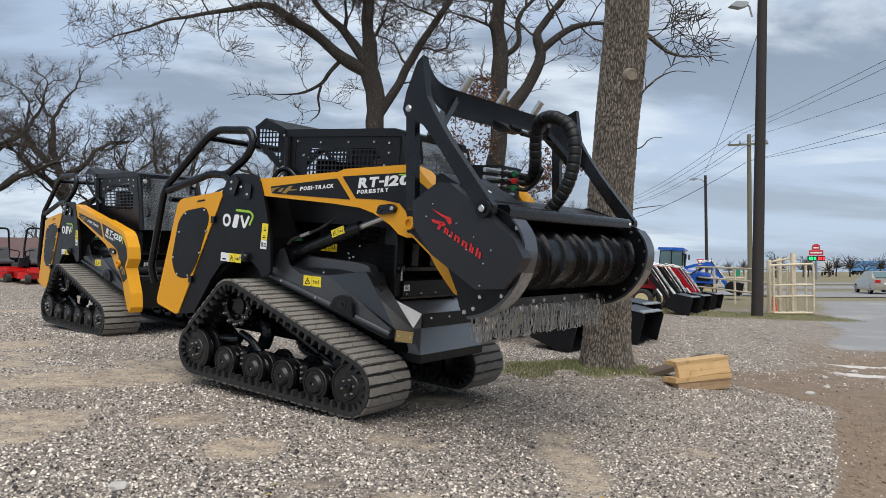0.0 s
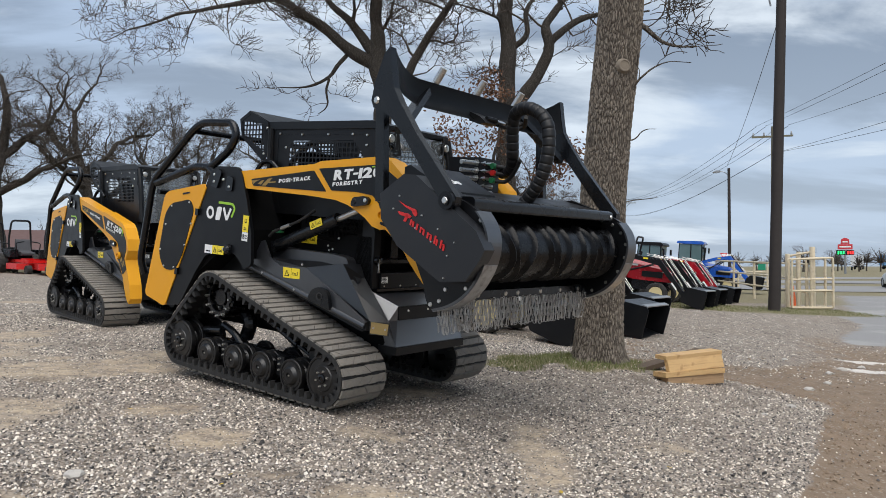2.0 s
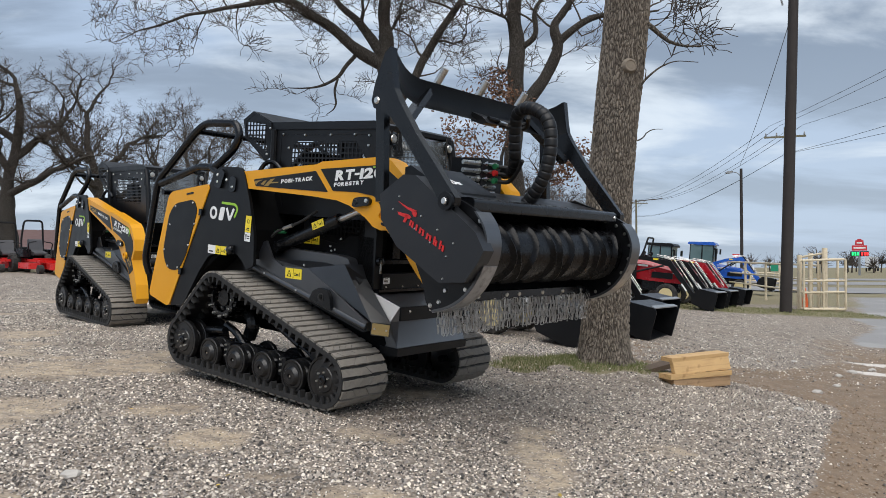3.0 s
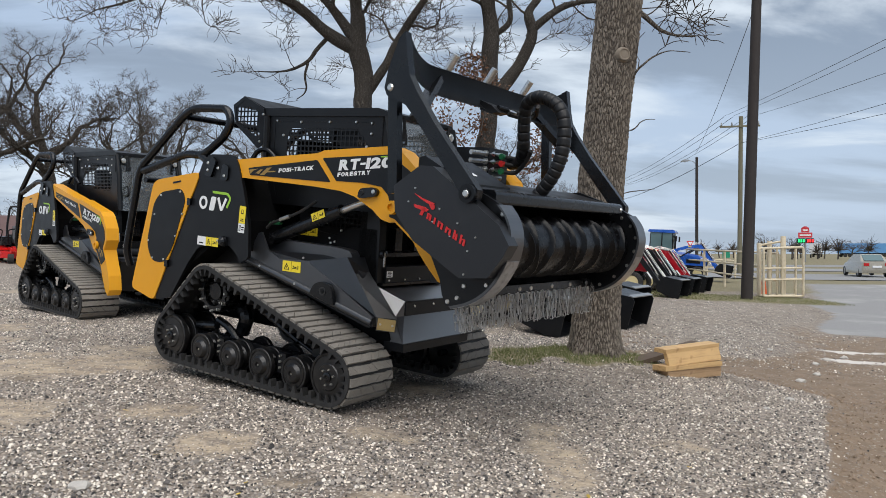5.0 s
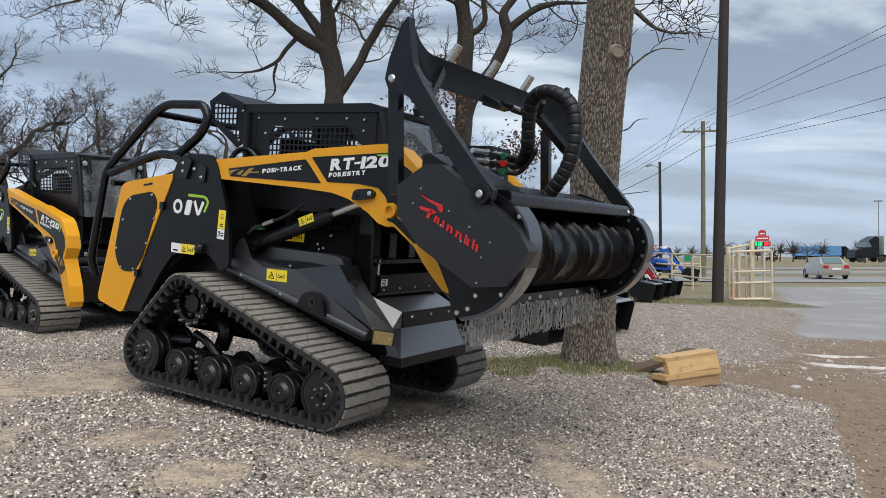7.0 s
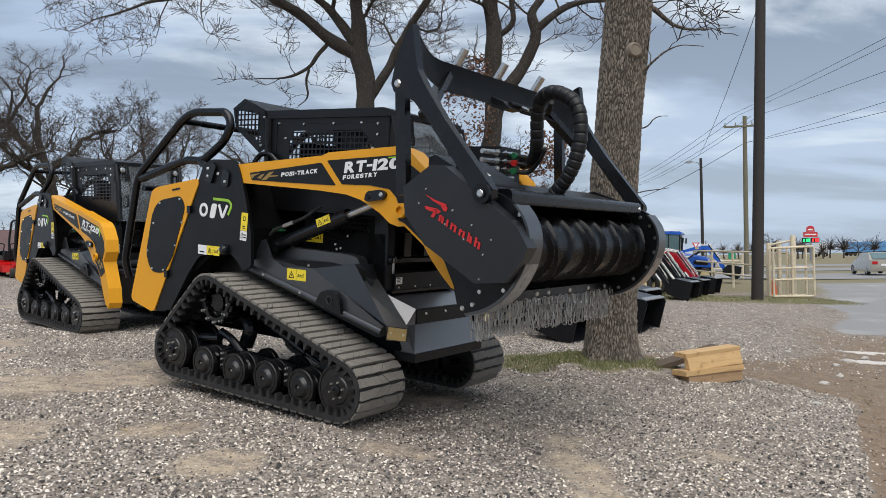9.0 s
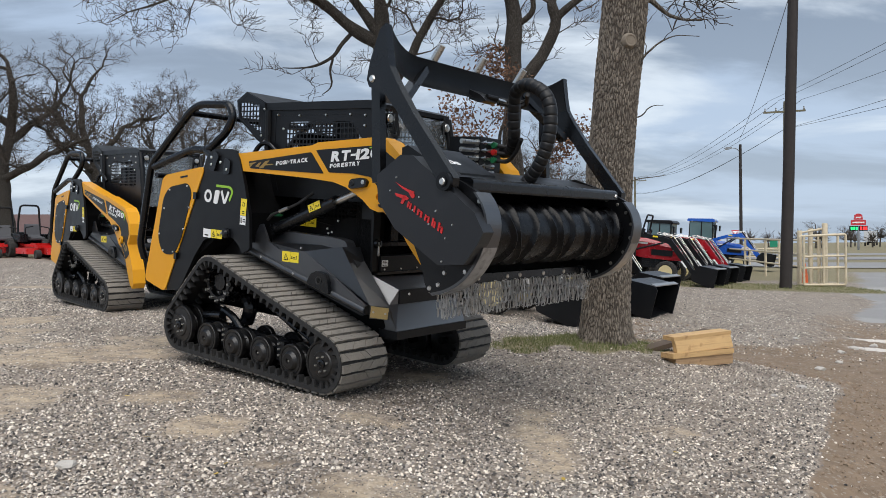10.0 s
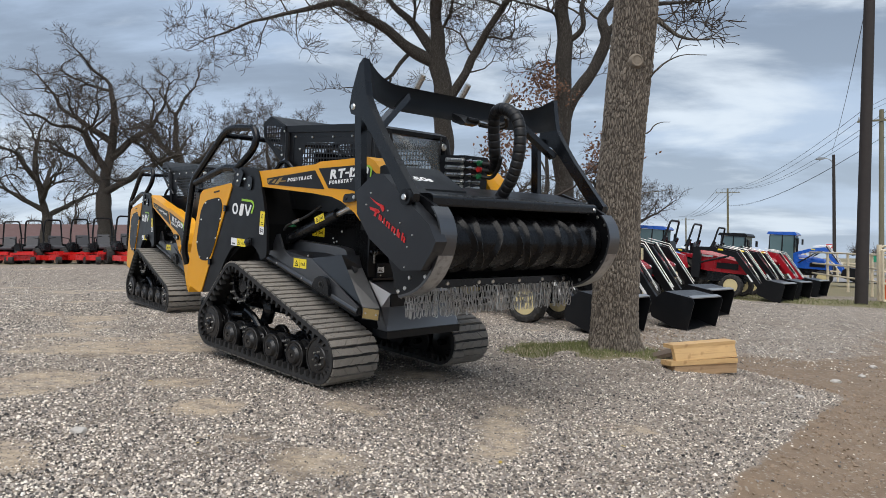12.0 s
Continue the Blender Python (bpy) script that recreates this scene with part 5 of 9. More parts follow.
def forestry_mulcher(m):
    root = thing("forestry_mulcher", m, "black drum mulcher head with guard frame and hanging chains", "mulcher")
    for s in (-1, 1):
        # inner side plate and the curved wear skid on its front edge
        plate = [(0.62, 1.66), (0.80, 1.69), (1.16, 1.58), (1.29, 1.52), (1.35, 1.45), (1.385, 1.36), (1.375, 1.26), (1.355, 1.17), (1.30, 1.07), (1.22, 0.975), (1.11, 0.91), (0.99, 0.875), (0.94, 0.88), (0.905, 0.94), (0.88, 1.03), (0.80, 1.17), (0.66, 1.30)]
        bm = bmesh.new()
        prism(bm, plate, s * 1.03, s * 0.99)
        soften(bm, 0.005, 1)
        side = part("side_plate", bm, M_BLACK, root)
        edge = [(1.29, 1.525), (1.355, 1.455), (1.392, 1.36), (1.392, 1.27), (1.368, 1.175), (1.315, 1.07), (1.235, 0.975), (1.125, 0.905), (1.00, 0.868)]
        edge = [(q.x, q.z) for q in rounded([(x, 0, z) for x, z in edge], 0.08, 4)]
        inner = [(x - 0.016 * (1.0 if z > 1.2 else 0.8), z + (0.0 if z > 1.3 else 0.014)) for x, z in edge]
        bm = bmesh.new()
        prism(bm, edge + inner[::-1], s * 1.065, s * 0.915)
        soften(bm, 0.003, 1)
        skid = part("wear_skid", bm, M_SATIN, root, "glossy black skid edge")
        low = [(x, z) for x, z in edge if z < 1.20]
        bm = bmesh.new()
        prism(bm, [(x + 0.0015, z - 0.0015) for x, z in low] + [(x - 0.004, z + 0.004) for x, z in low[::-1]], s * 1.060, s * 0.920)
        part("worn_edge", bm, M_WORN, skid, "scratched bare steel where the paint has worn off")
        spots = [(1.065, s * 1.03, 1.015), (1.02, s * 1.03, 0.935), (1.225, s * 1.03, 1.04), (0.95, s * 1.03, 0.905), (1.30, s * 1.03, 1.47), (1.27, s * 1.03, 1.43)]
        bolt_heads(side, spots, 0.018, (0, s, 0))
        if s > 0:
            bolt_heads(side, [(1.20, 0.99, 1.50), (1.28, 0.99, 1.44), (1.33, 0.99, 1.35), (1.33, 0.99, 1.24), (1.28, 0.99, 1.12), (1.18, 0.99, 1.02), (1.06, 0.99, 0.94), (1.10, 0.99, 1.53)], 0.016, (0, -1, 0))
        # horn and arm of the guard frame
        horn = [(0.556, 2.562), (0.511, 2.523), (0.438, 2.332), (0.415, 2.215), (0.440, 2.165), (0.50, 2.15), (0.60, 2.10), (0.69, 2.01), (1.08, 1.555), (1.12, 1.535), (1.18, 1.545), (1.185, 1.60), (0.829, 1.995), (0.675, 2.194), (0.612, 2.292), (0.588, 2.39)]
        bm = bmesh.new()
        prism(bm, horn, s * 1.145, s * 1.085)
        soften(bm, 0.008)
        part("guard_arm", bm, M_BLACK2, root)
        bm = bmesh.new()
        lathe(bm, [(0.0, 0.058), (s * 0.035, 0.056), (s * 0.035, 0.03), (s * 0.045, 0.03), (s * 0.045, 0.006)], (1.125, s * 1.135, 1.575), "y", 20)
        part("arm_pin", bm, M_BLACK, root, smooth=True)
        bolt_heads(root, [(1.125, s * 1.178, 1.575), (0.465, s * 1.148, 2.215)], 0.026, (0, s, 0))
        bm = bmesh.new()
        beam(bm, (0.42, s * 1.04, 2.20), (0.475, s * 1.04, 1.55), 0.055, 0.075, (1, 0, 0))
        soften(bm, 0.006)
        part("rear_post", bm, M_BLACK2, root)
        bm = bmesh.new()
        beam(bm, (0.44, s * 0.62, 2.36), (0.62, s * 1.06, 2.03), 0.05, 0.075, (1, 0, 0))
        soften(bm, 0.005)
        part("diagonal_brace", bm, M_BLACK2, root)
        bm = bmesh.new()
        prism(bm, rounded_poly([(0.45, 1.54), (0.45, 1.63), (0.60, 1.66), (0.72, 1.60), (0.70, 1.46), (0.58, 1.46)], 0.03), s * 1.02, s * 0.62)
        soften(bm, 0.01)
        part("hanger_bracket", bm, M_BLACK, root)
    # belt cover on the drive side
    cover = [(0.547, 1.597), (0.745, 1.731), (0.846, 1.728), (1.35, 1.402), (1.423, 1.294), (1.389, 1.225), (1.296, 1.094), (1.096, 1.071), (0.728, 1.264), (0.57, 1.432)]
    bm = bmesh.new()
    prism(bm, cover, -1.14, -1.035)
    soften(bm, 0.012)
    cov = part("belt_cover", bm, M_COVER, root, "black belt cover with red lettering shapes")
    bolt_heads(cov, [(x, -1.14, z) for x, z in ((0.676, 1.504), (0.723, 1.589), (0.921, 1.473), (1.06, 1.396), (0.874, 1.391), (1.011, 1.313), (1.193, 1.322), (1.145, 1.237), (1.128, 1.097))], 0.0075)
    bm = bmesh.new()
    prism(bm, [(0.72, 1.69), (0.86, 1.735), (1.10, 1.60), (1.18, 1.52), (1.34, 1.46), (1.30, 1.40), (1.0, 1.55)], -1.03, -0.90)
    part("cover_lip", bm, M_BLACK, root)
    # red logo as plain slanted strokes
    bm = bmesh.new()
    def at(u, v):
        return (0.745 + 0.894 * u + 0.02 * v, 1.452 - 0.447 * u + v)
    def stroke(pts):
        prism(bm, [at(u, v) for u, v in pts], -1.1455, -1.1415)
    stroke([(-0.030, 0.092), (0.05, 0.098), (0.150, 0.118), (0.120, 0.092), (0.04, 0.086)])
    stroke(rounded_poly([(0.100, 0.088), (0.148, 0.112), (0.156, 0.090), (0.135, 0.068)], 0.012))
    stroke([(-0.03, 0.025), (0.075, 0.058), (0.105, 0.055), (0.085, 0.034), (-0.015, 0.012)])
    stroke([(0.028, -0.010), (0.052, -0.006), (0.082, 0.055), (0.058, 0.052)])
    u = 0.090
    for w, h in ((0.040, 0.038), (0.015, 0.040), (0.048, 0.038), (0.048, 0.038), (0.036, 0.052), (0.044, 0.054)):
        stroke([(u, -0.004), (u + 0.015, -0.002), (u + 0.024, h), (u + 0.009, h - 0.002)])
        if w > 0.02:
            stroke([(u + 0.012, 0.022), (u + w - 0.004, 0.032), (u + w, 0.040), (u + 0.018, 0.032)])
            stroke([(u + w - 0.018, -0.004), (u + w - 0.002, -0.002), (u + w + 0.004, 0.036), (u + w - 0.011, 0.036)])
        u += w + 0.020
    part("cover_logo", bm, M_RED, cov, "red slanted logo strokes")
    # housing
    bm = bmesh.new()
    prism(bm, [(0.65, 1.50), (0.66, 1.62), (0.74, 1.68), (1.10, 1.605), (1.10, 1.56), (0.97, 1.53), (0.87, 1.42), (0.84, 1.20), (0.92, 1.02), (0.96, 0.96), (0.94, 0.93), (0.89, 1.0), (0.81, 1.15), (0.70, 1.28)], -0.985, 0.985)
    soften(bm, 0.006, 1)
    part("housing", bm, M_BLACK, root)
    bm = bmesh.new()
    prism(bm, rounded_poly([(1.07, 1.525), (1.07, 1.61), (1.20, 1.612), (1.225, 1.595), (1.225, 1.525)], 0.015), -1.0, 0.93)
    soften(bm, 0.004, 1)
    bar = part("front_crossbar", bm, M_BLACK2, root)
    bolt_heads(bar, [(1.226, 0.90, 1.565)], 0.018, (1, 0, 0))
    bm = bmesh.new()
    prism(bm, [(0.60, 1.62), (0.60, 1.79), (0.65, 1.805), (0.97, 1.645), (0.97, 1.60)], -0.97, -0.42)
    soften(bm, 0.008)
    hp = part("hood_panel", bm, M_BLACK, root)
    face = Matrix(((0, -0.894, 0.447, 0.86), (1, 0, 0, -0.90), (0, 0.447, 0.894, 1.7025), (0, 0, 0, 1)))
    word("head_number", "450s", 0.085, M_WHITE, hp, face, "white model number", width=0.24)
    bm = bmesh.new()
    prism(bm, [(0.96, 0.925), (0.96, 0.985), (1.025, 0.985), (1.03, 0.925)], -0.99, 0.93)
    soften(bm, 0.004, 1)
    beam_p = part("chain_beam", bm, M_BLACK2, root)
    bolt_heads(beam_p, [(1.028, y, 0.957) for y in (-0.62, -0.28, -0.12, 0.20, 0.50, 0.80)], 0.020, (1, 0, 0))
    # rotor drum with helical ribs and cutter teeth
    bm = bmesh.new()
    lathe(bm, [(-0.97, 0.10), (-0.96, 0.192), (0.95, 0.192), (0.96, 0.10)], (1.10, 0, 1.265), "y", 48)
    rotor = part("rotor_drum", bm, M_FILM, root, "glossy black rotor drum", smooth=True)
    for k in range(11):
        y0 = -0.86 + k * 0.170
        bm = bmesh.new()
        rings = []
        for i in range(48):
            a = 6.28318 * i / 48
            y = y0 + 0.055 * math.sin(a + k * 1.9) + 0.022 * math.sin(3 * a + k * 2.3)
            ring = []
            for dy, r in ((-0.060, 0.186), (-0.030, 0.196), (-0.010, 0.210), (-0.004, 0.216), (0.006, 0.214), (0.034, 0.190)):
                ring.append(bm.verts.new((1.10 + r * math.cos(a), y + dy, 1.265 + r * math.sin(a))))
            rings.append(ring)
        for i in range(48):
            p, q = rings[i], rings[(i + 1) % 48]
            for j in range(5):
                bm.faces.new((p[j], p[j + 1], q[j + 1], q[j]))
        part("helical_rib", bm, M_FILM, rotor, smooth=True)
    # upper blade of the guard frame, flaring up to the horns
    bm = bmesh.new()
    rows = []
    for i in range(41):
        y = -1.085 + 2.17 * i / 40
        f = max(0.0, (abs(y) - 0.72) / 0.365) ** 2
        sec = [(0.475 + 0.075 * f, 2.43 + 0.13 * f), (0.465 + 0.10 * f, 2.37 + 0.10 * f), (0.475 + 0.105 * f, 2.31 + 0.08 * f), (0.505 + 0.09 * f, 2.255 + 0.075 * f), (0.55 + 0.06 * f, 2.222 + 0.06 * f)]
        rows.append([bm.verts.new((x, y, z)) for x, z in sec])
    for a, b in zip(rows, rows[1:]):
        for j in range(4):
            bm.faces.new((a[j], a[j + 1], b[j + 1], b[j]))
    bmesh.ops.solidify(bm, geom=bm.faces[:], thickness=0.022)
    part("guard_blade", bm, M_BLACK, root, "curved black guard blade", smooth=True)
    for y in (-0.55, -0.04, 0.50):
        bm = bmesh.new()
        tube(bm, [(0.375, y + 0.02, 2.33), (0.510, y + 0.035, 2.545)], 0.028, 18)
        part("guide_tube", bm, M_STEEL, root, "zinc plated steel tube", smooth=True)
    bm = bmesh.new()
    prism(bm, [(0.50, 2.22), (0.50, 2.29), (0.60, 2.25), (0.66, 2.20), (0.60, 2.19)], -0.16, -0.02)
    tube(bm, [(0.62, -0.10, 2.24), (0.64, 0.0, 2.235)], 0.02, 8)
    part("hose_bracket", bm, M_BLACK, root)
    bm = bmesh.new()
    tube(bm, [(0.645, 0.0, 2.225), (0.65, 0.09, 2.222)], 0.021, 8)
    part("hose_fitting", bm, M_STEEL, root, "zinc hose fitting")
    # wrapped hydraulic hose
    path = rounded([(0.52, 0.30, 1.86), (0.64, 0.26, 1.87), (0.72, 0.15, 1.97), (0.73, 0.10, 2.17), (0.78, 0.04, 2.31), (0.93, -0.01, 2.335), (1.12, -0.04, 2.24), (1.165, -0.05, 2.02), (1.12, -0.06, 1.78), (0.95, -0.04, 1.58)], 0.16, 8)
    dense, radii = [], []
    for a, b in zip(path, path[1:]):
        k = max(1, int((b - a).length / 0.007))
        for i in range(k):
            dense.append(a.lerp(b, i / k))
    radii = [0.050 if i % 7 else 0.0445 for i in range(len(dense))]
    bm = bmesh.new()
    tube(bm, dense, 0.047, 12, radii)
    part("wrapped_hose", bm, M_HOSE, root, "thick spiral-wrapped black hose", smooth=True)
    for dz in (0.0, -0.028):
        bm = bmesh.new()
        tube(bm, rounded([(0.645, 0.02, 2.235 + dz), (0.66, 0.25, 2.23 + dz), (0.74, 0.26, 2.25 + dz), (0.82, 0.14, 2.28)], 0.1), 0.017, 8)
        part("guard_hose", bm, M_RUBBER, root, smooth=True)
    for i, z in enumerate((1.905, 1.85, 1.79)):
        bm = bmesh.new()
        tube(bm, rounded([(0.52, 0.20, z), (0.60, 0.26, z - 0.01), (0.70, 0.22, 1.86), (0.78, 0.16, 1.95)], 0.08), 0.017, 8)
        part("feed_hose", bm, M_RUBBER, root, smooth=True)
        bm = bmesh.new()
        lathe(bm, [(0, 0.024), (0.035, 0.024)], (0.515, 0.17, z), "y", 10)
        part("coupling_cap", bm, (M_CAP, M_RED, M_CAP)[i], root, "coloured coupling cap")
    # hanging chains in two rows
    rnd = random.Random(7)
    kinds = []
    for k in range(5):
        kinds.append(part("chain", chain_mesh(4, rnd), M_CHAIN, root, "hanging steel chain", smooth=True))
    n = 0
    for row, x in enumerate((1.035, 0.985)):
        for i in range(56):
            y = -1.0 + 0.0348 * i + row * 0.013 + rnd.uniform(-0.004, 0.004)
            mt = pose(x + rnd.uniform(-0.008, 0.008), y, 0.935 + rnd.uniform(-0.012, 0.004), rnd.uniform(-5, 5), rnd.uniform(-6, 6), rnd.uniform(0, 180))
            if n < 5:
                kinds[n].matrix_basis = mt
            else:
                share("chain", kinds[n % 5], root, mt)
            n += 1
    return root


forestry_mulcher(LOADER_POSE @ pose(1.1, -1.1, 0, 0, 0, -1.5) @ pose(-1.1, 1.1, 0))


# ---- bare oak trees ----
def bark_material(name, tone):
    m = bpy.data.materials.new(name)
    m.use_nodes = True
    n, l = m.node_tree.nodes, m.node_tree.links
    b = n["Principled BSDF"]
    co = n.new("ShaderNodeTexCoord")
    mp = n.new("ShaderNodeMapping")
    mp.inputs["Scale"].default_value = (1.0, 1.0, 0.20)
    l.new(co.outputs["Object"], mp.inputs[0])
    v = n.new("ShaderNodeTexVoronoi")
    v.feature = "DISTANCE_TO_EDGE"
    v.inputs["Scale"].default_value = 46.0
    nz = n.new("ShaderNodeTexNoise")
    nz.inputs["Scale"].default_value = 9.0
    nz.inputs["Detail"].default_value = 8.0
    l.new(mp.outputs[0], nz.inputs["Vector"])
    vm = n.new("ShaderNodeVectorMath")
    vm.operation = "MULTIPLY_ADD"
    vm.inputs[1].default_value = (0.26, 0.26, 0.26)
    l.new(nz.outputs["Color"], vm.inputs[0])
    l.new(mp.outputs[0], vm.inputs[2])
    l.new(vm.outputs[0], v.inputs["Vector"])
    mr = n.new("ShaderNodeMapRange")
    mr.inputs["From Max"].default_value = 0.42
    l.new(v.outputs["Distance"], mr.inputs["Value"])
    ridge = mix_rgb(nz.outputs["Fac"], tuple(c * tone for c in (0.25, 0.215, 0.175)) + (1,), tuple(c * tone for c in (0.46, 0.41, 0.345)) + (1,), n, l)
    col = mix_rgb(mr.outputs["Result"], tuple(c * tone for c in (0.10, 0.08, 0.062)) + (1,), ridge, n, l)
    l.new(col, b.inputs["Base Color"])
    b.inputs["Roughness"].default_value = 0.95
    bp = n.new("ShaderNodeBump")
    bp.inputs["Strength"].default_value = 1.0
    bp.inputs["Distance"].default_value = 0.03
    l.new(mr.outputs["Result"], bp.inputs["Height"])
    l.new(bp.outputs["Normal"], b.inputs["Normal"])
    return m


M_BARK = bark_material("grey_oak_bark", 1.0)
M_BARK2 = bark_material("dark_oak_bark", 0.42)
M_TWIG = mat("grey_brown_twig", (0.070, 0.057, 0.047), 0.9, var=0.35, scale=3.0)
M_LEAF = mat("dead_brown_leaf", (0.15, 0.075, 0.04), 0.8, var=0.5, scale=5.0)


class Wood:
    """Gathers tapering limbs and joins them into one mesh."""

    def __init__(self):
        self.v, self.f = [], []

    def limb(self, pts, radii, n):
        base = len(self.v)
        u = None
        k = len(pts)
        for i in range(k):
            d = pts[min(i + 1, k - 1)] - pts[max(i - 1, 0)]
            d.normalize()
            u = ring_frame(d)[0] if u is None else (u - d * u.dot(d)).normalized()
            w = d.cross(u)
            for j in range(n):
                a = 6.28318 * j / n
                q = pts[i] + (u * math.cos(a) + w * math.sin(a)) * radii[i]
                self.v.append((q.x, q.y, q.z))
        for i in range(k - 1):
            for j in range(n):
                a, b = base + i * n + j, base + i * n + (j + 1) % n
                self.f.append((a, b, b + n, a + n))

    def mesh(self, name, material):
        me = bpy.data.meshes.new(name)
        me.from_pydata(self.v, [], self.f)
        me.materials.append(material)
        me.polygons.foreach_set("use_smooth", [True] * len(me.polygons))
        return me


def grow(rnd, wood, twigs, tips, p, d, length, r, level, top, droop=0.0):
    """One limb with its side limbs, crooked as an oak's are."""
    n = max(3, int(length / (0.30 if level < 2 else 0.19 if level < 3 else 0.13)))
    pts, radii = [p.copy()], [r]
    step = length / n
    kink = (0.20, 0.30, 0.36, 0.36, 0.33, 0.33)[min(level, 5)]
    lift = (0.05, 0.06, 0.08, 0.08, 0.05, 0.05)[min(level, 5)] - droop * 0.1 * (level > 2)
    for i in range(n):
        d = (d + Vector((rnd.gauss(0, kink), rnd.gauss(0, kink), rnd.gauss(0, kink * 0.8) + lift))).normalized()
        p = p + d * step
        t = (i + 1) / n
        rr = max(0.0045, (r * (1 - 0.62 * t) if level < top else r * (1 - 0.7 * t)) * rnd.uniform(0.93, 1.07))
        pts.append(p.copy())
        radii.append(rr)
        if level < top and i >= (1 if level else n // 2):
            want = (1.0, 1.05, 1.5, 1.6, 0.9)[min(level, 4)]
            while rnd.random() < want:
                want -= 1.0
                side = d.cross(Vector((rnd.gauss(0, 1), rnd.gauss(0, 1), rnd.gauss(0, 1)))).normalized()
                ang = rnd.uniform(0.6, 1.3)
                cd = (d * math.cos(ang) + side * math.sin(ang)).normalized()
                if cd.z < -0.35:
                    cd.z *= -0.4
                cl = length * rnd.uniform(0.34, 0.62) * (1 - 0.3 * t)
                grow(rnd, wood, twigs, tips, p, cd, max(0.26, cl), max(0.0065, rr * rnd.uniform(0.45, 0.7)), level + 1, top, droop)
    sides = 10 if r > 0.12 else 7 if r > 0.05 else 4 if r > 0.016 else 3
    (wood if r > 0.03 else twigs).limb(pts, radii, sides)
    if level >= top - 1:
        tips.append(p)
    if level < top:
        for k in range(2):
            side = d.cross(Vector((rnd.gauss(0, 1), rnd.gauss(0, 1), rnd.gauss(0, 1)))).normalized()
            grow(rnd, wood, twigs, tips, p, (d + side * rnd.uniform(0.4, 0.9)).normalized(), max(0.26, length * rnd.uniform(0.36, 0.58)), max(0.0065, radii[-1] * 0.85), level + 1, top, droop)


def trunk_limb(wood, path, radii, rnd):
    """A main stem through set points, crooked and of uneven girth."""
    way = []
    path = rounded(path, 0.8, 5)
    for a, b in zip(path, path[1:]):
        k = max(1, int((b - a).length / 0.16))
        way += [a.lerp(b, i / k) for i in range(k)]
    way.append(path[-1])
    k = len(way)
    rr, pts = [], []
    o = Vector((rnd.uniform(0, 50), rnd.uniform(0, 50), rnd.uniform(0, 50)))
    for i in range(k):
        t = i / (k - 1)
        j = t * (len(radii) - 1)
        a = min(int(j), len(radii) - 2)
        r = radii[a] + (radii[a + 1] - radii[a]) * (j - a)
        q = way[i] * 1.3 + o
        w = min(1.0, i / 6.0) * min(0.13, 0.05 + 0.25 * (0.25 - min(0.25, r)))
        pts.append(way[i] + Vector((noise.noise(q), noise.noise(q + Vector((9, 0, 0))), noise.noise(q + Vector((0, 9, 0))) * 0.6)) * w * 1.6)
        rr.append(r * (1 + 0.13 * noise.noise(way[i] * 3.1 + o)))
    wood.limb(pts, rr, 14)
    return pts


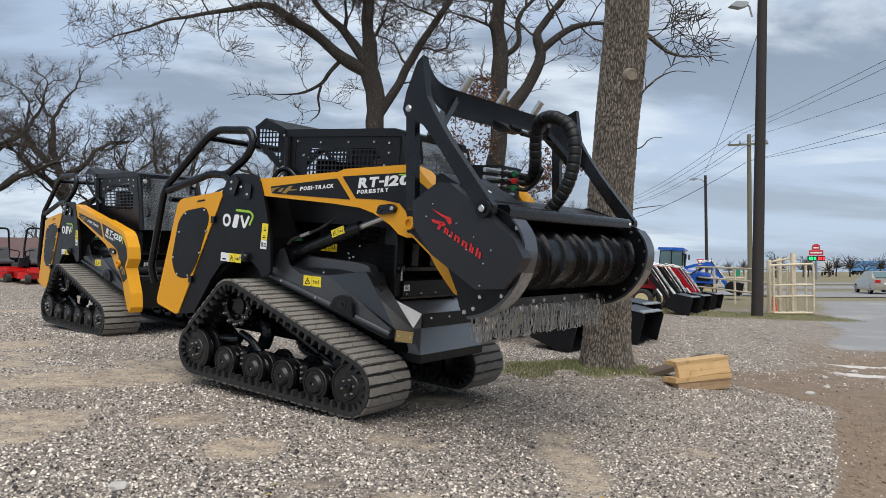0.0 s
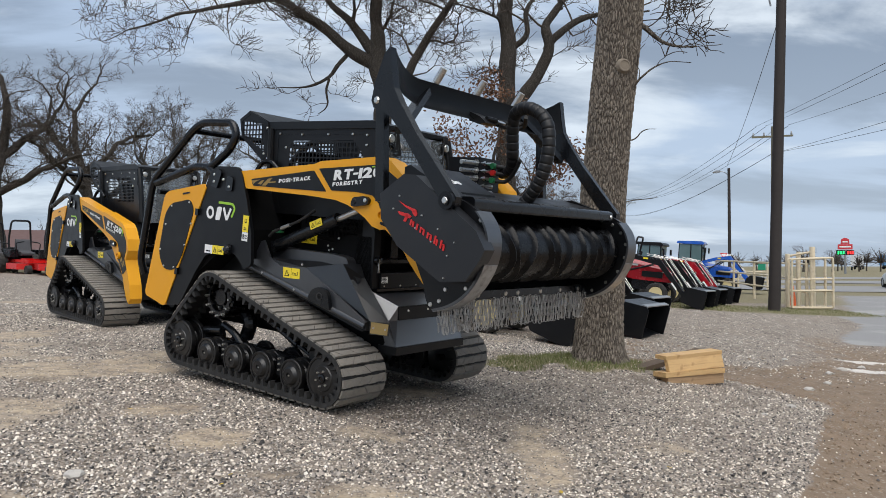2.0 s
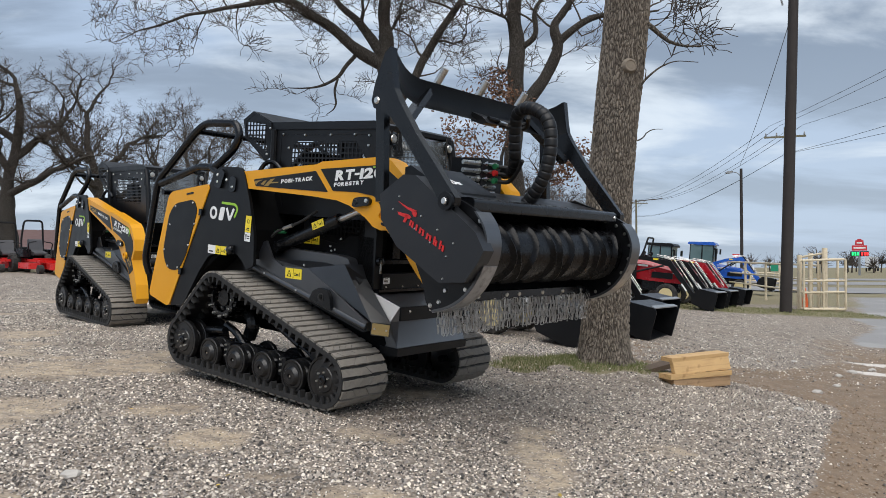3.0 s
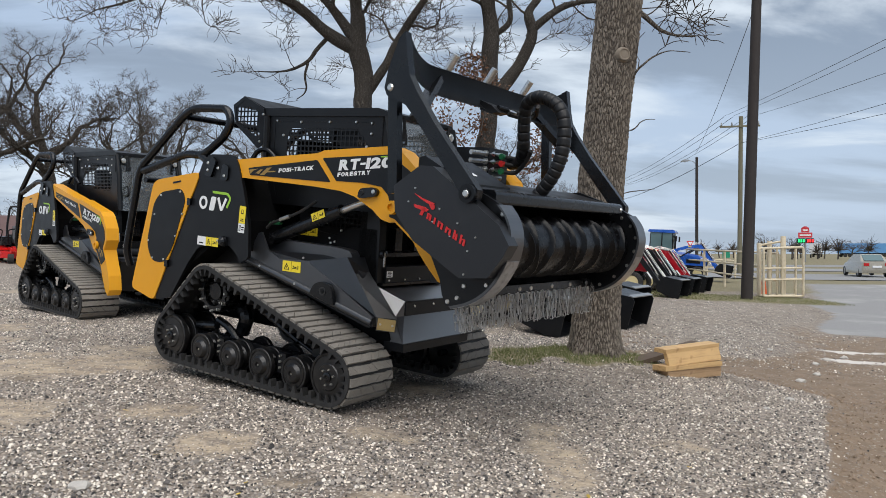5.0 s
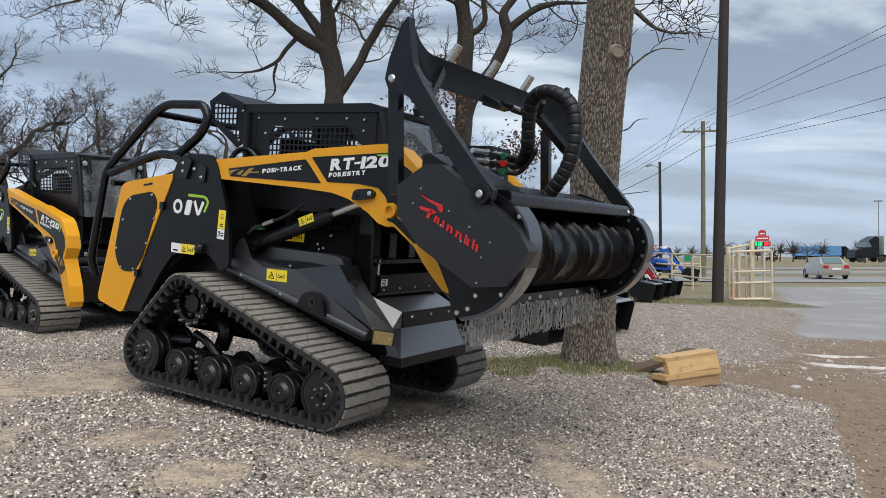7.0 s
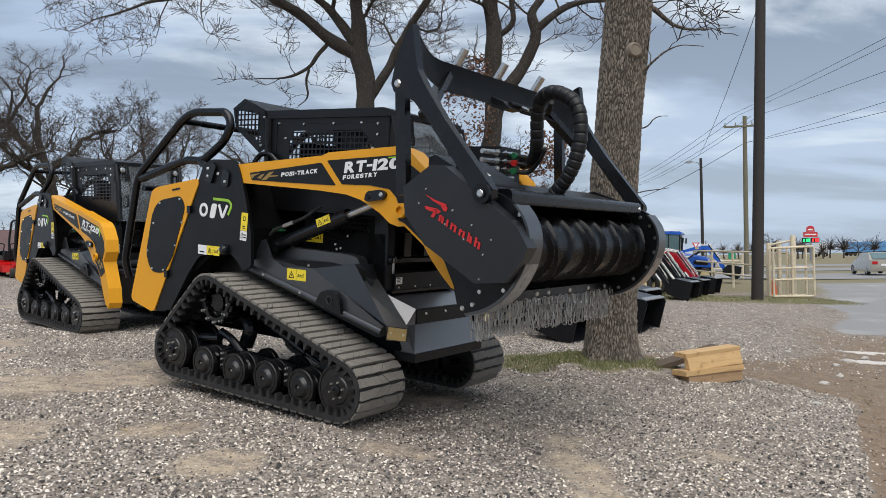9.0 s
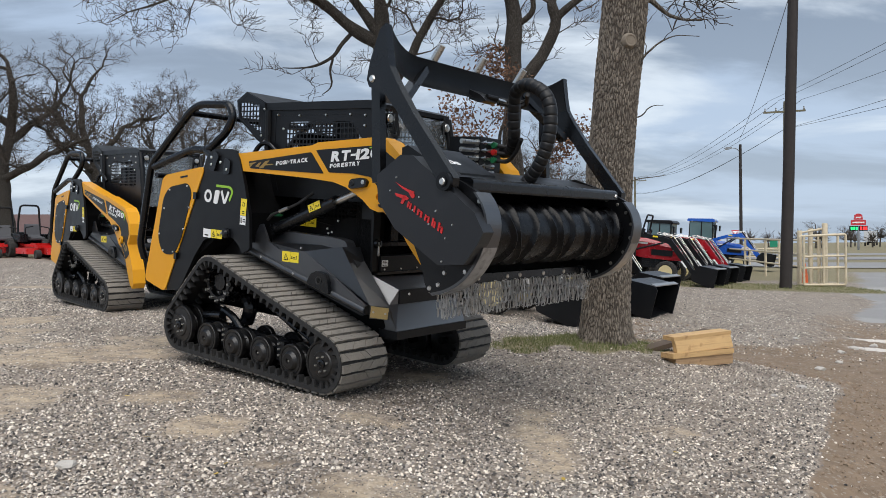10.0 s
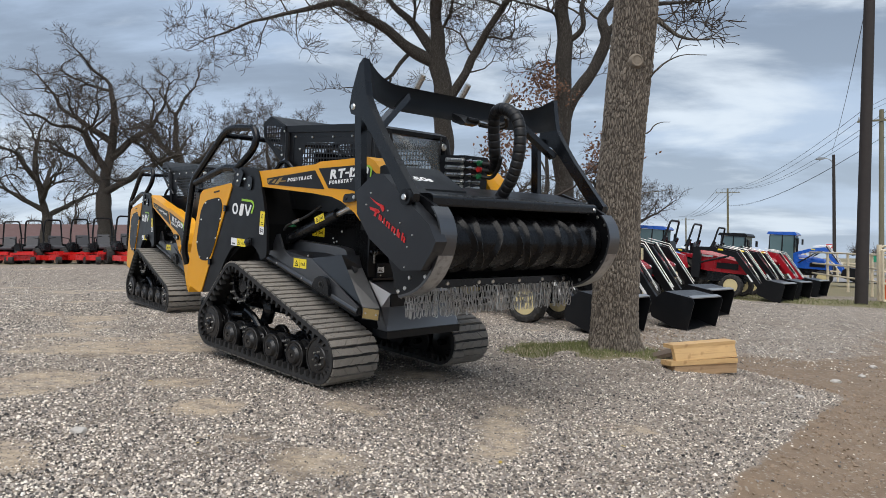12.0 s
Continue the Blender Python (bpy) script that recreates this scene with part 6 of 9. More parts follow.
def bark_trunk(path, radii, foot, around=260, rise=0.015):
    """A thick trunk whose plated bark is real relief, with root flares at the foot (its height)."""
    path = [Vector(p) for p in path]
    way = []
    for a, b in zip(path, path[1:]):
        k = max(1, int((b - a).length / rise))
        way += [a.lerp(b, i / k) for i in range(k)]
    way.append(path[-1])
    verts, faces, ridge = [], [], []
    k = len(way)
    for i, c in enumerate(way):
        j = i / (k - 1) * (len(radii) - 1)
        s = min(int(j), len(radii) - 2)
        r0 = radii[s] + (radii[s + 1] - radii[s]) * (j - s)
        h = c.z - foot
        for m in range(around):
            a = 6.28318 * m / around
            ca, sa = math.cos(a), math.sin(a)
            lobes = 0.55 + 0.45 * math.sin(5 * a + 0.7) + 0.3 * math.sin(3 * a + 2.0)
            r = r0 + 0.055 * max(0.0, lobes) * math.exp(-max(h, -0.1) / 0.14) + 0.025 * math.exp(-max(h, -0.1) / 0.4)
            r += 0.016 * noise.noise((ca * 1.1, sa * 1.1, c.z * 1.2))
            q = Vector((ca * r0 * 50 + 1.1 * noise.noise((ca * 5, sa * 5, c.z * 7)), sa * r0 * 50 + 1.1 * noise.noise((ca * 5, sa * 5, c.z * 7 + 20)), c.z * 12.0 + 0.8 * noise.noise((ca * 6, sa * 6, c.z * 4))))
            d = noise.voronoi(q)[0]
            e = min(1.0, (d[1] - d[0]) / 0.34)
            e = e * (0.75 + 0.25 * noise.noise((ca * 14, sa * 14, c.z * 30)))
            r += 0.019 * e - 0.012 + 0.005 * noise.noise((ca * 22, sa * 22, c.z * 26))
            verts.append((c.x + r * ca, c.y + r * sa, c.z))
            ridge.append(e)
    for i in range(k - 1):
        for m in range(around):
            p, q = i * around + m, i * around + (m + 1) % around
            faces.append((p, q, q + around, p + around))
    me = bpy.data.meshes.new("trunk")
    me.from_pydata(verts, [], faces)
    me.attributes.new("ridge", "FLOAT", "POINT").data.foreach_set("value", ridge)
    mt = bpy.data.materials.new("plated_oak_bark")
    mt.use_nodes = True
    n, l = mt.node_tree.nodes, mt.node_tree.links
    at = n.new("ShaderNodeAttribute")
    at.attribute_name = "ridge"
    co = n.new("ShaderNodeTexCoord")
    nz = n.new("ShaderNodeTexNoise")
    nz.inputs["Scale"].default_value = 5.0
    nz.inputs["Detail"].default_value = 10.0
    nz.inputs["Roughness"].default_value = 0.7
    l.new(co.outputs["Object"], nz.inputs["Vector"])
    # colour follows the relief too: near-black in the furrows, grey-brown on the plates
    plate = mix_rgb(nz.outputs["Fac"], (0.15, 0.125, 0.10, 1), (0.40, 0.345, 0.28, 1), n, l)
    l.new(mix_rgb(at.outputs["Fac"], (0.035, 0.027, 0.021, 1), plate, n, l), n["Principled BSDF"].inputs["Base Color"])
    n["Principled BSDF"].inputs["Roughness"].default_value = 0.95
    fine = n.new("ShaderNodeTexNoise")
    fine.inputs["Scale"].default_value = 70.0
    fine.inputs["Detail"].default_value = 8.0
    l.new(co.outputs["Object"], fine.inputs["Vector"])
    bp = n.new("ShaderNodeBump")
    bp.inputs["Strength"].default_value = 0.8
    bp.inputs["Distance"].default_value = 0.008
    l.new(fine.outputs["Fac"], bp.inputs["Height"])
    l.new(bp.outputs["Normal"], n["Principled BSDF"].inputs["Normal"])
    me.materials.append(mt)
    return me


def oak(name, x, y, seed, stems, limbs, top=4, label="", leaves=0, droop=0.0, bark=None, base=None, stem=None):
    """stems: (points, radii) of the main stems; limbs: (start, direction, length, radius) of the boughs that grow from them."""
    rnd = random.Random(seed)
    wood, twigs, tips, on_stem = Wood(), Wood(), [], []
    woods = [wood]
    for path, radii in stems:
        if stem:
            woods.append(Wood())
        on_stem += trunk_limb(woods[-1], [Vector(q) for q in path], radii, rnd)
    for p, d, length, r, *first in limbs:
        p = Vector(p)
        near = min(on_stem, key=lambda q: (q - p).length)
        p = near if (near - p).length < 0.7 else p
        if stem:
            woods.append(Wood())
        grow(rnd, woods[-1] if stem else wood, twigs, tips, p.copy(), Vector(d).normalized(), length, r, first[0] if first else 1, top, droop)
    root = thing(name, pose(x, y, ground_z(x, y) - 0.05 if base is None else base), label or "bare grey-barked oak tree with crooked branches", "tree", "bare oaks")
    for w in woods:
        if w.v:
            new("limb" if stem else "trunk", w.mesh("limb", bark or M_BARK2)).parent = root
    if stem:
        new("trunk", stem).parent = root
    cr = new("crown", twigs.mesh("crown", M_TWIG))
    cr.parent = root
    cr["label"] = "fine bare twigs"
    if leaves:
        lv, lf = [], []
        for i in range(leaves):
            q = rnd.choice(tips) + Vector((rnd.gauss(0, 0.12), rnd.gauss(0, 0.12), rnd.gauss(0, 0.12)))
            a = Vector((rnd.gauss(0, 1), rnd.gauss(0, 1), rnd.gauss(0, 1))).normalized() * 0.042
            b = a.cross(Vector((rnd.gauss(0, 1), rnd.gauss(0, 1), rnd.gauss(0, 1)))).normalized() * 0.024
            k = len(lv)
            for w in (-a, b * 0.9 - a * 0.2, a, -b * 0.9 + a * 0.1):
                lv.append(tuple(q + w))
            lf += [(k, k + 1, k + 2), (k, k + 2, k + 3)]
        me = bpy.data.meshes.new("dead_leaves")
        me.from_pydata(lv, [], lf)
        me.materials.append(M_LEAF)
        lo = new("dead_leaves", me)
        lo.parent = root
        lo["label"] = "clinging dead brown leaves"
        lo["kind"] = "stuff"
    return root


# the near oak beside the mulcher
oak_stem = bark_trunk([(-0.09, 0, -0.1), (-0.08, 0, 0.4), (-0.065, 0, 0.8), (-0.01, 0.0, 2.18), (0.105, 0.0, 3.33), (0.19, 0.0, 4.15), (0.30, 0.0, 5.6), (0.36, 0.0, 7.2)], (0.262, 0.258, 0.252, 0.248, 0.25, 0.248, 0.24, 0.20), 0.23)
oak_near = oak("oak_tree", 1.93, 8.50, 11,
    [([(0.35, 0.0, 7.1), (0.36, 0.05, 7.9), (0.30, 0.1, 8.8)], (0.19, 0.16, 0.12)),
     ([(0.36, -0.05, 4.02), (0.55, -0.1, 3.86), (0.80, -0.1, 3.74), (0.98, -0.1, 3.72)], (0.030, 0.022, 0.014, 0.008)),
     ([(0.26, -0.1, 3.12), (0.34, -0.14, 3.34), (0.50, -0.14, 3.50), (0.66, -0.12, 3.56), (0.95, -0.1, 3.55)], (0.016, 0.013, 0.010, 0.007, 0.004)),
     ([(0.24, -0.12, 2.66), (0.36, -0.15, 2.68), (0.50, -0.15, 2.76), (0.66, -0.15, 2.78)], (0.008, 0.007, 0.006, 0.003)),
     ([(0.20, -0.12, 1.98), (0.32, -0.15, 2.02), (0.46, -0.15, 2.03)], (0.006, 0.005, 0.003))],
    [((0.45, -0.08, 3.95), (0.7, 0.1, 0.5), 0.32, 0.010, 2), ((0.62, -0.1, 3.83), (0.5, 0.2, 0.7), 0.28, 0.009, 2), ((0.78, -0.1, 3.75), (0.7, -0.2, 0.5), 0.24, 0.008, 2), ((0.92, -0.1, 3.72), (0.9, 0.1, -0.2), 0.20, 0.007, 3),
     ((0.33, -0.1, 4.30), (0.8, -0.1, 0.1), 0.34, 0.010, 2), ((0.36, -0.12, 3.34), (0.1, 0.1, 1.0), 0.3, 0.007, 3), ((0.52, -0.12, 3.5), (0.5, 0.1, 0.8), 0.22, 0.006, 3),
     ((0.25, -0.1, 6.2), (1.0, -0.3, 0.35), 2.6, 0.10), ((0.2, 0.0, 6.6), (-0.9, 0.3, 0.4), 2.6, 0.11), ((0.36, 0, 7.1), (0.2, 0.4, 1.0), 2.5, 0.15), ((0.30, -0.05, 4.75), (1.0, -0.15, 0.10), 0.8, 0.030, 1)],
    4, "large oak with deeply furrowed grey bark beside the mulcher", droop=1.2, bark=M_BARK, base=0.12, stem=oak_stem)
bm = bmesh.new()
lathe(bm, [(0.03, 0.090), (0.0, 0.078), (-0.018, 0.066), (-0.020, 0.056), (-0.013, 0.048), (-0.015, 0.01)], (0, 0, 0), "y", 14)
knot = part("branch_knot", bm, mat("sawn_knot", (0.21, 0.175, 0.135), 0.9, var=0.3, scale=20.0, bump=0.4), oak_near, "pale sawn branch knot", smooth=True)
knot.matrix_basis = pose(0.175, -0.252, 3.47, 0, 0, 14)
bm = bmesh.new()
box(bm, -0.03, 0.03, -0.012, 0.0, -0.06, 0.07)
soften(bm, 0.006, 1)
tag = part("paper_tag", bm, mat("faded_tag", (0.55, 0.48, 0.30), 0.7), oak_near, "small faded tag on the bark")
tag.matrix_basis = pose(0.225, -0.10, 1.30, 0, 0, 70)

# the two forked oaks behind the loader
oak("oak_tree", -1.60, 16.6, 23,
    [([(0.08, 0, -0.2), (0.10, 0, 1.5), (0.12, 0, 4.0), (0.11, 0, 4.65), (0.0, 0.0, 5.3)], (0.36, 0.23, 0.21, 0.20, 0.21)),
     ([(-0.05, 0, 5.3), (-0.69, 0.0, 5.67), (-1.26, -0.1, 6.19), (-1.83, -0.1, 6.62), (-2.33, -0.2, 6.80), (-2.97, -0.2, 6.73), (-3.47, -0.2, 6.58), (-4.11, -0.3, 6.38), (-4.86, -0.3, 6.33), (-5.31, -0.3, 6.18), (-5.94, -0.3, 5.9)], (0.15, 0.12, 0.105, 0.09, 0.075, 0.06, 0.045, 0.035, 0.027, 0.02, 0.01)),
     ([(0.0, 0, 5.2), (0.0, 0.1, 5.92), (-0.02, 0.1, 6.7), (0.05, 0.1, 7.8), (0.15, 0.0, 9.0)], (0.20, 0.15, 0.13, 0.10, 0.07)),
     ([(-0.10, 0, 5.55), (-0.44, 0.1, 6.05), (-0.81, 0.2, 6.5), (-1.19, 0.3, 6.95), (-1.6, 0.3, 7.6)], (0.12, 0.10, 0.08, 0.065, 0.04)),
     ([(-0.62, 0, 5.62), (-0.88, -0.1, 5.29), (-1.07, -0.15, 4.98), (-1.45, -0.2, 4.73), (-2.15, -0.2, 4.77)], (0.05, 0.045, 0.038, 0.026, 0.010)),
     ([(-1.07, -0.15, 4.98), (-1.18, -0.15, 4.66), (-1.2, -0.15, 4.41), (-1.39, -0.15, 4.22)], (0.03, 0.024, 0.018, 0.009)),
     ([(0.12, 0, 4.25), (0.36, 0, 4.55), (0.57, 0, 5.03), (0.85, -0.1, 5.47), (1.27, -0.1, 6.17), (1.78, -0.2, 6.89), (2.2, -0.2, 7.6)], (0.10, 0.10, 0.095, 0.09, 0.08, 0.06, 0.04))],
    [((-1.26, -0.1, 6.19), (-0.3, -0.4, 0.8), 1.5, 0.035, 2), ((-1.9, -0.1, 6.65), (-0.4, 0.3, 0.8), 1.3, 0.03, 2), ((-2.33, -0.2, 6.8), (-0.7, -0.2, 0.5), 1.3, 0.028, 2), ((-2.6, -0.2, 6.8), (-0.6, 0.3, -0.4), 0.9, 0.02, 2), ((-2.97, -0.2, 6.73), (-0.6, 0.2, 0.5), 1.1, 0.024, 2), ((-3.3, -0.2, 6.63), (-0.5, -0.2, -0.6), 0.9, 0.02, 2), ((-3.47, -0.2, 6.58), (-0.5, -0.3, 0.7), 1.0, 0.022, 2), ((-3.9, -0.3, 6.44), (-0.6, 0.2, -0.6), 0.9, 0.018, 2), ((-4.11, -0.3, 6.38), (-0.8, 0.1, 0.5), 1.0, 0.02, 2), ((-4.86, -0.3, 6.33), (-0.8, -0.1, 0.3), 0.9, 0.016, 2), ((-5.31, -0.3, 6.18), (-0.7, 0.2, -0.3), 0.7, 0.014, 2), ((-5.6, -0.3, 6.05), (-0.9, 0.1, 0.2), 0.6, 0.012, 2), ((-5.94, -0.3, 5.9), (-0.8, 0.0, -0.3), 0.4, 0.009, 3),
     ((-0.9, -0.05, 5.85), (-0.6, -0.2, 0.1), 0.9, 0.02, 2), ((-1.5, -0.1, 6.4), (-0.5, -0.2, -0.4), 0.9, 0.02, 2),
     ((-1.3, -0.2, 4.83), (-0.6, -0.1, 0.5), 0.6, 0.014, 3), ((-1.7, -0.2, 4.74), (-0.7, 0.2, -0.3), 0.5, 0.012, 3), ((-2.1, -0.2, 4.77), (-0.8, 0.1, 0.2), 0.5, 0.009, 3), ((-1.2, -0.15, 4.45), (-0.6, 0.1, -0.2), 0.4, 0.010, 3), ((-1.1, -0.15, 4.85), (0.3, -0.3, -0.6), 0.5, 0.010, 3),
     ((0.0, 0.1, 6.0), (0.7, 0.3, 0.6), 1.9, 0.05), ((0.0, 0.1, 6.8), (-0.5, -0.4, 0.7), 2.0, 0.05), ((0.1, 0, 8.2), (0.5, 0.2, 0.8), 2.2, 0.06), ((-0.6, 0.2, 6.3), (0.2, 0.2, 0.9), 1.5, 0.04), ((-1.19, 0.3, 6.95), (-0.6, 0.1, 0.5), 1.6, 0.04), ((-0.4, 0.1, 6.0), (-0.7, -0.3, 0.5), 1.4, 0.03, 2),
     ((0.57, 0, 5.03), (0.8, -0.2, 0.1), 0.9, 0.02, 2), ((0.85, -0.1, 5.47), (-0.5, -0.2, 0.7), 1.2, 0.03, 2), ((1.0, -0.1, 5.8), (0.9, -0.2, 0.2), 1.3, 0.03, 2), ((1.27, -0.1, 6.17), (0.5, -0.3, 0.6), 1.6, 0.035, 2), ((1.5, -0.15, 6.5), (-0.6, 0.2, 0.6), 1.4, 0.03, 2), ((1.78, -0.2, 6.89), (0.8, 0.1, 0.4), 1.6, 0.035, 2), ((0.05, 0, 5.2), (0.8, -0.3, 0.3), 0.9, 0.018, 2), ((0.1, 0.05, 4.75), (-0.8, -0.4, 0.2), 0.5, 0.010, 3)],
    5, "forked bare oak with a long horizontal limb")
oak("oak_tree", 1.25, 16.3, 31,
    [([(0, 0, -0.2), (-0.03, 0, 1.5), (-0.05, 0, 3.28), (-0.01, 0, 4.52), (-0.03, 0, 5.52), (-0.05, 0.0, 6.3), (0.0, 0.05, 7.0), (0.1, 0.05, 9.0)], (0.30, 0.21, 0.19, 0.18, 0.165, 0.15, 0.14, 0.08)),
     ([(0.02, 0, 4.0), (0.14, 0, 4.35), (0.4, 0, 4.77), (0.69, 0, 5.26), (0.91, 0, 5.76), (0.80, 0, 6.24), (1.04, 0, 6.57), (1.48, 0, 7.01), (1.9, 0, 7.6)], (0.15, 0.145, 0.14, 0.13, 0.12, 0.095, 0.08, 0.065, 0.04)),
     ([(0.86, 0, 5.7), (1.0, -0.05, 5.95), (1.28, -0.1, 6.19), (1.6, -0.1, 6.38), (1.97, -0.1, 6.48), (2.5, -0.1, 6.42), (3.0, -0.1, 6.5)], (0.09, 0.085, 0.075, 0.065, 0.05, 0.035, 0.02)),
     ([(0.05, 0, 5.65), (0.2, -0.05, 5.82), (0.45, -0.1, 6.08), (0.41, -0.1, 6.55), (0.79, -0.1, 6.95), (1.0, -0.1, 7.6)], (0.07, 0.065, 0.06, 0.05, 0.04, 0.025))],
    [((-0.04, 0, 5.3), (-0.8, -0.3, 0.35), 1.5, 0.035, 2), ((-0.05, 0, 6.1), (-0.7, -0.2, 0.4), 1.8, 0.04, 2), ((0.0, 0, 7.0), (-0.8, 0.2, 0.4), 2.2, 0.05), ((0.05, 0, 8.0), (0.4, -0.3, 0.8), 2.2, 0.05), ((0.8, 0, 5.5), (0.8, -0.3, 0.1), 0.8, 0.016, 2), ((1.28, -0.1, 6.19), (0.5, -0.2, -0.7), 0.9, 0.018, 2), ((1.45, -0.1, 6.3), (0.3, 0.2, 0.8), 1.1, 0.024, 2), ((1.75, -0.1, 6.42), (0.5, 0.1, -0.7), 1.1, 0.022, 2), ((1.97, -0.1, 6.48), (0.4, -0.2, 0.8), 1.2, 0.024, 2), ((2.3, -0.1, 6.44), (0.7, -0.1, -0.5), 1.0, 0.02, 2), ((2.7, -0.1, 6.45), (0.7, 0.2, 0.4), 1.2, 0.022, 2),
     ((0.82, 0, 6.2), (-0.5, -0.3, 0.6), 1.2, 0.03, 2), ((1.1, 0, 6.6), (0.7, 0.2, 0.4), 1.4, 0.03, 2), ((1.5, 0, 7.0), (0.6, -0.2, 0.6), 1.8, 0.04, 2), ((0.43, -0.1, 6.3), (-0.6, -0.3, 0.5), 1.1, 0.025, 2), ((0.6, -0.1, 6.75), (0.2, -0.3, 0.9), 1.3, 0.03, 2), ((0.5, 0, 4.95), (0.8, -0.3, 0.3), 0.6, 0.012, 3), ((-0.03, 0, 4.8), (-0.8, -0.4, 0.4), 0.9, 0.016, 2), ((-0.04, 0, 5.8), (0.5, -0.5, 0.5), 1.0, 0.02, 2)],
    4, "slender bare oak with a bough forking to one side")
# young oak that keeps its dead leaves
oak("oak_sapling", 0.85, 15.2, 37, [([(0, 0, -0.1), (0.1, 0, 1.2), (0.0, 0, 2.2), (0.2, 0, 3.4)], (0.08, 0.06, 0.05, 0.03))],
    [((0.05, 0, 1.8), (-0.7, 0.1, 0.6), 1.3, 0.03), ((0.0, 0, 2.2), (0.7, -0.2, 0.6), 1.4, 0.03), ((0.1, 0, 2.8), (-0.5, 0.2, 0.7), 1.2, 0.025), ((0.2, 0, 3.3), (0.2, 0.1, 0.9), 1.1, 0.02)], 3, "young oak clinging to dry brown leaves", leaves=2600)


def field_oak(x, y, seed, scale=1.0, lean=0.0, label="bare spreading oak at the edge of the lot", top=4):
    """A wide oak: a short trunk, a crooked leader and heavy limbs that reach out level before they turn up."""
    r = random.Random(seed)
    s = scale
    fork = Vector((lean * 1.0, 0.1, 2.9 * s))
    lead = [fork - Vector((0, 0, 0.3)), fork + Vector((-lean * 0.8, 0.1, 1.3)) * s, fork + Vector((-lean * 2.6, 0.0, 2.7)) * s, fork + Vector((-lean * 2.0, -0.1, 4.2)) * s]
    stems = [([(0, 0, -0.2), (0.05, 0, 1.2 * s), tuple(fork)], (0.46 * s, 0.31 * s, 0.28 * s)), (lead, (0.23 * s, 0.19 * s, 0.15 * s, 0.09 * s))]
    limbs = [(lead[3], Vector((lean, 0.2, 1.0)), 2.0 * s, 0.085 * s), (lead[3], Vector((-0.6, -0.3, 0.6)), 2.0 * s, 0.07 * s)]
    for i in range(5):
        a = 2.4 * i + r.uniform(-0.4, 0.4)
        h = 0.0 + 0.55 * i
        p = lead[0].lerp(lead[2], min(1.0, h / 2.8)) if i else fork
        out = Vector((math.cos(a), math.sin(a), 0.0))
        reach = (2.1 - 0.18 * i) * s
        mid = p + out * reach * 0.5 + Vector((0, 0, r.uniform(0.35, 0.8) * s))
        end = p + out * reach + Vector((0, 0, r.uniform(0.9, 1.5) * s))
        stems.append(([p, mid, end], (0.16 * s, 0.13 * s, 0.09 * s)))
        limbs.append((end, out + Vector((0, 0, 0.35)), 2.3 * s, 0.085 * s))
        limbs.append((end, Vector((math.cos(a + 0.9), math.sin(a + 0.9), 0.7)), 2.1 * s, 0.065 * s))
        limbs.append((mid, Vector((math.cos(a - 0.9), math.sin(a - 0.9), 0.25)), 2.2 * s, 0.06 * s))
        limbs.append((mid, Vector((math.cos(a + 0.5), math.sin(a + 0.5), 1.0)), 2.0 * s, 0.055 * s))
    return oak("oak_tree", x, y, seed, stems, limbs, top, label)


def fan_oak(x, y, seed, height, spread, label):
    """A bushy oak: many slim stems that rise and part from a short trunk."""
    r = random.Random(seed)
    stems = [([(0, 0, -0.2), (0.05, 0, 0.8), (0.0, 0, 1.7)], (0.30, 0.22, 0.20))]
    limbs = []
    for i in range(9):
        a, k = 2.4 * i, 0.25 + 0.75 * (i / 8)
        out = Vector((math.cos(a), math.sin(a), 0)) * spread * k
        p = Vector((0, 0, 1.2 + 0.12 * (i % 4)))
        mid = p + out * 0.45 + Vector((0, 0, height * 0.30))
        end = p + out * 0.85 + Vector((0, 0, height * (0.66 - 0.22 * k)))
        stems.append(([p, mid, end], (0.12, 0.085, 0.05)))
        for q, w in ((mid, 0.05), (p.lerp(mid, 0.6), 0.045), (mid.lerp(end, 0.5), 0.045), (end, 0.045), (end, 0.04)):
            limbs.append((q, out.normalized() * r.uniform(0.3, 1.0) + Vector((r.gauss(0, 0.4), r.gauss(0, 0.4), r.uniform(0.5, 1.1))), height * 0.22, w))
    return oak("oak_tree", x, y, seed, stems, limbs, 4, label)


fan_oak(-13.6, 36.5, 61, 8.0, 3.6, "bare bushy oak with a fan of slim stems")
tree_a = field_oak(-18.3, 29.0, 41, 1.05, -0.25)
tree_b = field_oak(-16.9, 33.0, 47, 1.0, 0.3)
tree_low = field_oak(-10.0, 45.0, 53, 1.0, 0.1, "bare spreading oak behind the mowers", 3)
for src, x, y, yaw, s in ((tree_b, -27.5, 37.0, 70, 0.95), (tree_a, -34.0, 36.0, 150, 1.1), (tree_b, 3.2, 30.6, 30, 0.60), (tree_low, -2.5, 48.0, 20, 0.85), (tree_low, -42.0, 60.0, 120, 0.7), (tree_low, -50.0, 64.0, 250, 0.55), (tree_low, -36.0, 66.0, 300, 0.6), (tree_low, 1.0, 40.0, 310, 0.62), (tree_low, -60.0, 70.0, 45, 0.8)):
    t = copy_thing(src, pose(x, y, ground_z(x, y) - 0.1, 0, 0, yaw))
    t.scale = (s, s, s)
